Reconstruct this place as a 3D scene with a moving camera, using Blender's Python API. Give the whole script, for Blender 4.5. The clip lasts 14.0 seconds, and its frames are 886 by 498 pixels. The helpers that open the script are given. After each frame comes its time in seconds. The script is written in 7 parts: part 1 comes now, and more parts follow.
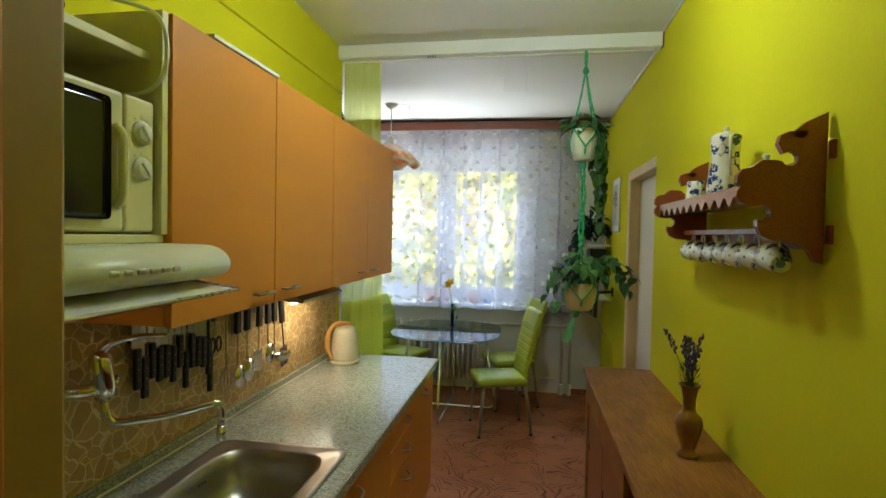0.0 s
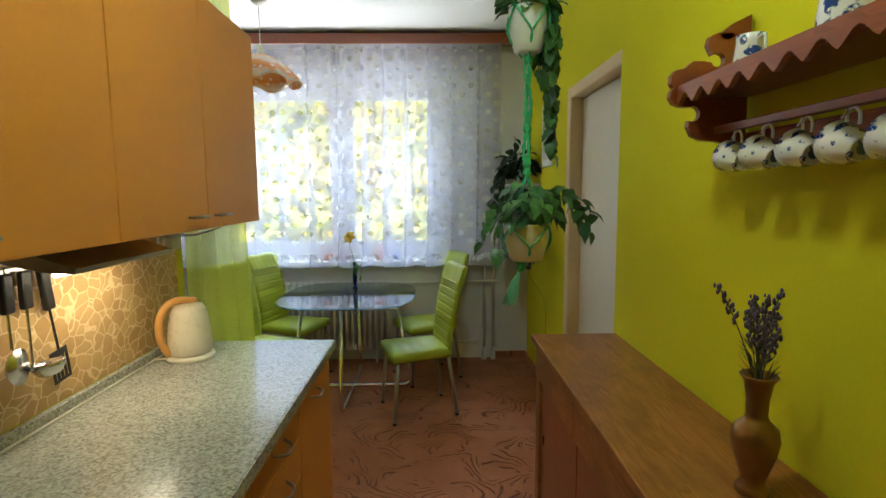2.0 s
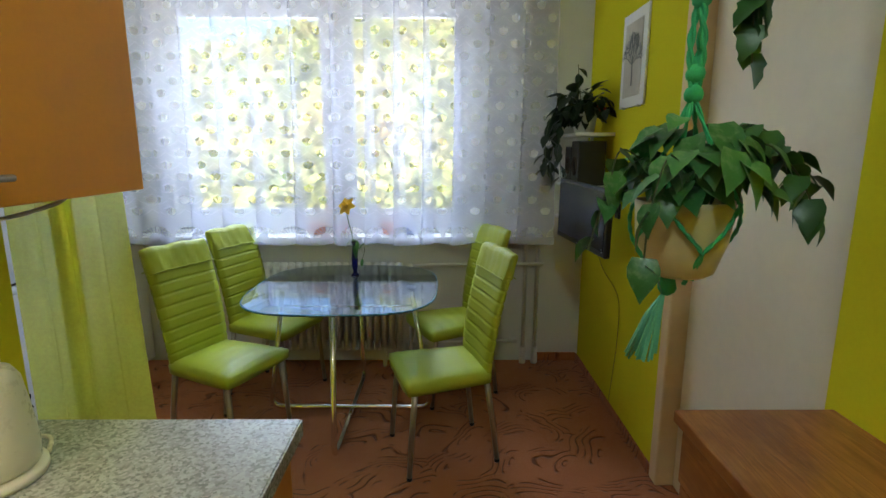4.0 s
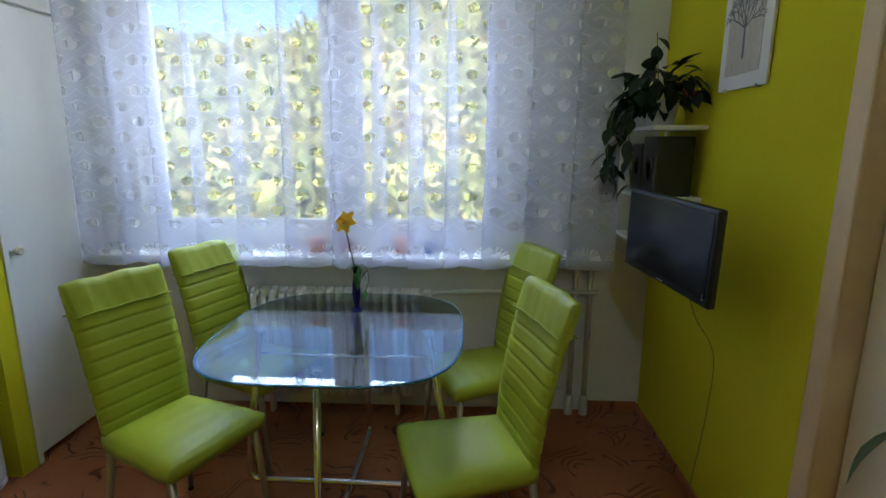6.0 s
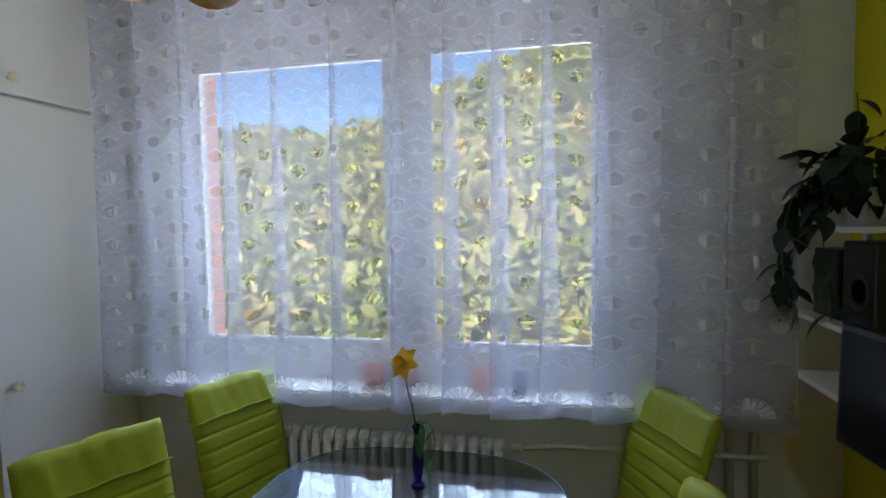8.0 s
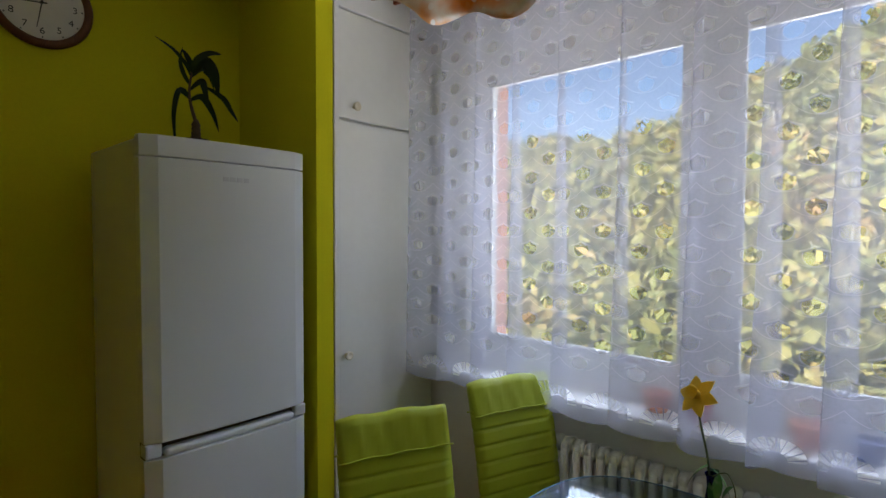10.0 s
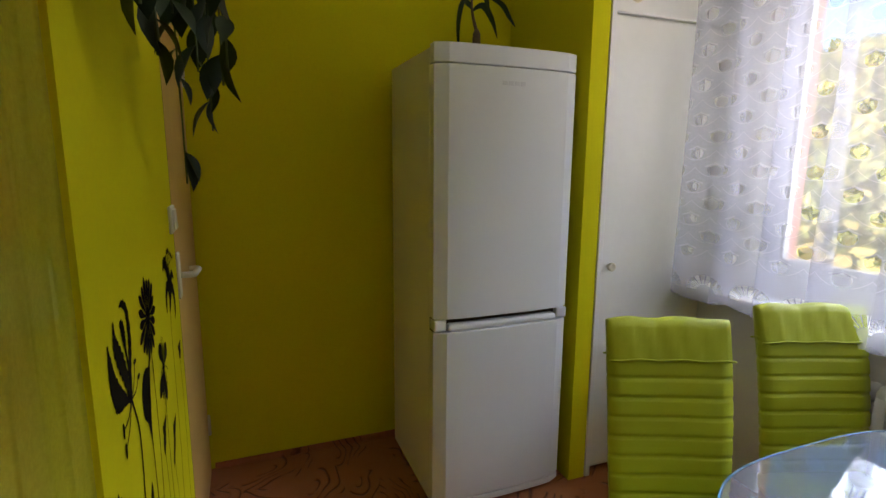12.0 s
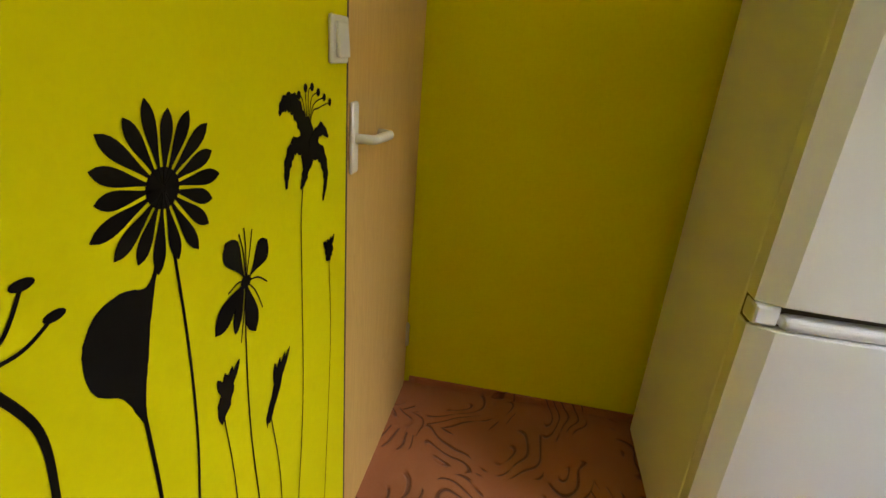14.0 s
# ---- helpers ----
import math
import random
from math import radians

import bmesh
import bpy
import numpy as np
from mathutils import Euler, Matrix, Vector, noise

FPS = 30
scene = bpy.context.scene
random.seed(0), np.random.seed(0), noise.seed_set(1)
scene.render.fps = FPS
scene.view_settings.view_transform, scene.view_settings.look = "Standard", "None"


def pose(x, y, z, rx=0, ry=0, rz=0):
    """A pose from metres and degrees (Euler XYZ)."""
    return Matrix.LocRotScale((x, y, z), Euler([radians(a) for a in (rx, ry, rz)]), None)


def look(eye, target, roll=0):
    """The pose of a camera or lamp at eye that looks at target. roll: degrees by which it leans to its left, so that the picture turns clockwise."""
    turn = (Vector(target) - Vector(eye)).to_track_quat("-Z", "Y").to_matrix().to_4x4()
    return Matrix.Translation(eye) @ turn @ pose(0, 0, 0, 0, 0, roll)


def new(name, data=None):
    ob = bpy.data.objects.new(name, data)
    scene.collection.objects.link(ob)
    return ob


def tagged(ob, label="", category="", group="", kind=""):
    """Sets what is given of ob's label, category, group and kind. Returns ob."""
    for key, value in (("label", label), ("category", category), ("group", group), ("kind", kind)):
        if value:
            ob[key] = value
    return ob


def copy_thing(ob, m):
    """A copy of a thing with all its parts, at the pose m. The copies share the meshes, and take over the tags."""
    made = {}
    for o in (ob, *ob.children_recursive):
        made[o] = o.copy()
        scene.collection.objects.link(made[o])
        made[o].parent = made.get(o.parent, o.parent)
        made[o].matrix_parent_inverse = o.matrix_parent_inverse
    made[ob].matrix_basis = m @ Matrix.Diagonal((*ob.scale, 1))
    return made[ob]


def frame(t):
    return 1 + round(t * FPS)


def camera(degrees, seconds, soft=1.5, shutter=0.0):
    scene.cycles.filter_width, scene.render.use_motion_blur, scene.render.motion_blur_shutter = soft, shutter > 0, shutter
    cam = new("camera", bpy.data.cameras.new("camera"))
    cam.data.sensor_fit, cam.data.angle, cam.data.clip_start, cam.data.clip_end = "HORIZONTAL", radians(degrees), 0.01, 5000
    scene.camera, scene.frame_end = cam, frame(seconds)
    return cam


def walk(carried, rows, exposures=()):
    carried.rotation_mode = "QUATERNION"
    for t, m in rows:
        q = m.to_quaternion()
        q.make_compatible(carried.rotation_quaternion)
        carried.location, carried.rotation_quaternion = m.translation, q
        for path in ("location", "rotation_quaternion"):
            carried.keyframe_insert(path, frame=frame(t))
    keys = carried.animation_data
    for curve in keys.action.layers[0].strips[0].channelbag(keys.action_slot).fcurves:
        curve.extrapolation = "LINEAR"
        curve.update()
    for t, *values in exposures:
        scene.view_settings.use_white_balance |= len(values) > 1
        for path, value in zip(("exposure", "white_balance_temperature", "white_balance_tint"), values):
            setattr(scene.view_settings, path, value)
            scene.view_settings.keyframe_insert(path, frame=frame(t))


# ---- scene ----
cam = camera(81.9, 14.0)
METRES, EYE, TILT, LEAN, TURN = 4.5, 1.605, 0.0, 0.0, 9.6
ROWS = [
    (0.0, 0.0, 0.0, 0.0, 0.03, -1.61, -1.13),
    (0.5, 0.002, 0.0221, -0.0123, -3.79, -2.11, -1.38),
    (1.0, -0.001, 0.0729, -0.0173, -8.38, -3.14, -0.49),
    (1.5, -0.0008, 0.1271, -0.0236, -10.95, -5.29, 0.5),
    (2.0, 0.009, 0.1941, -0.0276, -10.85, -6.33, 0.42),
    (2.5, 0.0169, 0.2561, -0.0318, -10.26, -8.06, 0.11),
    (3.0, 0.0201, 0.323, -0.0332, -9.93, -9.26, 0.0),
    (5.5, 0.0388, 0.5571, -0.0355, -9.19, -12.2, -0.1),
    (6.0, 0.0495, 0.5913, -0.0294, -6.8, -11.77, -0.1),
    (6.5, 0.054, 0.6304, -0.0166, -5.42, -8.37, 0.01),
    (7.0, 0.0511, 0.6742, -0.0078, -4.81, -4.84, 0.37),
    (9.5, 0.0545, 0.7544, -0.0057, 23.87, -1.98, 0.07),
    (10.0, 0.0481, 0.7495, -0.008, 32.73, -2.11, -0.25),
    (10.5, 0.0438, 0.7431, -0.0085, 40.98, -2.19, -0.16),
    (11.0, 0.0403, 0.7357, -0.01, 48.52, -2.37, -0.0),
    (11.5, 0.0351, 0.7303, -0.0183, 54.53, -4.07, -0.01),
    (12.0, 0.0319, 0.73, -0.0325, 59.07, -9.77, -0.42),
    (12.5, 0.0144, 0.7364, -0.0507, 61.48, -16.29, -1.82),
    (13.0, -0.0246, 0.7524, -0.0591, 66.47, -19.15, -3.07),
    (13.5, -0.0707, 0.7668, -0.0646, 74.96, -20.17, -2.75),
    (14.0, -0.1247, 0.793, -0.0716, 90.67, -21.34, -4.46),
]
walk(cam, [(t, pose(0, 0, EYE, TILT, LEAN, TURN) @ pose(METRES * x, METRES * y, METRES * z, 90 + pitch, roll, yaw)) for t, x, y, z, yaw, pitch, roll in ROWS],
     [(0.0, 1.27, 5700, 6), (1.5, 1.33, 5700, 6), (2.5, 1.40, 5700, 8), (3.0, 1.37, 5700, 8), (5.5, 1.10, 5400, 10), (6.5, 0.68, 5250, 11), (9.5, 0.15, 5850, 14), (11.0, 0.66, 6150, 16), (12.0, 1.00, 6500, 18), (13.0, 1.65, 6800, 18), (14.0, 2.05, 7200, 18)])

# ---- world, sun ----
SUN_EL, SUN_AZ = 38.0, 205.0      # degrees; azimuth from +y towards +x
world = bpy.data.worlds.new("sky_world")
scene.world = world
world.use_nodes = True
wn = world.node_tree.nodes
sky = wn.new("ShaderNodeTexSky")
sky.sky_type = "NISHITA"
sky.sun_disc = False
sky.sun_elevation = radians(SUN_EL)
sky.sun_rotation = radians(SUN_AZ)
wn["Background"].inputs["Strength"].default_value = 0.15
world.node_tree.links.new(sky.outputs["Color"], wn["Background"].inputs["Color"])
sun = new("sun", bpy.data.lights.new("sun", "SUN"))
sun.data.energy, sun.data.angle, sun.data.color = 3.8, radians(0.5), (1.0, 0.95, 0.86)
ce, se = math.cos(radians(SUN_EL)), math.sin(radians(SUN_EL))
sun.matrix_world = look((0, 0, 0), (-math.sin(radians(SUN_AZ)) * ce, -math.cos(radians(SUN_AZ)) * ce, -se))
sun.location = (0, -20, 30)

# unseen area lamp added above the view, lights the room in place of sky
wl = new("sky_fill_lamp", bpy.data.lights.new("sky_fill_lamp", "AREA"))
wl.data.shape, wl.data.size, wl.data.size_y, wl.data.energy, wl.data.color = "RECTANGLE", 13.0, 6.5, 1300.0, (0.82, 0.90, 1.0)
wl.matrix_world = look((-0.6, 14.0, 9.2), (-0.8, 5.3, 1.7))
# unseen area lamp added below the window, lifts ceiling and walls like ground bounce
gl_up = new("low_fill_lamp", bpy.data.lights.new("low_fill_lamp", "AREA"))
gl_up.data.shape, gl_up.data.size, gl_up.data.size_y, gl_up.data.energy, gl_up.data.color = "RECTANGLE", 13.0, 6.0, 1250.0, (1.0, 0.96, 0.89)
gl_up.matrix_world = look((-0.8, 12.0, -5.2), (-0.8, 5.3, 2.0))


# ---- mesh helpers ----
def part(name, bm, material, parent=None, label="", smooth=False):
    me = bpy.data.meshes.new(name)
    bmesh.ops.recalc_face_normals(bm, faces=bm.faces)
    bm.to_mesh(me)
    bm.free()
    if smooth:
        for p in me.polygons:
            p.use_smooth = True
    me.materials.append(material)
    ob = new(name, me)
    if parent is not None:
        ob.parent = parent
    if label:
        ob["label"] = label
    return ob


def thing(name, label, category, group="", at=(0, 0, 0), rz=0.0):
    ob = new(name)
    ob.empty_display_size = 0.1
    ob.matrix_world = pose(*at, 0, 0, rz)
    return tagged(ob, label, category, group)


def box(x0, x1, y0, y1, z0, z1, bevel=0.0, seg=2, bm=None):
    """A box between the given limits, its edges rounded by bevel."""
    own = bmesh.new()
    bmesh.ops.create_cube(own, size=1.0)
    for v in own.verts:
        v.co = Vector(((x0 + x1) / 2 + v.co.x * (x1 - x0), (y0 + y1) / 2 + v.co.y * (y1 - y0), (z0 + z1) / 2 + v.co.z * (z1 - z0)))
    if bevel > 0:
        bmesh.ops.bevel(own, geom=own.edges[:], offset=bevel, segments=seg, affect="EDGES", profile=0.5)
    return join(bm, own)


def join(bm, own):
    if bm is None:
        return own
    me = bpy.data.meshes.new("tmp")
    own.to_mesh(me)
    own.free()
    bm.from_mesh(me)
    bpy.data.meshes.remove(me)
    return bm


def moved(bm, m):
    bmesh.ops.transform(bm, matrix=m, verts=bm.verts)
    return bm


def lathe(profile, steps=24, bm=None, m=None):
    """A turned shape from (radius, z) pairs."""
    own = bmesh.new()
    rings = []
    for r, z in profile:
        rings.append([own.verts.new((max(r, 1e-4) * math.cos(a * math.tau / steps), max(r, 1e-4) * math.sin(a * math.tau / steps), z)) for a in range(steps)])
    for a, b in zip(rings, rings[1:]):
        for i in range(steps):
            own.faces.new((a[i], a[(i + 1) % steps], b[(i + 1) % steps], b[i]))
    own.faces.new(rings[0][::-1])
    own.faces.new(rings[-1])
    if m is not None:
        moved(own, m)
    return join(bm, own)


def tube(points, r, steps=8, bm=None, close=False, r_end=None):
    """A round bar along points."""
    own = bmesh.new()
    pts = [Vector(p) for p in points]
    n = len(pts)
    rings = []
    side = None
    for i, p in enumerate(pts):
        if close:
            d = pts[(i + 1) % n] - pts[i - 1]
        else:
            d = pts[min(i + 1, n - 1)] - pts[max(i - 1, 0)]
        d.normalize()
        if side is None:
            side = d.orthogonal().normalized()
        side = (side - d * side.dot(d))
        side = side.normalized() if side.length > 1e-6 else d.orthogonal().normalized()
        up = d.cross(side)
        rr = r if r_end is None else r + (r_end - r) * i / max(1, n - 1)
        rings.append([own.verts.new(p + (side * math.cos(k * math.tau / steps) + up * math.sin(k * math.tau / steps)) * rr) for k in range(steps)])
    pairs = list(zip(rings, rings[1:])) + ([(rings[-1], rings[0])] if close else [])
    for a, b in pairs:
        for k in range(steps):
            own.faces.new((a[k], a[(k + 1) % steps], b[(k + 1) % steps], b[k]))
    if not close:
        own.faces.new(rings[0][::-1])
        own.faces.new(rings[-1])
    return join(bm, own)


def arc(a, b, c, n=6):
    """A smooth bend from a to c with control b."""
    a, b, c = Vector(a), Vector(b), Vector(c)
    return [a * (1 - t) ** 2 + b * 2 * t * (1 - t) + c * t * t for t in (i / n for i in range(n + 1))]


def bent(points, r=0.06, n=5):
    """A polyline with its inner corners rounded."""
    pts = [Vector(p) for p in points]
    out = [pts[0]]
    for a, b, c in zip(pts, pts[1:], pts[2:]):
        ra = min(r, (a - b).length * 0.49)
        rc = min(r, (c - b).length * 0.49)
        out += arc(b + (a - b).normalized() * ra, b, b + (c - b).normalized() * rc, n)
    return out + [pts[-1]]


def plate(outline, z0, z1, bevel=0.0, bm=None):
    """A flat outline in x, y given a thickness."""
    own = bmesh.new()
    f = own.faces.new([own.verts.new((x, y, z0)) for x, y in outline])
    ext = bmesh.ops.extrude_face_region(own, geom=[f])
    bmesh.ops.translate(own, verts=[v for v in ext["geom"] if isinstance(v, bmesh.types.BMVert)], vec=(0, 0, z1 - z0))
    if bevel > 0:
        rim = [e for e in own.edges if len(e.link_faces) == 2 and any(len(q.verts) > 4 for q in e.link_faces)]
        bmesh.ops.bevel(own, geom=rim, offset=bevel, segments=2, affect="EDGES", profile=0.5)
    return join(bm, own)


def spline(points, n=6, closed=False):
    """Catmull-Rom through points."""
    pts = [Vector(p) for p in points]
    out = []
    count = len(pts) if closed else len(pts) - 1
    for i in range(count):
        if closed:
            p0, p1, p2, p3 = pts[i - 1], pts[i], pts[(i + 1) % len(pts)], pts[(i + 2) % len(pts)]
        else:
            p0, p1, p2, p3 = pts[max(i - 1, 0)], pts[i], pts[i + 1], pts[min(i + 2, len(pts) - 1)]
        for k in range(n):
            t = k / n
            out.append(0.5 * (2 * p1 + (p2 - p0) * t + (2 * p0 - 5 * p1 + 4 * p2 - p3) * t * t + (3 * p1 - p0 - 3 * p2 + p3) * t ** 3))
    if not closed:
        out.append(pts[-1])
    return out


# ---- materials ----
class Nodes:
    """A short way to write node trees."""

    def __init__(self, name):
        self.mat = bpy.data.materials.new(name)
        self.mat.use_nodes = True
        self.tree = self.mat.node_tree
        self.bsdf = self.tree.nodes["Principled BSDF"]
        self.out = self.tree.nodes["Material Output"]

    def put(self, socket, value):
        if isinstance(value, bpy.types.NodeSocket):
            self.tree.links.new(value, socket)
        elif isinstance(value, (tuple, list)) and len(value) == 3 and socket.type == "RGBA":
            socket.default_value = (*value, 1)
        else:
            socket.default_value = value

    def node(self, kind, out=0, props=None, **values):
        n = self.tree.nodes.new(kind)
        for key, value in (props or {}).items():
            if key == "operation":
                n.operation = value
            elif key == "blend_type":
                n.blend_type = value
            elif key == "data_type":
                n.data_type = value
            elif key == "feature":
                n.feature = value
            elif key == "wave_type":
                n.wave_type = value
            elif key == "voronoi_dimensions":
                n.voronoi_dimensions = value
        for key, value in values.items():
            name = key.replace("_", " ")
            self.put(n.inputs[int(key[1:])] if key[0] == "i" and key[1:].isdigit() else n.inputs[name], value)
        return n.outputs[out]

    def coord(self, which="Object"):
        return self.tree.nodes.new("ShaderNodeTexCoord").outputs[which]

    def math(self, op, a, b=0.0, c=0.0):
        return self.node("ShaderNodeMath", 0, {"operation": op}, i0=a, i1=b, i2=c)

    def noise(self, scale, detail=4.0, rough=0.5, vec=None, stretch=None, distortion=0.0):
        vec = vec if vec is not None else self.coord()
        if stretch:
            vec = self.node("ShaderNodeMapping", Vector=vec, Scale=stretch)
        return self.node("ShaderNodeTexNoise", 0, Vector=vec, Scale=scale, Detail=detail, Roughness=rough, Distortion=distortion)

    def ramp(self, fac, stops):
        n = self.tree.nodes.new("ShaderNodeValToRGB")
        els = n.color_ramp.elements
        while len(els) < len(stops):
            els.new(0.5)
        for e, (p, c) in zip(els, stops):
            e.position, e.color = p, (*c, 1) if len(c) == 3 else c
        self.put(n.inputs[0], fac)
        return n.outputs[0]

    def mix(self, fac, a, b, blend="MIX"):
        n = self.tree.nodes.new("ShaderNodeMix")
        n.data_type, n.blend_type = "RGBA", blend
        self.put(n.inputs[0], fac)
        self.put(n.inputs[6], a)
        self.put(n.inputs[7], b)
        return n.outputs[2]

    def bump(self, height, strength=0.3, distance=0.01):
        self.put(self.bsdf.inputs["Normal"], self.node("ShaderNodeBump", 0, None, Strength=strength, Distance=distance, Height=height))

    def set(self, **values):
        for key, value in values.items():
            self.put(self.bsdf.inputs[key.replace("_", " ")], value)
        return self


def vary(c, k):
    return tuple(max(0.0, min(1.0, v * k)) for v in c)


def surface(name, colour, rough=0.5, metal=0.0, grain=30.0, spread=0.12, patch=2.0, relief=0.08, coat=0.0, rough_spread=0.12, distance=0.003, **more):
    """A plain finish with grain, faint patches and relief."""
    n = Nodes(name)
    fine, wide = n.noise(grain, 6, 0.6), n.noise(patch, 3, 0.5)
    mixed = n.math("ADD", n.math("MULTIPLY", fine, 0.5), n.math("MULTIPLY", wide, 0.5))
    n.set(Base_Color=n.ramp(mixed, [(0.3, vary(colour, 1 - spread)), (0.7, vary(colour, 1 + spread))]),
          Roughness=n.math("ADD", rough - rough_spread / 2, n.math("MULTIPLY", mixed, rough_spread)), Metallic=metal, Coat_Weight=coat, **more)
    if relief:
        n.bump(fine, relief, distance)
    return n.mat


def wood(name, dark, light, rough=0.35, axis="y", scale=1.0, coat=0.0, blot=0.0):
    n = Nodes(name)
    stretch = {"x": (0.6, 9, 9), "y": (9, 0.6, 9), "z": (9, 9, 0.6)}[axis]
    vec = n.node("ShaderNodeMapping", Vector=n.coord(), Scale=tuple(s * scale for s in stretch))
    rings = n.noise(2.2, 3, 0.5, vec, None, 1.2)
    bands = n.math("FRACT", n.math("MULTIPLY", rings, 9.0))
    fine = n.noise(26, 5, 0.7, vec)
    col = n.ramp(n.math("ADD", n.math("MULTIPLY", bands, 0.32), n.math("ADD", 0.1, n.math("MULTIPLY", fine, 0.58))), [(0.15, dark), (0.55, tuple((a + b) / 2 for a, b in zip(dark, light))), (0.9, light)])
    if blot:  # worn and stained patches
        worn = n.ramp(n.noise(7.0, 5, 0.65, None, (1.4, 0.7, 1.0)), [(0.42, (0, 0, 0)), (0.62, (1, 1, 1))])
        col = n.mix(n.math("MULTIPLY", worn, blot), col, vary(dark, 0.75))
    n.set(Base_Color=col, Specular_IOR_Level=0.3, Roughness=n.math("ADD", rough - 0.08, n.math("MULTIPLY", fine, 0.16)), Coat_Weight=coat, Coat_Roughness=0.25)
    n.bump(n.math("ADD", bands, fine), 0.08, 0.002)
    return n.mat


LIME = (0.61, 0.575, 0.004)
M_wall_green = surface("lime wall paint", LIME, 0.88, Specular_IOR_Level=0.15, grain=90, spread=0.05, patch=1.4, relief=0.12, distance=0.002)
M_wall_white = surface("white wall paint", (0.74, 0.74, 0.72), 0.8, grain=70, spread=0.04, patch=1.2, relief=0.12, distance=0.002)
M_ceiling = surface("white ceiling paint", (0.80, 0.80, 0.78), 0.85, grain=60, spread=0.03, patch=1.0, relief=0.1, distance=0.002)
M_gloss_white = surface("white gloss paint", (0.78, 0.78, 0.75), 0.35, grain=25, spread=0.03, patch=1.5, relief=0.05)
M_cream = surface("cream door paint", (0.72, 0.66, 0.50), 0.4, grain=20, spread=0.05, patch=1.2, relief=0.05)
M_orange = surface("orange brown laminate", (0.64, 0.255, 0.030), 0.5, Specular_IOR_Level=0.25, grain=120, spread=0.05, patch=1.5, relief=0.05)
M_fridge = surface("white enamel", (0.64, 0.66, 0.67), 0.3, grain=160, spread=0.02, patch=1.0, relief=0.06, distance=0.001)
M_chair = surface("lime green leatherette", (0.36, 0.42, 0.020), 0.45, Specular_IOR_Level=0.3, grain=220, spread=0.06, patch=4, relief=0.15, distance=0.001)
M_chrome = surface("chrome", (0.78, 0.78, 0.78), 0.12, 1.0, grain=15, spread=0.06, relief=0.0, rough_spread=0.06)
M_side_wood = wood("stained pine", (0.18, 0.062, 0.012), (0.47, 0.20, 0.046), 0.40, "y", coat=0.15, blot=0.55)
M_red_wood = wood("red brown wood", (0.17, 0.036, 0.009), (0.31, 0.082, 0.022), 0.34, "y", coat=0.5)
M_black = surface("black plastic", (0.012, 0.012, 0.013), 0.35, grain=60, spread=0.15)

# floor carpet with a swirling pile pattern
n = Nodes("brown patterned carpet")
wobble = n.node("ShaderNodeTexNoise", 1, Vector=n.coord(), Scale=4.0, Detail=1.0)
place = n.node("ShaderNodeVectorMath", 0, {"operation": "ADD"}, i0=n.node("ShaderNodeVectorMath", 0, {"operation": "MULTIPLY"}, i0=n.coord(), i1=(4.6, 4.6, 0.0)), i1=n.node("ShaderNodeVectorMath", 0, {"operation": "MULTIPLY"}, i0=wobble, i1=(1.1, 1.1, 0.0)))
cells = n.tree.nodes.new("ShaderNodeTexVoronoi")
n.put(cells.inputs["Vector"], place)
cells.inputs["Scale"].default_value = 1.0
local = n.node("ShaderNodeVectorMath", 0, {"operation": "SUBTRACT"}, i0=place, i1=cells.outputs["Position"])
rnd1 = n.node("ShaderNodeSeparateColor", 0, Color=cells.outputs["Color"])
turner = n.tree.nodes.new("ShaderNodeVectorRotate")
turner.rotation_type = "Z_AXIS"
n.put(turner.inputs["Vector"], local)
n.put(turner.inputs["Angle"], n.math("MULTIPLY", n.math("SUBTRACT", rnd1, 0.5), 2.4))
flat = n.node("ShaderNodeVectorMath", 0, {"operation": "MULTIPLY"}, i0=turner.outputs[0], i1=(1.0, 2.4, 0.0))
reach = n.node("ShaderNodeVectorMath", 1, {"operation": "LENGTH"}, i0=flat)
lines = n.math("ABSOLUTE", n.math("SUBTRACT", n.math("FRACT", n.math("ADD", n.math("MULTIPLY", reach, 2.9), rnd1)), 0.5))
line = n.ramp(lines, [(0.06, (1, 1, 1)), (0.15, (0, 0, 0))])
gate = n.ramp(n.noise(8.5, 1, 0.5), [(0.34, (0, 0, 0)), (0.44, (1, 1, 1))])
side = n.ramp(n.math("ADD", n.node("ShaderNodeSeparateXYZ", 1, Vector=turner.outputs[0]), 0.5), [(0.44, (0, 0, 0)), (0.52, (1, 1, 1))])
line = n.math("MULTIPLY", n.math("MULTIPLY", line, gate), side)
pile = n.noise(420, 3, 0.7)
blot = n.noise(2.5, 4, 0.6)
body = n.ramp(n.math("ADD", n.math("MULTIPLY", pile, 0.5), n.math("MULTIPLY", blot, 0.5)), [(0.3, (0.31, 0.098, 0.032)), (0.7, (0.49, 0.185, 0.068))])
n.set(Base_Color=n.mix(n.math("MULTIPLY", line, 0.72), body, (0.075, 0.024, 0.010)), Roughness=0.95, Specular_IOR_Level=0.15, Sheen_Weight=0.1)
n.bump(n.math("SUBTRACT", n.math("MULTIPLY", pile, 0.35), line), 1.0, 0.010)
M_carpet = n.mat

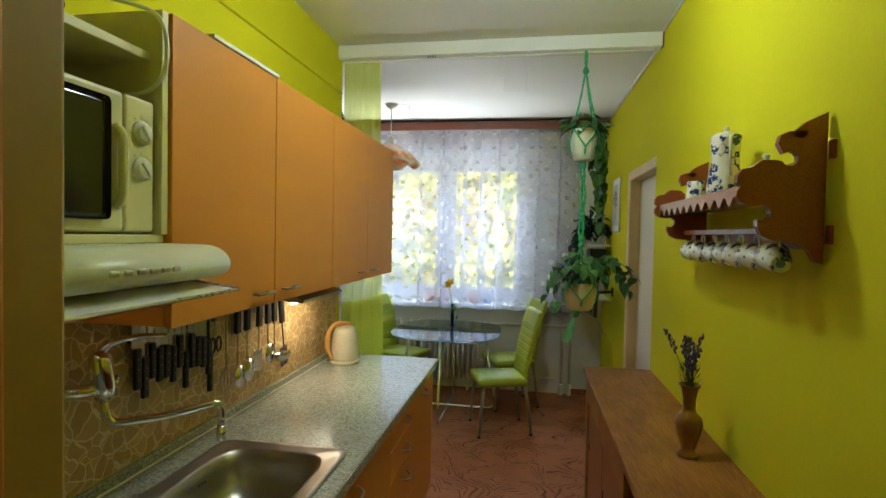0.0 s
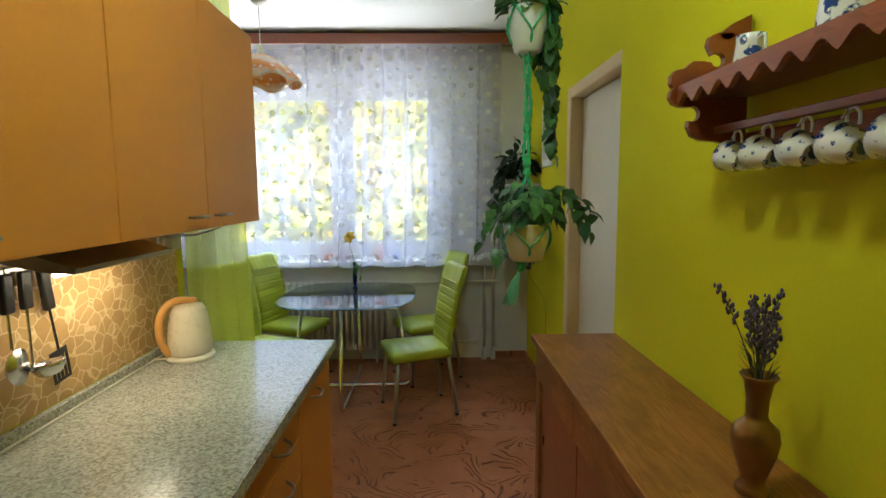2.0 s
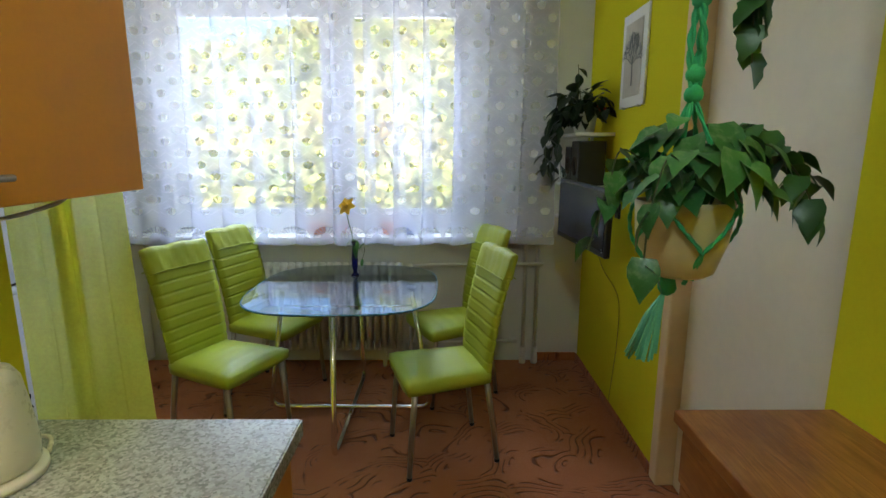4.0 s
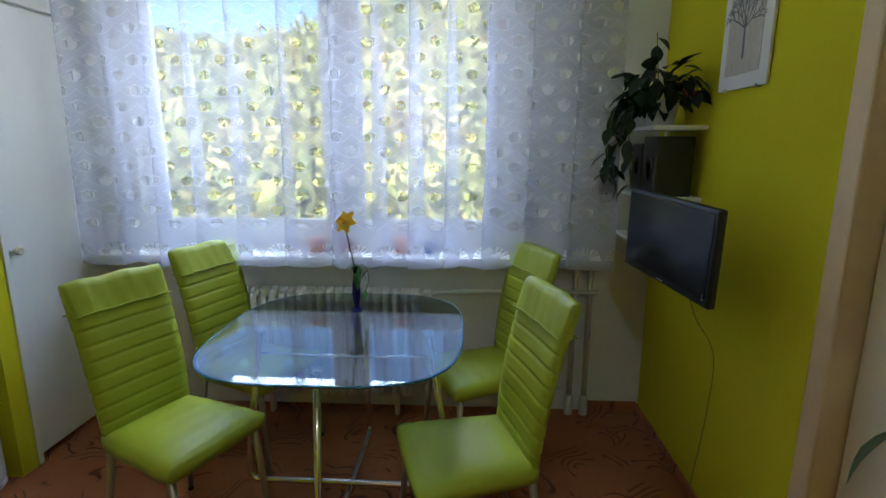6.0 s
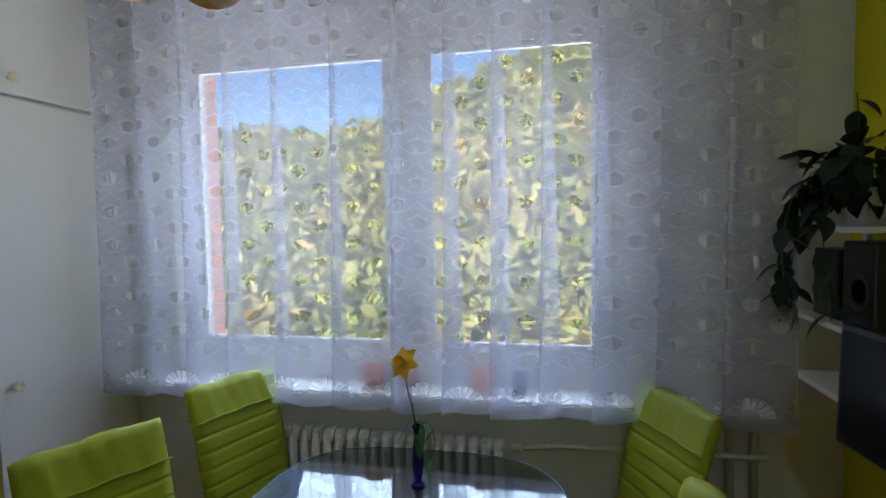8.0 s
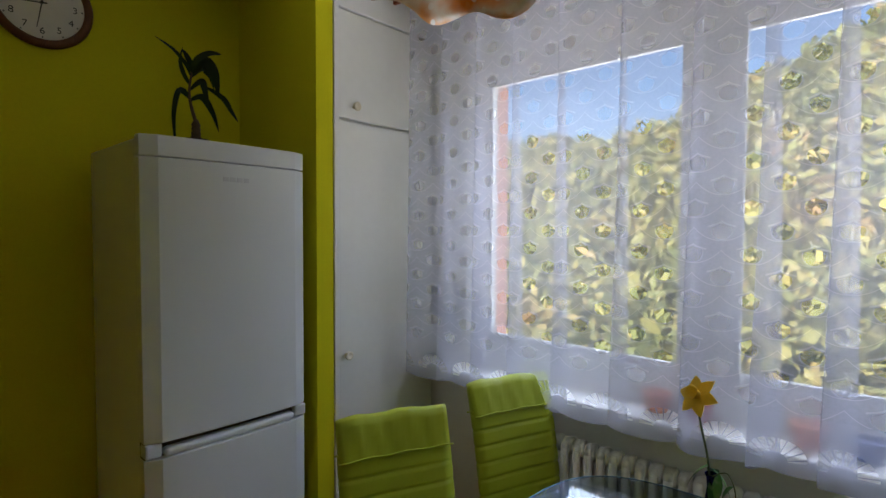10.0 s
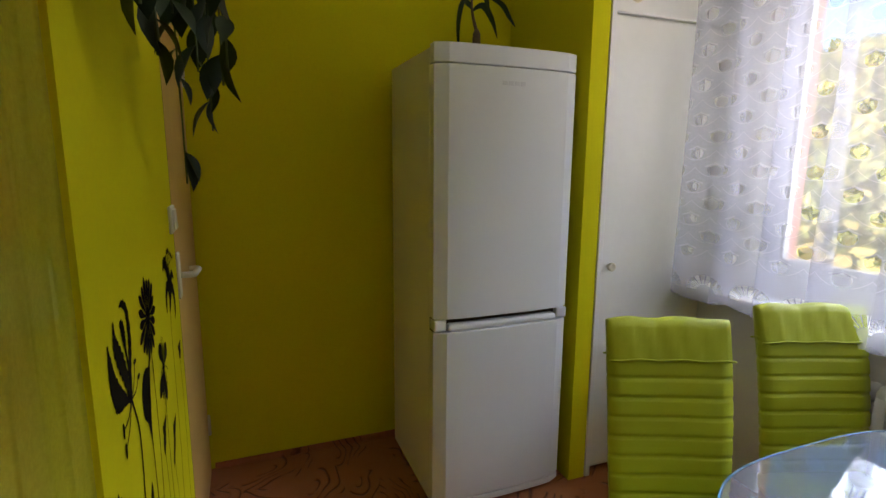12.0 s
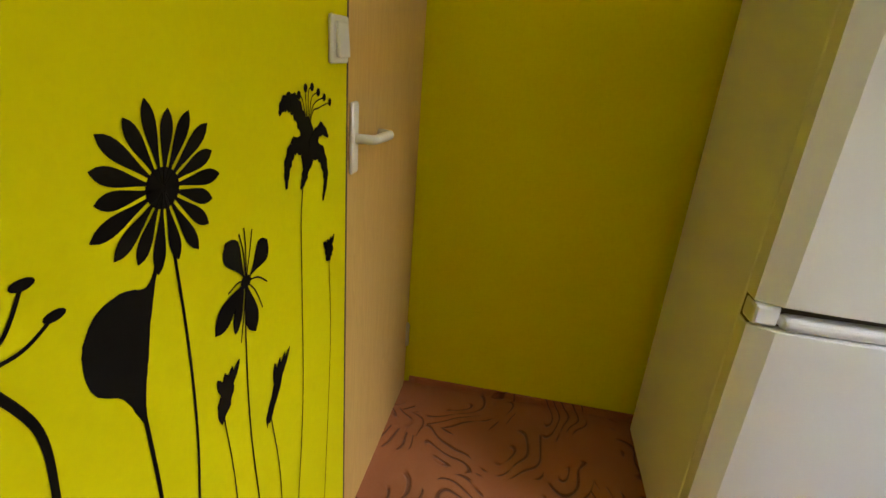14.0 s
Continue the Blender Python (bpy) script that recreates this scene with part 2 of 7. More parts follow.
# crazy-paving wall covering behind the worktop
n = Nodes("tan crazy paving wall covering")
wob = n.mix(0.08, n.coord(), n.node("ShaderNodeTexNoise", 1, Vector=n.coord(), Scale=9.0, Detail=2.0), "ADD")
edge = n.node("ShaderNodeTexVoronoi", 0, {"feature": "DISTANCE_TO_EDGE"}, Vector=wob, Scale=21.0)
cell = n.node("ShaderNodeTexVoronoi", 1, {"feature": "F1"}, Vector=wob, Scale=21.0)
joint = n.ramp(edge, [(0.022, (1, 1, 1)), (0.06, (0, 0, 0))])
tone = n.math("ADD", n.math("MULTIPLY", n.node("ShaderNodeSeparateColor", 0, Color=cell), 0.6), n.math("MULTIPLY", n.noise(60, 4, 0.6), 0.4))
n.set(Base_Color=n.mix(joint, n.ramp(tone, [(0.2, (0.44, 0.275, 0.10)), (0.8, (0.57, 0.38, 0.16))]), (0.74, 0.57, 0.32)), Roughness=0.45)
n.bump(n.math("SUBTRACT", n.math("MULTIPLY", tone, 0.2), joint), 0.35, 0.003)
M_tile = n.mat

# speckled worktop
n = Nodes("grey green speckled laminate")
sp = n.node("ShaderNodeTexVoronoi", 1, {"feature": "F1"}, Vector=n.coord(), Scale=170.0)
sv = n.node("ShaderNodeSeparateColor", 0, Color=sp)
n.set(Base_Color=n.mix(n.math("MULTIPLY", n.noise(500, 2, 0.6), 0.5), n.ramp(sv, [(0.05, (0.16, 0.17, 0.14)), (0.3, (0.29, 0.30, 0.255)), (0.6, (0.39, 0.40, 0.345)), (0.95, (0.51, 0.51, 0.45))]), (0.36, 0.36, 0.30)), Roughness=n.math("ADD", 0.20, n.math("MULTIPLY", n.noise(25, 3, 0.6), 0.05)))
n.bump(sv, 0.06, 0.001)
M_counter = n.mat

M_window_frame = surface("white window paint", (0.82, 0.83, 0.84), 0.4, grain=25, spread=0.03)
M_pink = surface("salmon facade render", (0.72, 0.40, 0.30), 0.9, grain=60, spread=0.08, relief=0.3)
M_oak_door = wood("light oak laminate", (0.54, 0.32, 0.09), (0.70, 0.46, 0.16), 0.4, "z")
M_dark_seam = surface("dark seam", (0.05, 0.035, 0.02), 0.7)
M_steel = surface("brushed steel", (0.62, 0.60, 0.57), 0.28, 1.0, grain=90, spread=0.08, rough_spread=0.1)
M_old_white = surface("off white plastic", (0.70, 0.69, 0.60), 0.4, grain=40, spread=0.04)
# ivory deepened: yellow bounce light is put into this base colour
M_ivory = surface("ivory enamel", (0.62, 0.57, 0.27), 0.4, grain=30, spread=0.04)
M_radiator = surface("radiator paint", (0.74, 0.73, 0.69), 0.4, grain=30, spread=0.05)
M_darkglass = surface("dark oven glass", (0.010, 0.011, 0.010), 0.12, grain=20, spread=0.1, relief=0)
n = Nodes("clear window glass")
n.set(Base_Color=(1, 1, 1), Roughness=0.0, Transmission_Weight=1.0, IOR=1.02)
M_pane = n.mat
n = Nodes("table glass")
n.set(Base_Color=(0.58, 0.68, 0.74), Roughness=0.01, Transmission_Weight=1.0, IOR=1.6)
mirror = n.node("ShaderNodeBsdfGlossy", 0, None, Color=(0.86, 0.93, 1.0), Roughness=0.01)
pane_mix = n.tree.nodes.new("ShaderNodeMixShader")
pane_mix.inputs[0].default_value = 0.05
n.tree.links.new(n.bsdf.outputs[0], pane_mix.inputs[1])
n.tree.links.new(mirror, pane_mix.inputs[2])
n.tree.links.new(pane_mix.outputs[0], n.out.inputs["Surface"])
M_table_glass = n.mat
n = Nodes("blue glass edge")
n.set(Base_Color=(0.10, 0.32, 0.50), Roughness=0.08, Transmission_Weight=0.4, IOR=1.5)
M_glass_edge = n.mat

# ---- structure ----
XL, XR, XD, XB, YP, YW, CEIL = -1.175, 0.70, 0.735, -2.88, 3.06, 5.33, 2.745


def wall(name, *lims, material=M_wall_green):
    return tagged(part(name, box(*lims), material), kind="structure")


tagged(part("floor", box(-3.1, 1.0, -1.9, 5.6, -0.12, 0.0), M_carpet), kind="structure")
tagged(part("ceiling", box(-3.1, 1.0, -1.9, 5.6, CEIL, CEIL + 0.2), M_ceiling), kind="structure")
wall("wall_kitchen_left", XL - 0.10, XL, 0.42, YP, 0, CEIL)
wall("wall_right_near", XR, 1.0, 0.42, 3.075, 0, CEIL)
wall("wall_right_far", XD, 1.0, 4.03, YW, 0, CEIL)
wall("wall_over_door", XD, 1.0, 3.075, 4.03, 2.095, CEIL)
wall("wall_behind_door", 0.86, 1.0, 3.075, 4.03, 0, 2.095, material=M_wall_white)
wall("wall_partition", -2.14, XL - 0.10, YP - 0.10, YP, 0, CEIL)
wall("wall_over_hall_door", XB, -2.14, YP - 0.10, YP, 2.03, CEIL)
wall("wall_far_left", XB - 0.2, XB, YP - 0.1, YW + 0.25, 0, CEIL)
wall("wall_fin", XB, -2.20, 4.60, 4.685, 0, CEIL)
wall("wall_hall_left", -1.2, -1.08, -1.9, 0.30, 0, CEIL, material=M_wall_white)
wall("wall_hall_right", 0.88, 1.0, -1.9, 0.30, 0, CEIL, material=M_wall_white)
wall("wall_hall_end", -1.2, 1.0, -2.02, -1.9, 0, CEIL, material=M_wall_white)
wall("wall_entry_left", XL - 0.1, -0.50, 0.30, 0.42, 0, CEIL)
wall("wall_entry_right", 0.46, 1.0, 0.30, 0.42, 0, CEIL)
wall("wall_entry_head", -0.50, 0.46, 0.30, 0.42, 2.05, CEIL)
# window wall: below, above and beside the opening
WX0, WX1, WZ0, WZ1 = -1.98, 0.27, 0.93, 2.52
wall("wall_window_below", XB, 1.0, YW, YW + 0.25, 0, WZ0, material=M_wall_white)
wall("wall_window_above", XB, 1.0, YW, YW + 0.25, WZ1, CEIL, material=M_wall_white)
wall("wall_window_left", XB, WX0, YW, YW + 0.25, WZ0, WZ1, material=M_wall_white)
wall("wall_window_right", WX1, 1.0, YW, YW + 0.25, WZ0, WZ1, material=M_wall_white)

M_jamb = surface("yellowed frame paint", (0.42, 0.26, 0.035), 0.45, grain=25, spread=0.06)
# entry door frame
jamb = thing("door_frame", "ivory painted door frame at the kitchen entrance", "door frame")
part("jamb", box(-0.50, -0.455, 0.285, 0.44, 0, 2.05, 0.006), M_jamb, jamb)
part("jamb", box(0.415, 0.46, 0.285, 0.44, 0, 2.05, 0.006), M_jamb, jamb)
part("head", box(-0.455, 0.415, 0.285, 0.44, 2.0, 2.05, 0.006), M_jamb, jamb)
part("stop", box(-0.455, -0.445, 0.33, 0.37, 0, 2.0, 0.003), M_orange, jamb, "brown seal strip")

# window
win = tagged(thing("window_1", "wide white painted window with two large panes", "window"), kind="structure")
part("window_frame", box(WX0, WX1, 5.39, 5.47, WZ0, 1.035, 0.006), M_window_frame, win)
part("window_frame", box(WX0, WX1, 5.39, 5.47, 2.295, WZ1, 0.006), M_window_frame, win)
part("window_frame", box(WX0, -1.90, 5.39, 5.47, 1.035, 2.295, 0.006), M_window_frame, win)
part("mullion", box(-0.975, -0.80, 5.385, 5.475, 1.035, 2.295, 0.008), M_window_frame, win)
part("side_panel", box(-0.115, WX1, 5.39, 5.47, 1.035, 2.295, 0.006), M_window_frame, win)
for a, b in ((-1.90, -0.975), (-0.80, -0.115)):
    pane = part("pane", box(a, b, 5.43, 5.436, 1.035, 2.295), M_pane, win)
    pane.visible_shadow = False
    sash = bmesh.new()
    for lims in ((a, b, 5.405, 5.425, 1.035, 1.06), (a, b, 5.405, 5.425, 2.27, 2.295), (a, a + 0.02, 5.405, 5.425, 1.06, 2.27), (b - 0.02, b, 5.405, 5.425, 1.06, 2.27)):
        box(*lims, bevel=0.003, seg=1, bm=sash)
    part("sash", sash, M_window_frame, win)
part("window_handle", box(-0.90, -0.875, 5.345, 5.384, 1.60, 1.72, 0.006), M_window_frame, win)
tagged(part("window_sill", box(-2.19, 0.45, 5.16, 5.39, 0.875, 0.905, 0.006), M_gloss_white), kind="structure")

# facade return and ground outside
tagged(part("facade_pier", box(-3.3, -2.42, YW + 0.25, 6.3, -9, 6.0), M_pink), kind="structure")

# door in the right wall
dr = tagged(thing("door_1", "cream painted panel door, closed, in a cream steel frame", "door"), kind="structure")
fr = bmesh.new()
box(0.722, 0.86, 3.955, 4.03, 0, 2.095, 0.008, 2, fr)
box(0.722, 0.86, 3.075, 3.955, 2.03, 2.095, 0.008, 2, fr)
part("door_frame", fr, surface("yellowed cream frame paint", (0.72, 0.55, 0.30), 0.4, grain=20, spread=0.06, patch=1.2, relief=0.06), dr)
part("door_leaf", box(0.795, 0.835, 3.08, 3.948, 0.01, 2.022, 0.004), M_cream, dr)

# door in the partition
d2 = tagged(thing("door_2", "light oak laminate door, closed, beside the flower wall", "door"), kind="structure")
part("door_leaf", box(-2.835, -2.155, 3.015, 3.056, 0.01, 2.02, 0.004), M_oak_door, d2)
part("door_edge", box(-2.153, -2.142, 2.97, 3.0595, 0, 2.03, 0.002), M_dark_seam, d2, "thin dark strip along the door edge")
part("jamb", box(-2.878, -2.838, 2.96, 3.05, 0, 2.03, 0.004), M_oak_door, d2)
part("head", box(-2.838, -2.155, 2.96, 3.05, 2.023, 2.03), M_oak_door, d2)
plateb = part("handle_plate", box(-2.205, -2.165, 3.056, 3.066, 1.02, 1.17, 0.006), M_old_white, d2, "white plastic handle plate")
lever = tube(bent([(-2.187, 3.06, 1.095), (-2.187, 3.105, 1.095), (-2.30, 3.11, 1.092), (-2.30, 3.08, 1.092)], 0.014), 0.0105, 10)
part("lever", lever, M_old_white, plateb, "white plastic lever", True)
part("hinge", lathe([(0.007, 0), (0.008, 0.004), (0.008, 0.09), (0.004, 0.1)], 10, None, pose(-2.83, 3.060, 0.20)), M_steel, d2)
part("hinge", lathe([(0.007, 0), (0.008, 0.004), (0.008, 0.09), (0.004, 0.1)], 10, None, pose(-2.83, 3.060, 1.75)), M_steel, d2)

# beam between kitchen and dining part
bmv = thing("ceiling_beam", "white painted boxed beam across the ceiling", "beam")
part("beam_front", box(XL, XR - 0.005, 2.985, 3.030, 2.665, CEIL - 0.002, 0.004), M_ceiling, bmv)
part("beam_cap", box(XR - 0.004, XR, 2.98, 3.035, 2.66, CEIL - 0.003, 0.002), M_dark_seam, bmv)
part("curtain_track", box(XL + 0.01, 0.66, 3.032, 3.07, 2.656, CEIL - 0.003, 0.002), M_old_white, bmv)

# cove trims along the ceiling
def cove(name, lims):
    tagged(part(name, box(*lims, 0.004), M_ceiling), kind="structure")


cove("trim_right", (XR - 0.012, XR, 0.43, 2.98, CEIL - 0.012, CEIL))
cove("trim_right_far", (XD - 0.015, XD, 3.08, 5.0, CEIL - 0.015, CEIL))
cove("trim_back", (XB, XB + 0.015, 3.07, 4.59, CEIL - 0.015, CEIL))
cove("trim_fin", (XB + 0.015, -2.21, 4.585, 4.60, CEIL - 0.015, CEIL))
# carpet turned up along the walls
for i, lims in enumerate(((XD - 0.012, XD, 4.04, YW, 0, 0.05), (XB, XB + 0.012, 3.07, 4.6, 0, 0.03), (0.45, XD - 0.012, YW - 0.012, YW, 0, 0.06))):
    tagged(part("baseboard_%d" % (i + 1), box(*lims, 0.004), M_carpet), kind="structure")

# curtain board
cb = thing("curtain_cornice", "brown wooden curtain cornice board under the ceiling", "cornice")
part("front_board", box(-2.2, XD - 0.01, 5.03, 5.05, 2.645, 2.725, 0.003), M_red_wood, cb)
part("top_board", box(-2.2, XD - 0.01, 5.05, YW, 2.705, 2.725, 0.003), M_red_wood, cb)

# ---- built-in closet ----
cl = thing("built_in_closet", "white painted built-in closet with two doors beside the window", "closet")
part("body", box(-2.8, -2.235, 4.69, YW - 0.005, 0.02, CEIL - 0.003), M_gloss_white, cl)
part("frame", box(-2.235, -2.195, 4.688, 4.715, 0.0, CEIL - 0.003, 0.003), M_gloss_white, cl)
part("head_rail", box(-2.235, -2.205, 4.716, YW - 0.005, 2.545, CEIL - 0.004, 0.003), M_gloss_white, cl)


def knob(parent, x, y, z):
    part("knob", lathe([(0.008, 0), (0.008, 0.014), (0.019, 0.020), (0.020, 0.030), (0.015, 0.034), (0.011, 0.031), (0.001, 0.030)], 20, None, pose(x, y, z, 0, 90, 0)), M_cream, parent, "small turned cream knob", True)


lo = part("door", box(-2.234, -2.21, 4.722, 5.318, 0.035, 2.052, 0.004), M_gloss_white, cl)
up = part("door", box(-2.234, -2.21, 4.722, 5.318, 2.066, 2.538, 0.004), M_gloss_white, cl)
knob(lo, -2.21, 4.757, 1.005)
knob(up, -2.21, 4.805, 2.12)

# ---- kitchen units ----
FX = -0.822
M_handle = surface("bronzed steel handle", (0.34, 0.27, 0.19), 0.3, 0.9, grain=40, spread=0.08)


def bar_handle(parent, x, y, z, length=0.10):
    bm = tube([(x + 0.022, y - length / 2, z), (x + 0.022, y + length / 2, z)], 0.005, 8)
    for s in (-1, 1):
        tube([(x, y + s * length * 0.4, z), (x + 0.022, y + s * length * 0.4, z)], 0.004, 8, bm)
    part("handle", bm, M_handle, parent, "slim bronzed bar handle", True)


def wall_cupboard(y0, y1, doors, hy):
    ob = thing("wall_cupboard", "orange-brown laminate wall cupboard with slim bronzed handle", "cupboard", "wall cupboards over the worktop")
    part("body", box(XL + 0.003, FX - 0.019, y0 + 0.001, y1 - 0.001, 1.375, 2.10), M_orange, ob)
    for (a, b), h in zip(doors, hy):
        d = part("door", box(FX - 0.018, FX, a + 0.002, b - 0.002, 1.371, 2.103, 0.002), M_orange, ob)
        bar_handle(d, FX, h, 1.412)
    return ob


wall_cupboard(1.066, 1.559, [(1.066, 1.559)], [1.47])
wall_cupboard(1.559, 2.055, [(1.559, 2.055)], [1.65])
wall_cupboard(2.055, 3.005, [(2.055, 2.523), (2.523, 3.005)], [2.43, 2.61])


def bow_handle(parent, x, y, z, length=0.10):
    bm = tube(spline([(x, y - length / 2, z), (x + 0.028, y - length * 0.3, z - 0.006), (x + 0.032, y, z - 0.012), (x + 0.028, y + length * 0.3, z - 0.006), (x, y + length / 2, z)], 5), 0.005, 8)
    part("handle", bm, M_handle, parent, "bowed bronzed handle", True)


BX = -0.552


def base_unit(y0, y1, fronts):
    ob = thing("base_cabinet", "orange-brown laminate base cabinet under the worktop", "cabinet", "base cabinets under the worktop")
    top = 0.818 if y0 > 2 else 0.69
    own = box(XL + 0.003, BX - 0.02, y0 + 0.001, y1 - 0.001, 0.09, top)
    if y0 < 2:  # open top that takes the sink bowl
        box(BX - 0.036, BX - 0.02, y0 + 0.001, y1 - 0.001, 0.691, 0.818, bm=own)
        box(XL + 0.003, XL + 0.02, y0 + 0.001, y1 - 0.001, 0.691, 0.818, bm=own)
        ye = y0 + 0.001 if y0 < 1 else y1 - 0.019
        box(XL + 0.021, BX - 0.037, ye, ye + 0.018, 0.691, 0.818, bm=own)
    part("body", own, M_orange, ob)
    part("plinth", box(XL + 0.05, BX - 0.06, y0 + 0.001, y1 - 0.001, 0.0, 0.09), M_dark_seam, ob)
    for z0, z1, kind in fronts:
        f = part(kind, box(BX - 0.018, BX, y0 + 0.002, y1 - 0.002, z0, z1, 0.002), M_orange, ob)
        bow_handle(f, BX, (y0 + y1) / 2 + (0.0 if kind == "drawer" else -0.05), z1 - 0.06)


base_unit(0.45, 1.20, [(0.10, 0.812, "door")])
base_unit(1.20, 2.055, [(0.10, 0.812, "door")])
base_unit(2.055, 2.50, [(0.685, 0.812, "drawer"), (0.552, 0.681, "drawer"), (0.33, 0.548, "drawer"), (0.10, 0.326, "drawer")])
base_unit(2.50, 2.99, [(0.10, 0.812, "door")])

# worktop with a cut-out for the sink bowl
SX0, SX1, SY0, SY1 = -1.05, -0.585, 0.95, 1.65
wt = thing("worktop", "grey-green speckled laminate worktop with a raised back edge", "worktop")
for lims in ((XL + 0.002, SX0 + 0.03, 0.45, 3.0), (SX1 - 0.03, -0.53, 0.45, 3.0), (SX0 + 0.03, SX1 - 0.03, 0.45, SY0 + 0.03), (SX0 + 0.03, SX1 - 0.03, SY1 - 0.03, 3.0)):
    part("slab", box(*lims, 0.82, 0.86), M_counter, wt)
part("front_edge", box(-0.53, -0.524, 0.45, 3.0, 0.821, 0.859, 0.002), M_counter, wt)
part("upstand", box(XL + 0.002, XL + 0.022, 0.45, 3.0, 0.861, 0.895, 0.003), M_counter, wt)
part("trim", box(XL + 0.022, XL + 0.028, 0.45, 3.0, 0.861, 0.868, 0.002), M_old_white, wt, "pale sealing strip")
tagged(part("wall_covering", box(XL, XL + 0.002, 0.43, 3.0, 0.897, 1.372), M_tile), kind="structure")

# sideboard
sb = thing("sideboard", "long low stained pine sideboard with drawers along the wall", "sideboard")
part("top", box(0.325, XR - 0.003, 0.62, 3.045, 0.83, 0.86, 0.004), M_side_wood, sb)
part("body", box(0.375, XR - 0.004, 1.85, 3.02, 0.05, 0.68), M_red_wood, sb)
part("plinth", box(0.40, XR - 0.004, 0.66, 3.0, 0.0, 0.05), M_dark_seam, sb)
for a, b in ((1.835, 2.43), (2.434, 3.03)):
    d = part("drawer", box(0.342, 0.365, a, b, 0.685, 0.826, 0.003), M_side_wood, sb)
for a, b in ((1.90, 2.43), (2.436, 2.96)):
    d = part("door", box(0.357, 0.374, a, b, 0.06, 0.676, 0.003), M_red_wood, sb)
    part("keyhole", box(0.353, 0.357, b - 0.05, b - 0.042, 0.42, 0.455), M_dark_seam, d)
part("post", box(0.345, 0.374, 2.962, 3.025, 0.05, 0.68, 0.003), M_side_wood, sb)
part("post", box(0.345, 0.374, 1.84, 1.898, 0.05, 0.68, 0.003), M_side_wood, sb)
part("back", box(XR - 0.02, XR - 0.004, 0.66, 1.849, 0.05, 0.829), M_red_wood, sb)
part("shelf", box(0.40, XR - 0.021, 0.66, 1.849, 0.40, 0.42, 0.002), M_red_wood, sb)
part("side", box(0.36, XR - 0.004, 0.635, 0.658, 0.0, 0.829, 0.003), M_side_wood, sb)

# ---- fridge ----
fg = thing("fridge", "tall white fridge-freezer with two doors standing by the wall", "fridge")
part("body", box(-2.785, -2.262, 3.932, 4.543, 0.03, 1.872, 0.006), M_fridge, fg)


def fridge_front(z0, z1, name):
    """A door whose front bows out."""
    own = bmesh.new()
    out = [(-2.258, 3.932)] + [(-2.205 + 0.022 * (1 - (2 * k / 12 - 1) ** 2) ** 0.5 * 1.0 if 0 < k < 12 else -2.215, 3.932 + 0.611 * k / 12) for k in range(13)] + [(-2.258, 4.543)]
    plate(out, z0, z1, 0.003, own)
    return part(name, own, M_fridge, fg, "", False)


fridge_front(0.845, 1.808, "door")
fridge_front(0.055, 0.79, "door")
fridge_front(1.812, 1.882, "top_cap")
fridge_front(0.022, 0.05, "kick_plate")
# dark box fills the gap between the doors, the recess's shade as colour
part("handle_recess", box(-2.262, -2.222, 3.935, 4.54, 0.79, 0.845), M_dark_seam, fg, "block in the recess between the doors, coloured dark as shade")
part("handle", box(-2.25, -2.19, 3.99, 4.485, 0.792, 0.822, 0.012, 3), M_fridge, fg, "moulded white door grip")
for a, b in ((3.932, 3.985), (4.49, 4.543)):
    part("grip_end", box(-2.256, -2.20, a, b, 0.795, 0.843, 0.008), M_fridge, fg)
M_badge = surface("silver badge", (0.55, 0.56, 0.58), 0.3, 0.8)
bd = bmesh.new()
for k in range(4):
    y = 4.195 + k * 0.026
    box(-2.1835, -2.1815, y, y + 0.02, 1.742, 1.758, bm=bd)
part("badge", bd, M_badge, fg, "small silver badge")
part("label_strip", box(-2.201, -2.1955, 4.44, 4.49, 1.83, 1.836), M_badge, fg)
for a, b in ((3.95, 3.99), (4.48, 4.52)):
    part("foot", box(-2.30, -2.26, a, b, 0.0, 0.03), M_black, fg)
for a, b in ((3.95, 3.99), (4.48, 4.52)):
    part("foot", box(-2.76, -2.72, a, b, 0.0, 0.03), M_black, fg)

# small globe lamp added out of view under the ceiling to light the kitchen
n = Nodes("lit opal glass")
n.tree.links.new(n.node("ShaderNodeEmission", 0, None, Color=(0.94, 1.0, 0.88), Strength=43.0), n.out.inputs["Surface"])
M_opal = n.mat
kl = thing("kitchen_ceiling_lamp", "unseen opal glass globe lamp added under the kitchen ceiling, lit", "lamp", at=(-0.10, 1.75, 0))
part("ceiling_rose", lathe([(0.05, CEIL - 0.001), (0.05, CEIL - 0.02), (0.03, CEIL - 0.035), (0.028, 2.668)], 24), M_old_white, kl, "", True)
part("globe", lathe([(0.025, 2.668)] + [(0.072 * math.sin(q), 2.60 + 0.072 * math.cos(q)) for q in (0.35 + 2.79 * k / 12 for k in range(13))], 32), M_opal, kl, "glowing opal globe", True)

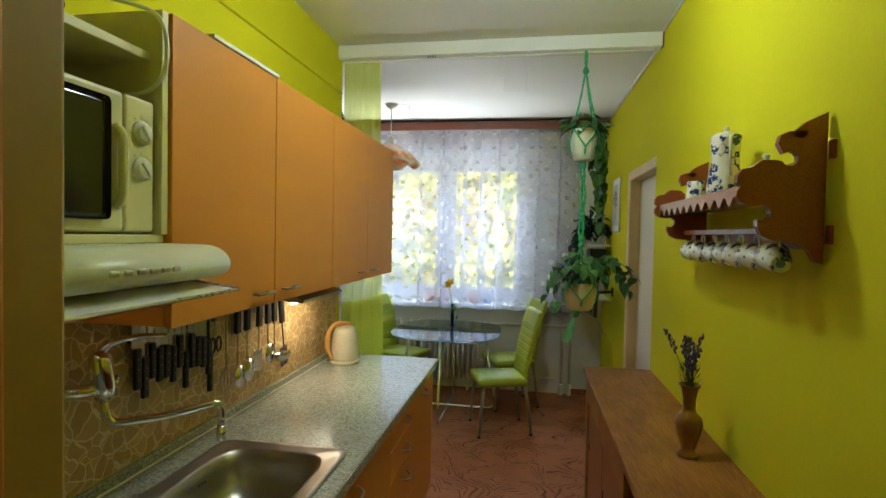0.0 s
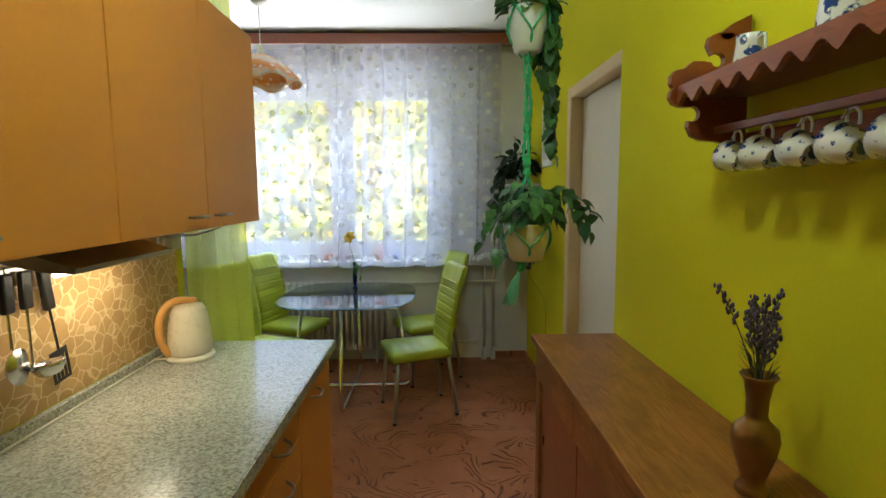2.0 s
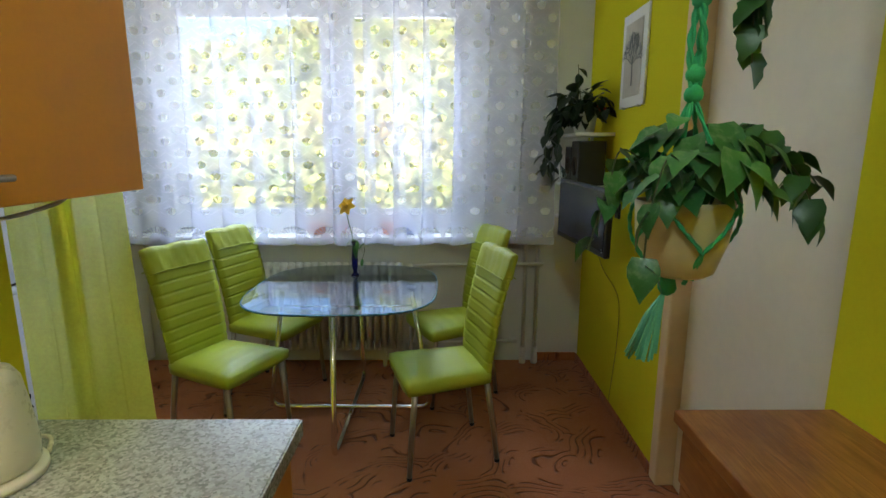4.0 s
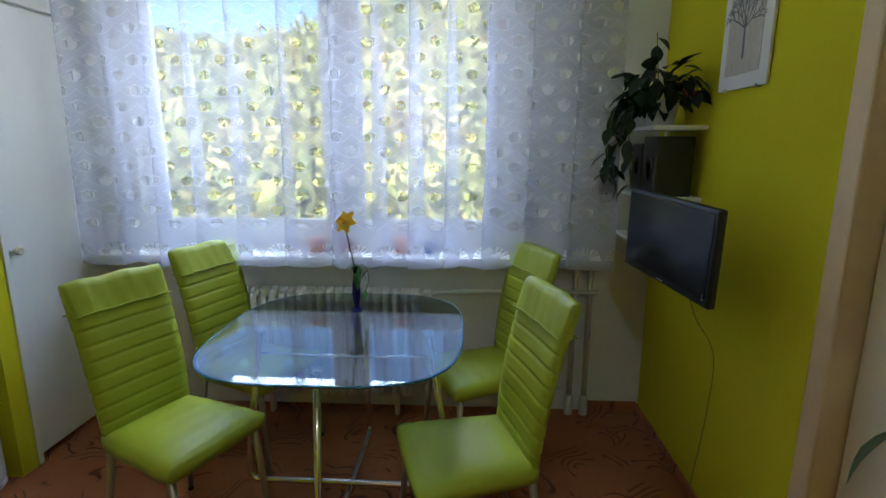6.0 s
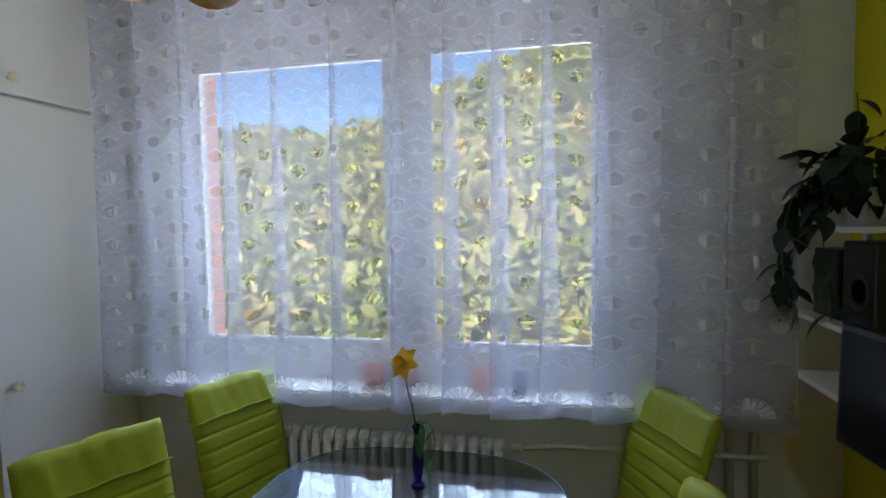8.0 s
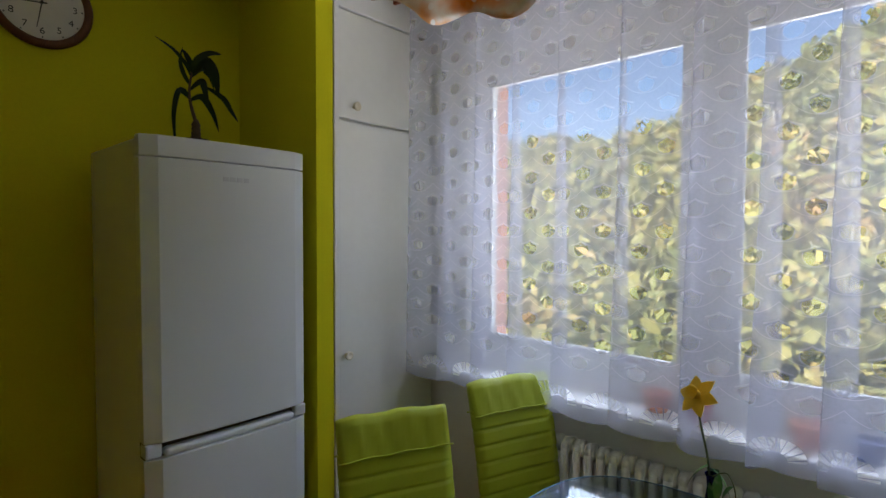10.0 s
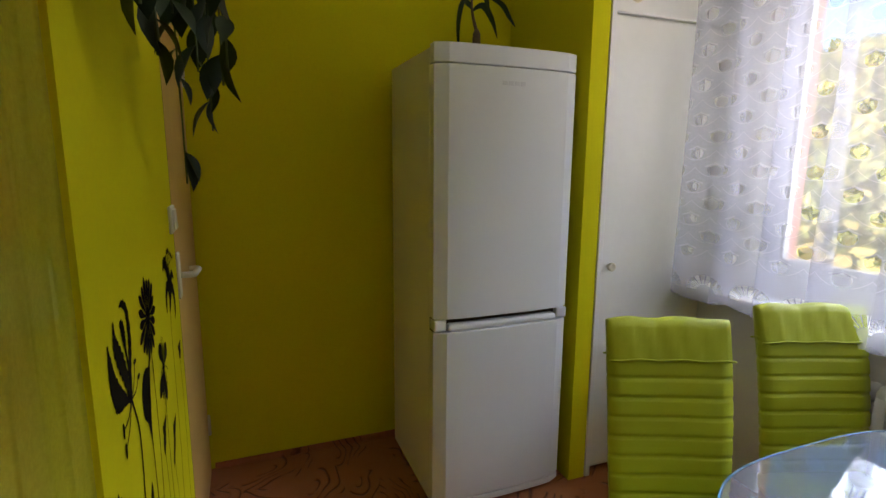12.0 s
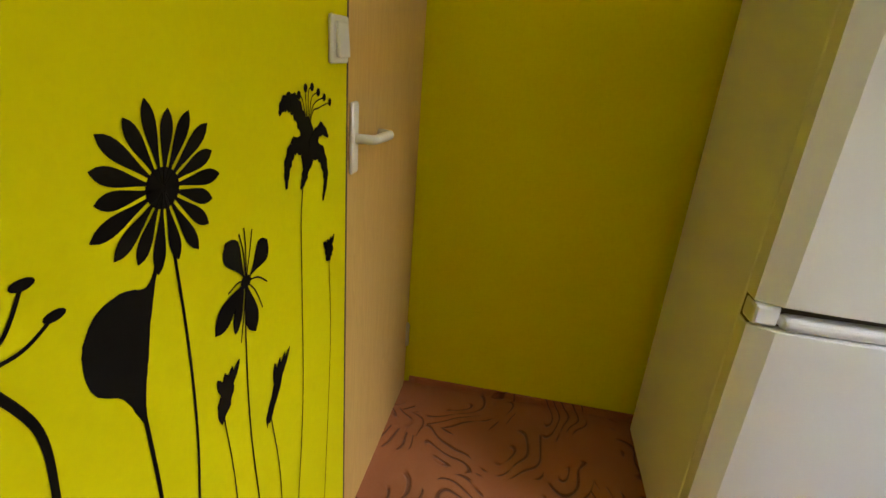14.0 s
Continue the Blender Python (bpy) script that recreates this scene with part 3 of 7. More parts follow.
# small pots on the window sill behind the lace
M_terra = surface("orange pot glaze", (0.55, 0.16, 0.04), 0.4, grain=30, spread=0.12)
M_redpot = surface("red pot glaze", (0.45, 0.05, 0.04), 0.4, grain=30, spread=0.12)
M_bluepot = surface("blue pot glaze", (0.08, 0.12, 0.32), 0.35, grain=30, spread=0.12)
for x, r, h, m, c in ((-1.02, 0.05, 0.07, M_terra, "orange"), (-0.88, 0.045, 0.065, M_redpot, "red"), (-0.56, 0.05, 0.07, M_terra, "orange"), (-0.42, 0.045, 0.06, M_bluepot, "blue")):
    sp2 = thing("sill_pot", "small %s glazed pot on the window sill" % c, "plant pot", "pots on the window sill", (x, 5.28, 0.9055))
    part("pot", lathe([(r * 0.7, 0), (r * 0.75, 0.003), (r, h * 0.8), (r * 1.06, h * 0.82), (r * 1.06, h), (r * 0.95, h), (r * 0.9, h * 0.8), (0.001, h * 0.78)], 24), m, sp2, "", True)

# ---- lace curtain ----
n = Nodes("white lace curtain")
uv = n.node("ShaderNodeSeparateXYZ", 0, Vector=n.coord("UV"))
u = n.tree.nodes[-1].outputs[0]
v = n.tree.nodes[-1].outputs[1]
CU, CV = 0.150, 0.140
row = n.math("FLOOR", n.math("DIVIDE", v, CV / 2))
odd = n.math("MULTIPLY", n.math("MODULO", row, 2.0), 0.5)
fu = n.math("SUBTRACT", n.math("FRACT", n.math("ADD", n.math("DIVIDE", u, CU), odd)), 0.5)
fv = n.math("SUBTRACT", n.math("FRACT", n.math("DIVIDE", v, CV / 2)), 0.5)
du, dv = n.math("MULTIPLY", fu, CU), n.math("MULTIPLY", fv, CV / 2)
across = n.math("ABSOLUTE", du)
# open shell in the lower half of each scale, closed by a peaked cap
belly = n.math("SQRT", n.math("ADD", n.math("MULTIPLY", du, du), n.math("POWER", n.math("ADD", dv, 0.004), 2.0)))
capline = n.math("SUBTRACT", n.math("ADD", dv, n.math("MULTIPLY", n.math("POWER", n.math("MULTIPLY", across, 30.0), 0.6), 0.016)), 0.026)
disc = n.math("MULTIPLY", n.math("LESS_THAN", belly, 0.0265), n.math("LESS_THAN", capline, -0.006))
cap = n.math("MULTIPLY", n.math("LESS_THAN", n.math("ABSOLUTE", capline), 0.0026), n.math("LESS_THAN", across, 0.036))
rim = n.math("MULTIPLY", n.math("LESS_THAN", n.math("ABSOLUTE", n.math("SUBTRACT", belly, 0.0278)), 0.0013), n.math("LESS_THAN", dv, 0.004))
# scale outline with ribs that fan out from the cap
swag = n.math("SUBTRACT", n.math("ADD", dv, 0.034), n.math("MULTIPLY", n.math("POWER", n.math("MULTIPLY", across, 13.33), 2.2), 0.040))
edge = n.math("LESS_THAN", n.math("ABSOLUTE", swag), 0.0014)
fan = n.math("ARCTAN2", du, n.math("SUBTRACT", 0.035, dv))
ribs = n.math("LESS_THAN", n.math("ABSOLUTE", n.math("SUBTRACT", n.math("FRACT", n.math("MULTIPLY", fan, 2.6)), 0.5)), 0.055)
ribs = n.math("MULTIPLY", ribs, n.math("GREATER_THAN", belly, 0.030))
net = n.math("MAXIMUM", n.math("MAXIMUM", rim, cap), n.math("MAXIMUM", edge, n.math("MULTIPLY", ribs, 0.72)))
# border of wide fans along the lower edge
hem = n.math("LESS_THAN", v, 1.055)
bu = n.math("SUBTRACT", n.math("FRACT", n.math("DIVIDE", u, 0.15)), 0.5)
bx_ = n.math("MULTIPLY", bu, 0.15)
bz_ = n.math("SUBTRACT", v, 0.915)
brad = n.math("SQRT", n.math("ADD", n.math("MULTIPLY", bx_, bx_), n.math("MULTIPLY", bz_, bz_)))
bfan = n.math("FRACT", n.math("MULTIPLY", n.math("ARCTAN2", bx_, bz_), 2.9))
bopen = n.math("MULTIPLY", n.math("MULTIPLY", n.math("LESS_THAN", brad, 0.066), n.math("GREATER_THAN", brad, 0.026)), n.math("MULTIPLY", n.math("GREATER_THAN", bfan, 0.22), n.math("GREATER_THAN", bz_, 0.0)))
weave = n.math("MULTIPLY", n.noise(90, 3, 0.6, n.coord("UV")), 0.12)
alpha = n.math("ADD", 0.31, weave)
alpha = n.math("MAXIMUM", alpha, n.math("MULTIPLY", n.math("GREATER_THAN", v, 2.62), 0.6))
alpha = n.math("MULTIPLY", alpha, n.math("SUBTRACT", 1.0, n.math("MULTIPLY", disc, 0.36)))
alpha = n.math("MAXIMUM", alpha, n.math("MULTIPLY", net, 0.50))
border = n.math("SUBTRACT", 0.38, n.math("MULTIPLY", bopen, 0.07))
alpha = n.math("ADD", n.math("MULTIPLY", alpha, n.math("SUBTRACT", 1.0, hem)), n.math("MULTIPLY", border, hem))
t_out = n.tree.nodes.new("ShaderNodeBsdfTransparent").outputs[0]
dif = n.node("ShaderNodeBsdfDiffuse", 0, Color=(0.68, 0.69, 0.76))
trl = n.node("ShaderNodeBsdfTranslucent", 0, Color=(0.52, 0.53, 0.64))


def blend_shader(nn, fac, a, b):
    m = nn.tree.nodes.new("ShaderNodeMixShader")
    nn.put(m.inputs[0], fac)
    nn.tree.links.new(a, m.inputs[1])
    nn.tree.links.new(b, m.inputs[2])
    return m.outputs[0]


cloth = blend_shader(n, 0.42, dif, trl)
n.tree.links.new(blend_shader(n, alpha, t_out, cloth), n.out.inputs["Surface"])
M_lace = n.mat

n = Nodes("sheer lime curtain")
t_out = n.node("ShaderNodeBsdfTransparent", 0, Color=(0.86, 0.92, 0.46))
dif = n.node("ShaderNodeBsdfDiffuse", 0, Color=(0.62, 0.66, 0.08))
trl = n.node("ShaderNodeBsdfTranslucent", 0, Color=(0.64, 0.70, 0.08))
wv = n.math("ADD", 0.44, n.math("MULTIPLY", n.noise(120, 3, 0.6), 0.2))
n.tree.links.new(blend_shader(n, wv, t_out, blend_shader(n, 0.5, dif, trl)), n.out.inputs["Surface"])
M_sheer = n.mat


def drape(name, material, x0, x1, z0, z1, y, cols, rows, fold, depth, swing, scallop=0.0, flare=0.0, seed=1, parent=None):
    """A hanging cloth whose folds lean over one another; UV runs along the cloth in metres."""
    rnd = random.Random(seed)
    ph = [rnd.uniform(0, 6.28) for _ in range(6)]
    bm = bmesh.new()
    lay = bm.loops.layers.uv.new("cloth")
    grid, uvs = [], {}
    for i in range(cols + 1):
        s = i / cols
        u0 = (x1 - x0) * s
        p = u0 * math.tau / fold + 1.3 * math.sin(u0 * 2.1 + ph[0]) + 0.8 * math.sin(u0 * 5.3 + ph[1])
        col = []
        for j in range(rows + 1):
            k = j / rows
            loose = 0.55 + 0.45 * (1 - k)
            zz = z0 + (z1 - z0) * k
            if j == 0 and scallop:
                zz += scallop * (0.5 - abs(math.sin(u0 * math.pi / 0.115)))
            w = depth * loose * (0.6 + 0.4 * math.sin(u0 * 3.7 + ph[2]))
            x = x0 + u0 + swing * loose * math.sin(p * 1.0 + 0.9 + 0.25 * math.sin(3 * k + ph[3])) + flare * s * (1 - k) ** 1.5
            yy = y + w * math.sin(p + 0.35 * math.sin(2.2 * k + u0)) + 0.25 * w * math.sin(2.7 * p + ph[4])
            q = bm.verts.new((x, yy, zz))
            uvs[q] = zz
            col.append(q)
        grid.append(col)
    run, along = 0.0, [0.0]
    for a, b in zip(grid, grid[1:]):
        d = b[rows // 2].co - a[rows // 2].co
        run += math.hypot(d.x, d.y)
        along.append(run)
    for i, col in enumerate(grid):
        for q in col:
            uvs[q] = (along[i], uvs[q])
    for a, b in zip(grid, grid[1:]):
        for j in range(rows):
            f = bm.faces.new((a[j], b[j], b[j + 1], a[j + 1]))
            for lp in f.loops:
                lp[lay].uv = uvs[lp.vert]
    return part(name, bm, material, parent, "", True)


lc = thing("lace_curtain", "white patterned lace curtain hanging across the window", "curtain")
drape("cloth", M_lace, -2.19, 0.42, 0.875, 2.66, 5.105, 1100, 24, 0.200, 0.042, 0.080, 0.026, 0, 3, lc)
part("rail", box(-2.19, 0.70, 5.10, 5.125, 2.662, 2.678), M_old_white, lc)
gc = thing("sheer_curtain", "sheer lime green curtain gathered at the partition", "curtain")
drape("cloth", M_sheer, XL + 0.014, -0.93, 0.02, 2.655, 3.052, 120, 24, 0.06, 0.016, 0.010, 0, 0.07, 7, gc)

# ---- radiator and pipes ----
rd = thing("radiator", "white painted cast iron column radiator under the window", "radiator")
NR = 19
for i in range(NR):
    x = -1.405 + i * 0.0505
    bm = bmesh.new()
    for y in (5.205, 5.275):
        tube(bent([(x, y, 0.145), (x, y, 0.69)], 0.01), 0.0165, 10, bm)
    for z in (0.145, 0.69):
        lathe([(0.018, -0.0252), (0.032, -0.018), (0.034, 0), (0.032, 0.018), (0.018, 0.0252)], 12, bm, pose(x, 5.24, z, 0, 90, 0))
        box(x - 0.016, x + 0.016, 5.195, 5.285, z - 0.026, z + 0.026, 0.012, 2, bm)
    part("section", bm, M_radiator, rd, "", True)
for x in (-1.30, -0.60):
    part("foot", box(x - 0.012, x + 0.012, 5.215, 5.265, 0.0, 0.125, 0.004), M_radiator, rd)
valve = part("valve", lathe([(0.012, 0), (0.02, 0.01), (0.022, 0.035), (0.02, 0.04), (0.012, 0.05)], 14, None, pose(-0.455, 5.24, 0.695, 0, 90, 0)), M_old_white, rd, "white thermostat valve", True)
pp = thing("heating_pipes", "white painted heating pipes along the wall", "pipe")
part("pipe", tube(bent([(-0.41, 5.24, 0.695), (-0.25, 5.27, 0.70), (0.45, 5.27, 0.705), (0.46, 5.29, 0.705)], 0.03), 0.011, 10), M_radiator, pp, "", True)
part("pipe", tube(bent([(-0.45, 5.25, 0.15), (0.0, 5.27, 0.16), (0.30, 5.28, 0.163)], 0.03), 0.010, 10), M_radiator, pp, "", True)
for x in (0.345, 0.425):
    part("riser", tube([(x, 5.285, 0.0), (x, 5.285, 2.70)], 0.014, 10), M_radiator, pp, "", True)
    part("collar", lathe([(0.022, 0), (0.024, 0.01), (0.021, 0.10), (0.016, 0.115)], 12, None, pose(x, 5.285, 0)), M_radiator, pp, "", True)

# ---- dining table ----
TX, TY, TZ = -0.715, 4.567, 0.745


def rounded(a, b, e, n=72):
    return [(a * math.copysign(abs(math.cos(k * math.tau / n)) ** (2 / e), math.cos(k * math.tau / n)), b * math.copysign(abs(math.sin(k * math.tau / n)) ** (2 / e), math.sin(k * math.tau / n))) for k in range(n)]


tb = thing("dining_table", "glass-topped dining table with crossed chrome tube legs", "table", at=(TX, TY, 0))
part("tabletop", plate(rounded(0.476, 0.486, 3.3), TZ - 0.008, TZ, 0.0015), M_table_glass, tb, "clear glass top", False)
rim = bmesh.new()
o = rounded(0.4775, 0.4875, 3.3)
tube([(x, y, TZ - 0.004) for x, y in o], 0.0042, 6, rim, True)
part("edge", rim, M_glass_edge, tb, "blue-tinted polished glass edge", True)
part("leg_frame", tube(bent([(0.0, -0.37, TZ - 0.022), (-0.005, -0.435, 0.022), (0.005, 0.45, 0.022), (0.0, 0.37, TZ - 0.022)], 0.07), 0.0135, 12), M_chrome, tb, "bent chrome tube", True)
part("leg_frame", tube(bent([(-0.34, 0.0, TZ - 0.022), (-0.445, 0.01, 0.05), (0.445, 0.0, 0.05), (0.34, 0.0, TZ - 0.022)], 0.07), 0.0135, 12), M_chrome, tb, "bent chrome tube", True)
for x, y in ((0, -0.37), (0, 0.37), (-0.34, 0), (0.34, 0)):
    part("pad", lathe([(0.022, TZ - 0.024), (0.024, TZ - 0.016), (0.024, TZ - 0.0085)], 16, None, pose(x, y, 0)), M_steel, tb, "", True)
part("shelf_ring", tube(bent([(-0.37, -0.0, 0.63), (0, -0.02, 0.63), (0.37, 0, 0.63)], 0.2), 0.006, 8), M_chrome, tb, "", True)

# ---- chairs ----
def back_profile(k):
    """x of the backrest's middle line at height fraction k."""
    return -0.185 - 0.02 * k - 0.095 * k ** 1.8


def build_chair():
    ob = thing("dining_chair", "lime green padded dining chair with pleated high back", "chair", "chairs round the table")
    # seat
    NX, NY = 24, 12
    bm = bmesh.new()
    top, bot = [], []
    for i in range(NX + 1):
        ta, tr = [], []
        for j in range(NY + 1):
            a, b = i / NX, j / NY
            half = 0.185 + 0.03 * a
            x = -0.20 + 0.42 * a
            y = half * (2 * b - 1)
            cx, cy = abs(2 * a - 1) ** 6, abs(2 * b - 1) ** 6
            seam = math.exp(-((a - 0.84) / 0.012) ** 2) * 0.005 + sum(math.exp(-((a - q) / 0.012) ** 2) * 0.0022 for q in (0.16, 0.33, 0.5, 0.67))
            r = 1 - 0.05 * cx * cy
            ta.append(bm.verts.new((x * r, y * r, 0.470 + 0.012 * math.sin(math.pi * b) * math.sin(math.pi * a) - 0.022 * max(cx, cy) - seam)))
            tr.append(bm.verts.new((x * r * 0.985, y * r * 0.985, 0.408)))
        top.append(ta)
        bot.append(tr)
    for i in range(NX):
        for j in range(NY):
            bm.faces.new((top[i][j], top[i + 1][j], top[i + 1][j + 1], top[i][j + 1]))
            bm.faces.new((bot[i][j], bot[i][j + 1], bot[i + 1][j + 1], bot[i + 1][j]))
    ring = [(i, 0) for i in range(NX)] + [(NX, j) for j in range(NY)] + [(i, NY) for i in range(NX, 0, -1)] + [(0, j) for j in range(NY, 0, -1)]
    for (a, b), (c, d) in zip(ring, ring[1:] + ring[:1]):
        bm.faces.new((top[a][b], bot[a][b], bot[c][d], top[c][d]))
    part("seat", bm, M_chair, ob, "", True)
    # backrest with cross pleats
    Z0, Z1, KN, WN = 0.42, 0.90, 96, 10
    bm = bmesh.new()
    front, rear = [], []
    for i in range(KN + 1):
        k = i / KN
        z = Z0 + (Z1 - Z0) * k
        ph = ((0.889 - z) / 0.0556) % 1.0
        groove = 0.007 * math.exp(-(min(ph, 1 - ph) / 0.07) ** 2)
        f, r = [], []
        for j in range(WN + 1):
            b = 2 * j / WN - 1
            half = 0.178 + 0.004 * k - 0.012 * (1 - k) ** 4
            edge = 0.010 * abs(b) ** 8
            xm = back_profile((z - 0.42) / 0.58) + 0.008 * b * b
            f.append(bm.verts.new((xm + 0.021 - groove - edge, half * b, z)))
            r.append(bm.verts.new((xm - 0.021 + groove + edge, half * b, z)))
        front.append(f)
        rear.append(r)
    for i in range(KN):
        for j in range(WN):
            bm.faces.new((front[i][j], front[i][j + 1], front[i + 1][j + 1], front[i + 1][j]))
            bm.faces.new((rear[i][j], rear[i + 1][j], rear[i + 1][j + 1], rear[i][j + 1]))
        for j in (0, WN):
            bm.faces.new((front[i][j], front[i + 1][j], rear[i + 1][j], rear[i][j]))
    for i in (0, KN):
        for j in range(WN):
            bm.faces.new((front[i][j], rear[i][j], rear[i][j + 1], front[i][j + 1]))
    part("backrest", bm, M_chair, ob, "", True)
    # folded cap over the top of the back
    bm = bmesh.new()
    rnd = random.Random(5)
    loop = []
    prof = [(0.030, 0.886), (0.029, 0.897), (0.026, 0.94), (0.024, 0.975), (0.018, 0.995), (0.0, 1.0), (-0.018, 0.995), (-0.024, 0.975), (-0.026, 0.94), (-0.029, 0.897), (-0.030, 0.886)]
    for q, (dx, z) in enumerate(prof):
        rowv = []
        for j in range(25):
            b = 2 * j / 24 - 1
            half = 0.184 - 0.006 * abs(dx) / 0.03
            crease = 0.0022 * math.sin(19 * b + 30 * (z - 0.9) * (1 if dx > 0 else -1)) + 0.0018 * math.sin(41 * b + 5)
            if q in (2, 8):
                crease -= 0.002 * math.copysign(1, dx)
            x = back_profile((z - 0.42) / 0.58) + 0.008 * b * b + dx * (1 - 0.35 * abs(b) ** 10) + (crease if abs(dx) > 0.01 else 0)
            rowv.append(bm.verts.new((x, half * b, z - 0.006 * abs(b) ** 6 + 0.003 * math.sin(7 * b))))
        loop.append(rowv)
    for a, c in zip(loop, loop[1:]):
        for j in range(24):
            bm.faces.new((a[j], a[j + 1], c[j + 1], c[j]))
    for j in (0, 24):
        bm.faces.new([rw[j] for rw in loop])
    part("back_cover", bm, M_chair, ob, "folded leatherette cover with a stitched hem", True)
    hem = bmesh.new()
    for s in (1, -1):
        tube([(back_profile(0.808) + 0.008 * b * b + s * 0.0315, 0.183 * b, 0.888 + 0.002 * math.sin(9 * b)) for b in (k / 8 - 1 for k in range(17))], 0.0028, 6, hem)
    part("hem", hem, M_chair, ob, "", True)
    # legs
    for x, y, tx, ty in ((0.17, 0.175, 0.205, 0.19), (0.17, -0.175, 0.205, -0.19), (-0.17, 0.155, -0.225, 0.17), (-0.17, -0.155, -0.225, -0.17)):
        part("leg", tube([(x, y, 0.42), (tx * 0.6 + x * 0.4, ty * 0.6 + y * 0.4, 0.2), (tx, ty, 0.012)], 0.0145, 12, None, False, 0.011), M_leg, ob, "grey lacquered steel leg", True)
        part("foot_cap", lathe([(0.012, 0), (0.013, 0.003), (0.013, 0.014), (0.011, 0.016)], 12, None, pose(tx, ty, 0)), M_black, ob, "black plastic cap", True)
    return ob


M_leg = surface("grey champagne lacquered steel", (0.36, 0.31, 0.24), 0.32, 0.7, grain=40, spread=0.06)
chair = build_chair()
chair.matrix_world = pose(-0.217, 4.237, 0, 0, 0, 197)
for x, y, a in ((-1.267, 4.316, -23), (-1.218, 4.894, -20), (-0.162, 4.893, 205)):
    copy_thing(chair, pose(x, y, 0, 0, 0, a))

# ---- pendant lamp ----
n = Nodes("orange speckled lamp glass")
spot = n.node("ShaderNodeTexVoronoi", 0, {"feature": "F1"}, Vector=n.coord(), Scale=26.0)
zc = n.node("ShaderNodeSeparateXYZ", 2, Vector=n.coord())
band = n.math("ADD", n.math("MULTIPLY", zc, 9.0), n.math("MULTIPLY", n.noise(7, 3, 0.6), 1.2))
col = n.ramp(n.math("FRACT", band), [(0.0, (0.80, 0.26, 0.04)), (0.4, (0.85, 0.40, 0.12)), (0.65, (0.85, 0.78, 0.62)), (1.0, (0.80, 0.30, 0.05))])
n.set(Base_Color=n.mix(n.ramp(spot, [(0.25, (1, 1, 1)), (0.32, (0, 0, 0))]), col, (0.88, 0.82, 0.68)), Roughness=0.25, Transmission_Weight=0.25)
M_shade = n.mat
LX, LY = -1.225, 4.38
lp = thing("pendant_lamp", "ruffled orange glass pendant lamp hanging from the ceiling", "lamp", at=(LX, LY, 0))
bm = bmesh.new()
rings = []
for q, (r, z) in enumerate(((0.028, 2.39), (0.06, 2.385), (0.11, 2.362), (0.155, 2.325), (0.195, 2.278), (0.228, 2.234), (0.238, 2.21))):
    rowv = []
    for a in range(72):
        th = a * math.tau / 72
        w = (q / 6) ** 2
        rr = r * (1 + 0.10 * w * math.sin(6 * th))
        rowv.append(bm.verts.new((rr * math.cos(th), rr * math.sin(th), z + 0.022 * w * math.sin(6 * th + 1.2))))
    rings.append(rowv)
for a, b in zip(rings, rings[1:]):
    for k in range(72):
        bm.faces.new((a[k], a[(k + 1) % 72], b[(k + 1) % 72], b[k]))
sh = part("shade", bm, M_shade, lp, "ruffled orange and white glass shade", True)
sm = sh.modifiers.new("thickness", "SOLIDIFY")
sm.thickness = 0.004
part("cord", tube([(0, 0, 2.40), (0, 0, 2.70)], 0.004, 8), M_old_white, lp, "", True)
part("holder", lathe([(0.012, 2.455), (0.018, 2.435), (0.022, 2.405), (0.032, 2.39), (0.028, 2.38)], 16), M_old_white, lp, "", True)
part("ceiling_rose", lathe([(0.055, CEIL - 0.001), (0.055, CEIL - 0.012), (0.04, CEIL - 0.03), (0.012, CEIL - 0.05)], 20), M_old_white, lp, "", True)
part("loose_wire", tube(spline([(0.02, 0, CEIL - 0.03), (0.09, -0.02, CEIL - 0.012), (0.16, -0.03, CEIL - 0.03), (0.18, -0.03, CEIL - 0.09)], 5), 0.0022, 6), M_old_white, lp, "", True)

# ---- television ----
tv = thing("television", "flat black television on a wall bracket, switched off", "television")
tvm = pose(0.479, 4.495, 1.13, 0, 0, 90 + 8.8) @ pose(0, 0, 0, 0, -2, 0)
M_screen = surface("dark screen", (0.010, 0.011, 0.016), 0.22, grain=10, spread=0.05, relief=0, Specular_IOR_Level=0.25)
part("case", moved(box(-0.288, 0.288, -0.030, 0.0, -0.158, 0.158, 0.008), tvm), M_black, tv)
part("screen", moved(box(-0.270, 0.270, 0.0, 0.003, -0.128, 0.142), tvm), M_screen, tv, "dark glossy screen")
part("logo_bar", moved(box(-0.02, 0.02, 0.0, 0.003, -0.148, -0.143), tvm), M_badge, tv)
part("power_light", moved(box(-0.262, -0.258, 0.0, 0.003, -0.135, -0.115), tvm), M_badge, tv)
part("bracket_arm", tube([(0.525, 4.50, 1.13), (0.62, 4.60, 1.13), (0.732, 4.67, 1.13)], 0.014, 8), M_black, tv)
part("wall_plate", box(0.722, 0.734, 4.64, 4.70, 1.09, 1.17, 0.003), M_black, tv)
part("cable", tube(spline([(0.54, 4.42, 1.0), (0.60, 4.46, 0.86), (0.70, 4.50, 0.70), (0.728, 4.55, 0.45), (0.728, 4.62, 0.06)], 6), 0.0011, 6), M_black, tv)

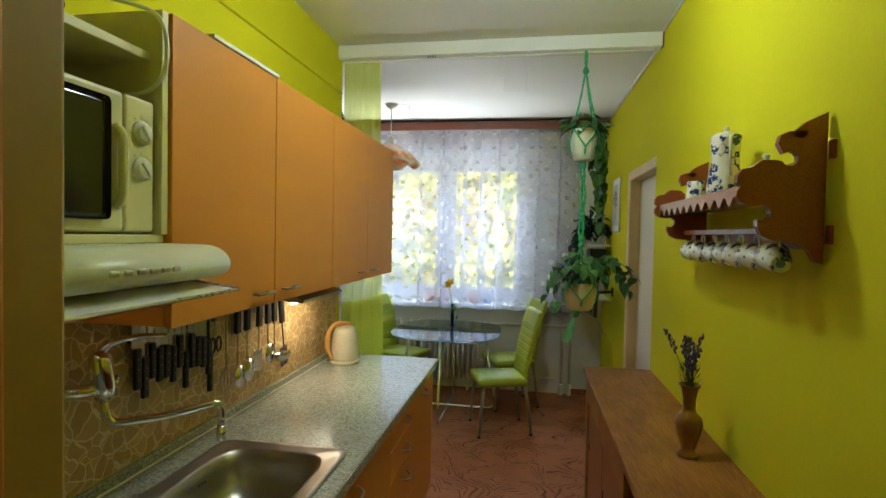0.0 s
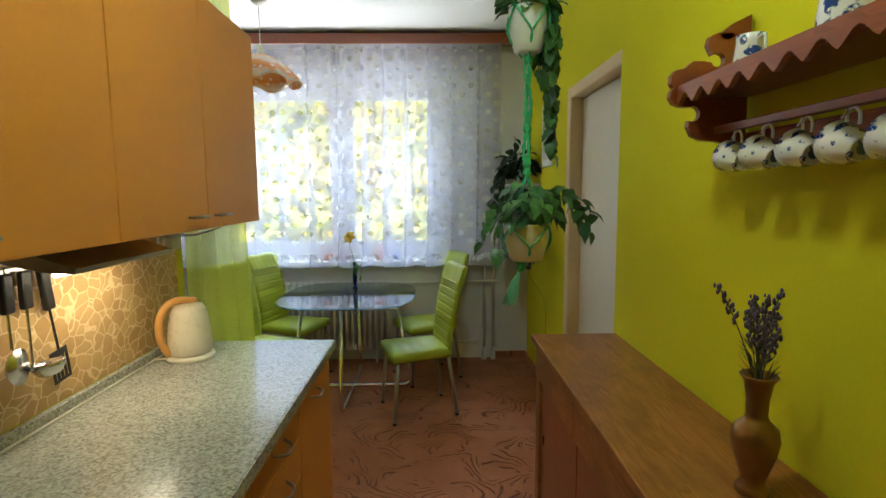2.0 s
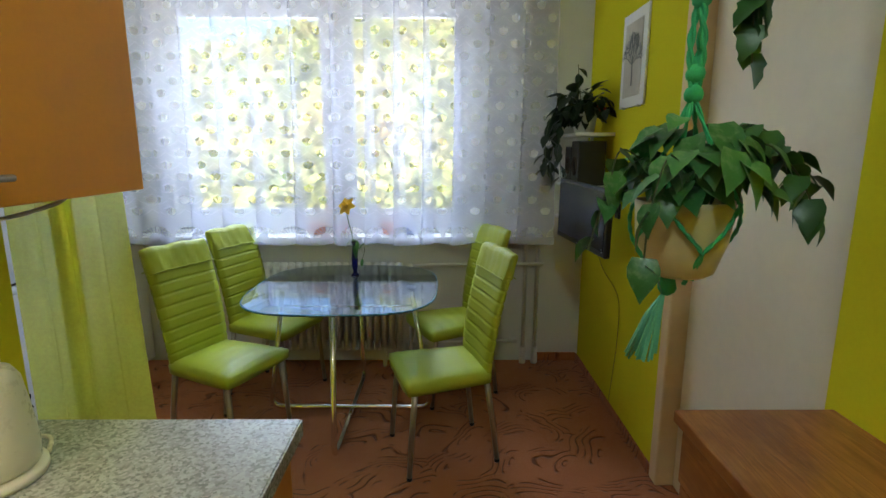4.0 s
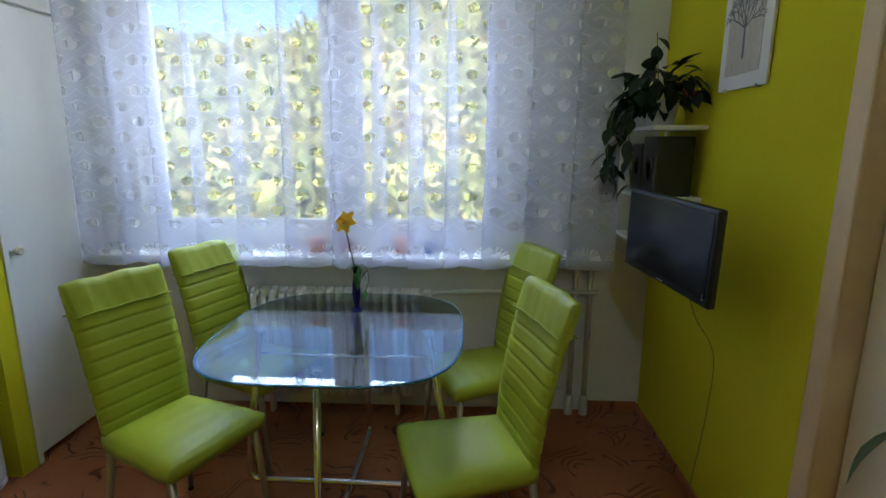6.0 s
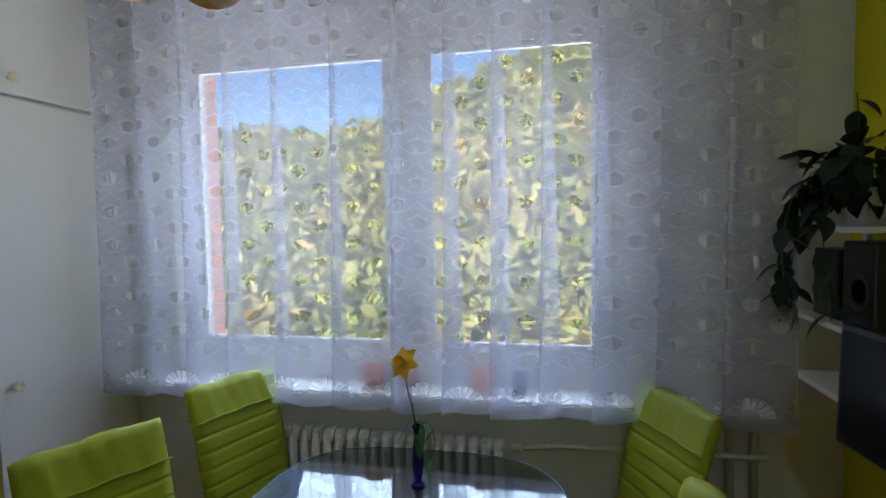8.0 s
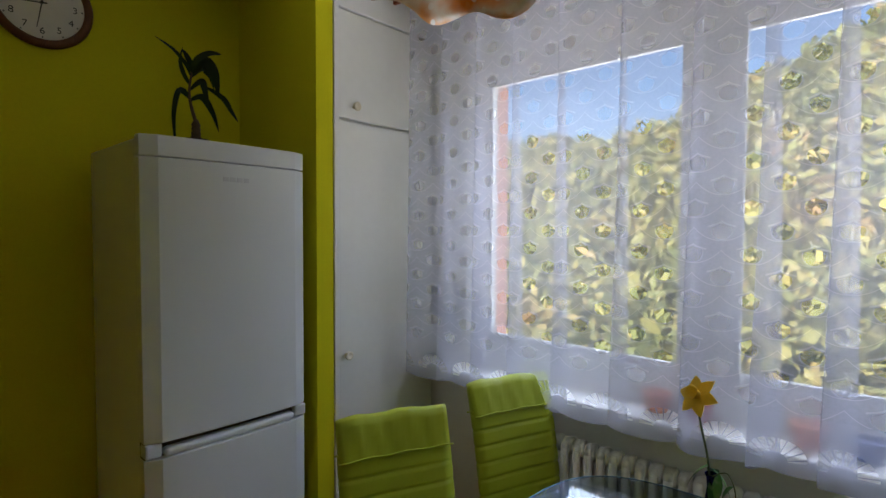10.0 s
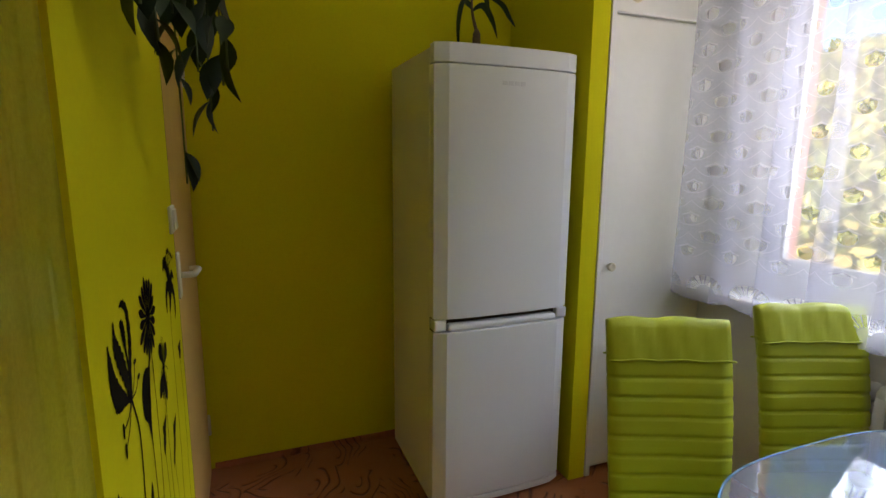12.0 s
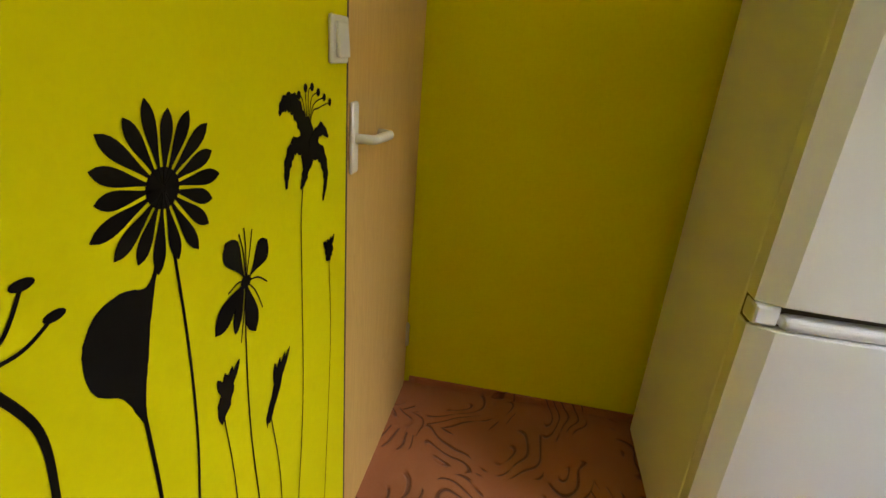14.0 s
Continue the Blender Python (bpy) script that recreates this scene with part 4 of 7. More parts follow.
# ---- picture ----
pc = thing("picture", "unframed clip picture of a grey tree on the wall", "picture")
n = Nodes("aged print paper")
n.set(Base_Color=n.ramp(n.math("ADD", n.math("MULTIPLY", n.noise(60, 5, 0.7, None, (1, 1, 0.3)), 0.6), n.math("MULTIPLY", n.noise(6, 3, 0.6), 0.4)), [(0.3, (0.45, 0.42, 0.35)), (0.7, (0.66, 0.63, 0.55))]), Roughness=0.4)
M_print = n.mat
part("mount", box(0.722, 0.733, 4.415, 4.735, 1.66, 2.11, 0.002), M_gloss_white, pc)
part("print", box(0.719, 0.722, 4.465, 4.69, 1.71, 2.06), M_print, pc)
M_ink = surface("grey ink", (0.16, 0.17, 0.18), 0.5)
bm = bmesh.new()
rnd = random.Random(11)
tube([(0.718, 4.575, 1.76), (0.718, 4.577, 1.84), (0.718, 4.58, 1.90)], 0.008, 6, bm, False, 0.004)


def twig(bm, p, ang, ln, depth):
    q = (p[0] + math.cos(ang) * ln, p[1] + math.sin(ang) * ln)
    tube([(0.718, p[0], p[1]), (0.718, q[0], q[1])], 0.0006 + 0.0008 * depth, 4, bm)
    if depth > 0:
        for _ in range(3):
            twig(bm, q, ang + rnd.uniform(-0.75, 0.75), ln * rnd.uniform(0.6, 0.85), depth - 1)


for a in (0.5, 0.95, 1.35, 1.75, 2.2, 2.65):
    twig(bm, (4.578, 1.86), a, 0.048, 4)
for v in bm.verts:
    v.co.x = 0.7185 + max(-0.001, min(0.001, (v.co.x - 0.718) * 0.1))
part("tree_drawing", bm, M_ink, pc)
for y in (4.47, 4.68):
    part("clip", box(0.716, 0.734, y - 0.006, y + 0.006, 1.655, 1.666, 0.001), M_steel, pc)

# ---- wall clock ----
ck = thing("wall_clock", "round wall clock with a brown wooden rim", "clock", at=(XB, 3.80, 2.445))
cm = pose(0, 0, 0, 90, 0, 90)
M_clock_wood = wood("clock rim wood", (0.10, 0.035, 0.012), (0.20, 0.075, 0.028), 0.35, "z")
M_dial = surface("clock dial", (0.70, 0.66, 0.60), 0.45, grain=40, spread=0.04)
part("rim", lathe([(0.12, 0.002), (0.168, 0.002), (0.172, 0.012), (0.166, 0.026), (0.154, 0.032), (0.142, 0.028), (0.139, 0.016), (0.12, 0.014)], 64, None, cm), M_clock_wood, ck, "brown wooden rim", True)
part("dial", lathe([(0.12, 0.010), (0.1415, 0.010), (0.1415, 0.017), (0.001, 0.018)], 64, None, cm), M_dial, ck, "pale dial")


def letters(text, size, m, material, parent, name="numeral"):
    cu = bpy.data.curves.new("tmp_text", "FONT")
    cu.body, cu.size, cu.align_x, cu.align_y, cu.extrude = text, size, "CENTER", "CENTER", 0.0006
    ob = bpy.data.objects.new("tmp_text", cu)
    me = bpy.data.meshes.new_from_object(ob)
    bpy.data.objects.remove(ob)
    bpy.data.curves.remove(cu)
    me.transform(m)
    me.name = name
    me.materials.append(material)
    o2 = new(name, me)
    o2.parent = parent
    return o2


for h in range(1, 13):
    a = math.radians(90 - 30 * h)
    letters(str(h), 0.036, cm @ pose(0.108 * math.cos(a), 0.108 * math.sin(a), 0.0188), M_black, ck)
for h in range(12):
    a = math.radians(30 * h)
    part("minute_mark", lathe([(0.0028, 0.0175), (0.0028, 0.019)], 8, None, cm @ pose(0.132 * math.cos(a), 0.132 * math.sin(a), 0)), M_black, ck)


def hand(angle, length, width, z):
    own = plate([(-width, -0.018), (width, -0.018), (width * 0.5, length), (-width * 0.5, length)], z, z + 0.001)
    return part("clock_hand", moved(own, cm @ pose(0, 0, 0, 0, 0, -angle)), M_black, ck)


hand(262, 0.072, 0.003, 0.020)
hand(190, 0.10, 0.0025, 0.0222)
part("hub", lathe([(0.006, 0.018), (0.006, 0.026), (0.002, 0.027)], 12, None, cm), M_black, ck)

# ---- kitchen fittings ----
# sink
# darker copy of the brushed steel, the bowl's dim reflections put into its colour
M_sink = surface("darkened sink steel", (0.42, 0.40, 0.37), 0.36, 1.0, grain=90, spread=0.10, rough_spread=0.12)
sk = thing("sink", "stainless steel inset sink with a deep rounded bowl", "sink")
rim = bmesh.new()


def loop_at(cx, cy, a, b, e, z, n=48):
    return [Vector((cx + x, cy + y, z)) for x, y in rounded(a, b, e, n)]


scx, scy, sa, sbb = (SX0 + SX1) / 2, 1.385, 0.175, 0.205
rings = [loop_at((SX0 + SX1) / 2, (SY0 + SY1) / 2, (SX1 - SX0) / 2, (SY1 - SY0) / 2, 14, 0.861),
         loop_at((SX0 + SX1) / 2, (SY0 + SY1) / 2, (SX1 - SX0) / 2 - 0.004, (SY1 - SY0) / 2 - 0.004, 14, 0.867),
         loop_at((SX0 + SX1) / 2, (SY0 + SY1) / 2, (SX1 - SX0) / 2 - 0.018, (SY1 - SY0) / 2 - 0.018, 14, 0.8665),
         loop_at((SX0 + SX1) / 2, (SY0 + SY1) / 2, (SX1 - SX0) / 2 - 0.024, (SY1 - SY0) / 2 - 0.024, 12, 0.8635),
         loop_at(scx, scy, sa + 0.012, sbb + 0.012, 4.5, 0.8635),
         loop_at(scx, scy, sa, sbb, 4.5, 0.858),
         loop_at(scx, scy, sa - 0.008, sbb - 0.008, 4.2, 0.82),
         loop_at(scx, scy, sa - 0.02, sbb - 0.02, 4.0, 0.735),
         loop_at(scx, scy, sa - 0.06, sbb - 0.06, 3.2, 0.712),
         loop_at(scx, scy, 0.045, 0.045, 2, 0.706),
         loop_at(scx, scy, 0.03, 0.03, 2, 0.700)]
vr = [[rim.verts.new(p) for p in r] for r in rings]
for a, b in zip(vr, vr[1:]):
    for k in range(len(a)):
        rim.faces.new((a[k], a[(k + 1) % len(a)], b[(k + 1) % len(a)], b[k]))
rim.faces.new(vr[-1])
part("basin", rim, M_sink, sk, "", True)
part("drain", lathe([(0.03, 0.7015), (0.028, 0.704), (0.012, 0.703), (0.001, 0.7025)], 20, None, pose(scx, scy, 0)), M_chrome, sk, "", True)
ov = bmesh.new()
for k in range(3):
    tube([(scx - 0.171, scy + 0.02 + 0.014 * k, 0.81), (scx - 0.166, scy + 0.02 + 0.014 * k, 0.822)], 0.005, 6, ov)
part("overflow", ov, M_dark_seam, sk, "dark overflow slots")

# wall tap with a long swivel spout
tp = thing("kitchen_tap", "chrome wall-mounted mixer tap with a long swivel spout", "tap")
part("body", lathe([(0.024, -0.03), (0.027, 0.0), (0.027, 0.06), (0.023, 0.085), (0.012, 0.10)], 20, None, pose(-1.09, 1.16, 1.19, 12, 0, 0)), M_chrome, tp, "", True)
for dy in (-0.075, 0.075):
    part("supply", tube(bent([(-1.17, 1.16 + dy, 1.19), (-1.125, 1.16 + dy, 1.19), (-1.09, 1.16 + dy * 0.3, 1.19)], 0.02), 0.016, 12), M_chrome, tp, "", True)
    part("wall_rose", lathe([(0.032, 0), (0.03, 0.008), (0.018, 0.018)], 18, None, pose(-1.172, 1.16 + dy, 1.19, 0, 90, 0)), M_chrome, tp, "", True)
part("lever", tube(spline([(-1.09, 1.15, 1.285), (-1.07, 1.17, 1.305), (-1.03, 1.21, 1.315), (-0.985, 1.26, 1.312)], 5), 0.010, 8, None, False, 0.006), M_chrome, tp, "", True)
part("spout", tube(bent([(-1.09, 1.16, 1.16), (-1.085, 1.165, 1.088), (-0.98, 1.27, 1.085), (-0.905, 1.345, 1.100), (-0.885, 1.365, 1.095), (-0.885, 1.365, 1.02)], 0.035), 0.011, 12), M_chrome, tp, "", True)
part("aerator", lathe([(0.013, 0.985), (0.015, 0.988), (0.015, 1.01), (0.012, 1.03)], 16, None, pose(-0.885, 1.365, 0)), M_chrome, tp, "", True)

# extractor hood
hdth = thing("extractor_hood", "off-white extractor hood with a glass visor and push buttons", "hood")
prof = [(XL + 0.005, 1.494), (-0.735, 1.494)] + [(-0.735 + 0.068 * math.cos(q), 1.530 + (0.042 if q > 0 else 0.036) * math.sin(q)) for q in (-1.35 + 2.9 * k / 14 for k in range(15))] + [(-0.76, 1.5725), (XL + 0.005, 1.5725)]
own = plate(prof, 0.46, 1.06)
for v in own.verts:
    v.co = Vector((v.co.x, v.co.z, v.co.y))
# off-white enamel with the green-yellow light bounced onto it put into its colour
hood_body = part("housing", own, surface("bounce tinted hood enamel", (0.66, 0.65, 0.42), 0.35, grain=40, spread=0.04), hdth)
hood_body.data.polygons.foreach_set("use_smooth", [len(q.vertices) == 4 for q in hood_body.data.polygons])
n = Nodes("frosted visor glass")
n.set(Base_Color=(0.86, 0.84, 0.78), Roughness=0.35, Transmission_Weight=0.2, IOR=1.3)
M_visor = n.mat
own = box(-0.008, 0.150, 0.47, 1.055, -0.003, 0.003, 0.002)
part("visor", moved(own, pose(-0.80, 0, 1.490, 0, 7, 0)), M_visor, hdth, "tilted glass visor")
part("visor_rail", tube([(-0.648, 0.47, 1.472), (-0.648, 1.06, 1.472)], 0.004, 8), M_steel, hdth)
part("visor_side", tube([(-0.76, 1.058, 1.489), (-0.648, 1.058, 1.473)], 0.004, 8), M_steel, hdth)
for k in range(6):
    part("button", box(-0.682, -0.664, 0.72 + 0.030 * k, 0.742 + 0.030 * k, 1.524, 1.535, 0.004), M_steel, hdth, "small grey push button")
part("filter", box(-1.12, -0.80, 0.50, 1.02, 1.499, 1.5045), M_steel, hdth)
hl = new("hood_lamp", bpy.data.lights.new("hood_lamp", "AREA"))
hl.data.shape, hl.data.size, hl.data.size_y, hl.data.energy, hl.data.color = "RECTANGLE", 0.06, 0.20, 0.22, (1.0, 0.66, 0.34)
hl.matrix_world = pose(-0.95, 0.86, 1.494)

# niche over the hood
nc = thing("open_cupboard", "ivory open wall cupboard holding a microwave over the hood", "cupboard")
part("base", box(XL + 0.004, -0.84, 0.455, 1.064, 1.5735, 1.592, 0.002), M_ivory, nc)
part("shelf", box(XL + 0.004, -0.86, 0.455, 1.064, 1.985, 2.005, 0.002), M_ivory, nc)
part("back", box(XL + 0.003, XL + 0.012, 0.455, 1.064, 1.593, 2.10), M_ivory, nc)
part("side", box(XL + 0.004, -0.83, 1.044, 1.0645, 1.593, 2.102, 0.002), M_ivory, nc)
part("side", box(XL + 0.004, -0.83, 0.43, 0.452, 1.5735, 2.102, 0.002), M_ivory, nc)

mw = thing("microwave", "ivory microwave oven with two round dials", "microwave")
part("case", box(-1.15, -0.868, 0.50, 1.038, 1.5925, 1.892, 0.008), M_ivory, mw)
dm = part("door", box(-0.866, -0.842, 0.50, 0.949, 1.597, 1.890, 0.010, 3), M_ivory, mw)
part("window", box(-0.843, -0.8405, 0.535, 0.903, 1.622, 1.868, 0.012, 3), M_darkglass, dm, "dark oven window")
part("handle", tube(bent([(-0.844, 0.926, 1.65), (-0.828, 0.930, 1.665), (-0.828, 0.930, 1.80), (-0.844, 0.926, 1.815)], 0.02), 0.010, 12), M_ivory, dm, "", True)
pn = part("control_panel", box(-0.866, -0.844, 0.952, 1.038, 1.597, 1.890, 0.008, 3), M_ivory, mw)
for z in (1.735, 1.814):
    dl = part("dial", lathe([(0.026, 0), (0.026, 0.005), (0.022, 0.006), (0.020, 0.012), (0.017, 0.013), (0.001, 0.013)], 24, None, pose(-0.8445, 0.998, z, 0, 90, 0)), M_old_white, pn, "round cream dial", True)
    part("pointer", moved(box(-0.018, 0.018, -0.004, 0.004, 0.010, 0.018, 0.002), pose(-0.8445, 0.998, z, 0, 90, 0) @ pose(0, 0, 0, 0, 0, 40)), M_old_white, dl)
    marks = bmesh.new()
    for k in range(9):
        a = math.radians(-130 + 32 * k)
        y, zz = 0.998 + 0.033 * math.sin(a), z + 0.033 * math.cos(a)
        box(-0.8438, -0.8430, y - 0.0022, y + 0.0022, zz - 0.0022, zz + 0.0022, bm=marks)
    part("scale_marks", marks, M_badge, pn)
wp = thing("pot", "dark metal pot on the top shelf", "pot", at=(-0.98, 0.80, 2.0055))
part("bowl", lathe([(0.08, 0.0), (0.095, 0.01), (0.10, 0.08), (0.104, 0.085), (0.098, 0.088), (0.092, 0.012), (0.001, 0.01)], 28), M_black, wp, "", True)
part("pot_handle", tube(bent([(0.0, 0.10, 0.07), (0.0, 0.135, 0.075), (0.0, 0.135, 0.06), (0.0, 0.10, 0.055)], 0.01), 0.006, 8), M_black, wp)
cbw = thing("power_cable", "white power cable looping down beside the cupboard", "cable")
part("cable", tube(spline([(-1.02, 0.93, 2.105), (-0.92, 1.0, 2.11), (-0.83, 1.03, 2.08), (-0.815, 1.04, 1.99), (-0.85, 1.035, 1.92), (-0.95, 1.03, 1.907)], 8), 0.005, 8), M_old_white, cbw, "", True)
# added white panel that stands in for a bright strip of reflected light
bright_strip = thing("board", "thin white panel added for a strip of light on the wall cupboards", "board")
part("panel", box(-1.05, FX + 0.004, 1.22, 1.57, 2.1045, 2.116, 0.002), M_gloss_white, bright_strip)
cd = thing("cable_duct", "lime painted cable duct along the upper wall", "cable duct")
part("duct", tube(bent([(XL + 0.004, 0.5, 2.47), (XL + 0.004, 2.9, 2.47), (XL + 0.004, 3.05, 2.47)], 0.01), 0.007, 6), M_wall_green, cd)
part("cable", tube(spline([(XL + 0.003, 0.9, 2.15), (XL + 0.004, 1.05, 2.3), (XL + 0.003, 1.08, 2.7)], 5), 0.004, 6), M_wall_green, cd)

# lamp under the cupboards
ul = thing("under_cupboard_lamp", "lit strip lamp under the wall cupboards", "lamp")
n = Nodes("lit lamp tube")
n.tree.links.new(n.node("ShaderNodeEmission", 0, None, Color=(1.0, 0.80, 0.52), Strength=6.5), n.out.inputs["Surface"])
M_tube = n.mat
M_lamp_grey = surface("grey lamp housing", (0.46, 0.44, 0.40), 0.35, 0.6, grain=40, spread=0.06)
own = plate([(XL + 0.004, 1.335), (-1.09, 1.335), (-0.985, 1.300), (-0.985, 1.286), (-1.06, 1.290), (XL + 0.004, 1.315)], 2.13, 2.60)
for v in own.verts:
    v.co = Vector((v.co.x, v.co.z, v.co.y))
part("housing", own, M_lamp_grey, ul, "grey metal housing")
part("tube", tube([(-1.05, 2.15, 1.2815), (-1.05, 2.58, 1.2815)], 0.007, 10), M_tube, ul, "glowing tube")
ll = new("strip_light", bpy.data.lights.new("strip_light", "AREA"))
ll.data.shape, ll.data.size, ll.data.size_y, ll.data.energy, ll.data.color = "RECTANGLE", 0.03, 0.42, 0.62, (1.0, 0.76, 0.46)
ll.matrix_world = pose(-1.03, 2.365, 1.266, 0, 8, 0)
sk2 = thing("wall_socket", "white double wall socket with a black plug", "socket")
part("plate", box(XL + 0.002, XL + 0.014, 2.855, 2.94, 1.245, 1.33, 0.004), M_old_white, sk2)
part("face", lathe([(0.028, 0), (0.028, 0.014), (0.022, 0.016), (0.02, 0.008)], 20, None, pose(XL + 0.012, 2.897, 1.287, 0, 90, 0)), M_old_white, sk2, "", True)
part("plug", lathe([(0.018, 0.0), (0.018, 0.03), (0.010, 0.045)], 14, None, pose(XL + 0.02, 2.895, 1.325, 0, 90, 0)), M_lamp_grey, sk2, "", True)
part("cable", tube(spline([(XL + 0.06, 2.895, 1.325), (XL + 0.12, 2.92, 1.32), (XL + 0.20, 2.96, 1.345), (XL + 0.25, 2.94, 1.372)], 6), 0.004, 8), M_lamp_grey, sk2, "", True)
part("second_plate", box(XL + 0.002, XL + 0.012, 2.955, 3.035, 1.255, 1.325, 0.004), M_old_white, sk2)

# kettle
M_kettle = surface("cream kettle plastic", (0.72, 0.66, 0.50), 0.28, grain=40, spread=0.03)
M_kettle_o = surface("orange kettle plastic", (0.72, 0.38, 0.10), 0.3, grain=40, spread=0.04)
kt = thing("kettle", "cream electric kettle with an orange handle on its base", "kettle", at=(-1.035, 2.79, 0.8605), rz=48)
part("base", lathe([(0.085, 0), (0.088, 0.006), (0.086, 0.016), (0.06, 0.02)], 32), M_kettle, kt, "", True)
bd2 = lathe([(0.074, 0.021), (0.078, 0.028), (0.079, 0.06), (0.072, 0.13), (0.062, 0.185), (0.050, 0.205), (0.02, 0.213), (0.001, 0.214)], 36)
for v in bd2.verts:
    if v.co.x > 0 and v.co.z > 0.15:
        v.co.x *= 1 + 1.2 * (v.co.z - 0.15) * max(0, 1 - abs(v.co.y) / 0.05)
part("jug", bd2, M_kettle, kt, "", True)
part("handle", tube(spline([(0.03, 0, 0.215), (-0.03, 0, 0.226), (-0.075, 0, 0.212), (-0.105, 0, 0.16), (-0.105, 0, 0.09), (-0.085, 0, 0.04), (-0.072, 0, 0.03)], 6), 0.0135, 12), M_kettle_o, kt, "orange handle", True)
part("gauge", box(0.02, 0.045, 0.066, 0.0755, 0.07, 0.14, 0.004), M_lamp_grey, kt, "grey water gauge")
for k, (a, z) in enumerate(((1.35, 0.165), (1.55, 0.172), (1.75, 0.165), (1.45, 0.15), (1.65, 0.15), (1.85, 0.155), (1.25, 0.152))):
    r = 0.0655 + (0.185 - z) * 0.18
    part("dot", lathe([(0.0055, 0), (0.005, 0.001)], 8, None, pose(r * math.cos(a), r * math.sin(a), z, 0, 80, math.degrees(a))), M_kettle_o, kt)
part("cord", tube(spline([(-0.08, 0.03, 0.006), (-0.11, 0.06, 0.005), (-0.08, 0.12, 0.005), (0.02, 0.13, 0.005), (0.10, 0.09, 0.005), (0.09, 0.02, 0.005)], 7), 0.0045, 8), M_kettle, kt, "", True)

# knives and utensils on the wall
mr = thing("magnetic_rail", "dark magnetic knife rail on the wall", "rail")
part("bar", box(XL + 0.003, XL + 0.016, 1.33, 1.76, 1.262, 1.288, 0.002), M_black, mr)
hr = thing("hook_rail", "steel hook rail for utensils on the wall", "rail")
part("bar", box(XL + 0.003, XL + 0.012, 1.78, 2.27, 1.285, 1.300, 0.002), M_steel, hr)
M_blade = surface("knife steel", (0.60, 0.60, 0.60), 0.22, 1.0, grain=120, spread=0.06)
rnd = random.Random(21)


def knife(y, blade, grip, w, drop):
    ob = thing("knife", "kitchen knife with a black handle on the magnetic rail", "knife", "knives on the rail", (XL + 0.017, y, 1.30 - drop))
    own = plate([(-w, 0.0), (w, 0.0), (w, blade * 0.7), (w * 0.3, blade), (-w, blade * 0.95)], 0.0, 0.0022)
    part("blade", moved(own, pose(0, 0, -0.05, 90, 0, 90)), M_blade, ob, "steel blade")
    g = box(0.001, 0.016, -w * 0.8, w * 0.9, -0.05 - grip, -0.048, 0.005)
    hb = part("handle", g, M_black, ob, "black riveted handle")
    for k in range(3):
        part("rivet", lathe([(0.003, 0), (0.002, 0.0012)], 8, None, pose(0.0158, 0, -0.05 - grip * (0.25 + 0.25 * k), 0, 90, 0)), M_blade, hb)


for k in range(12):
    knife(1.345 + 0.0315 * k, rnd.uniform(0.09, 0.14), rnd.uniform(0.105, 0.13), rnd.uniform(0.0125, 0.0155), rnd.uniform(-0.02, 0.035) + 0.03 * (k % 2))
knife(1.70, 0.16, 0.14, 0.013, 0.10)
scs = thing("scissors", "black-handled scissors on the magnetic rail", "scissors", at=(XL + 0.018, 1.74, 1.30))
part("blades", moved(plate([(-0.008, 0), (0.008, 0), (0.003, 0.1), (-0.003, 0.1)], 0, 0.003), pose(0, 0, -0.09, 90, 0, 90)), M_blade, scs)
for s in (-1, 1):
    part("grip", tube([(0.004, s * 0.018 + 0.014 * math.cos(a), -0.125 + 0.028 * math.sin(a)) for a in (k * math.tau / 14 for k in range(14))], 0.004, 6, None, True), M_black, scs)


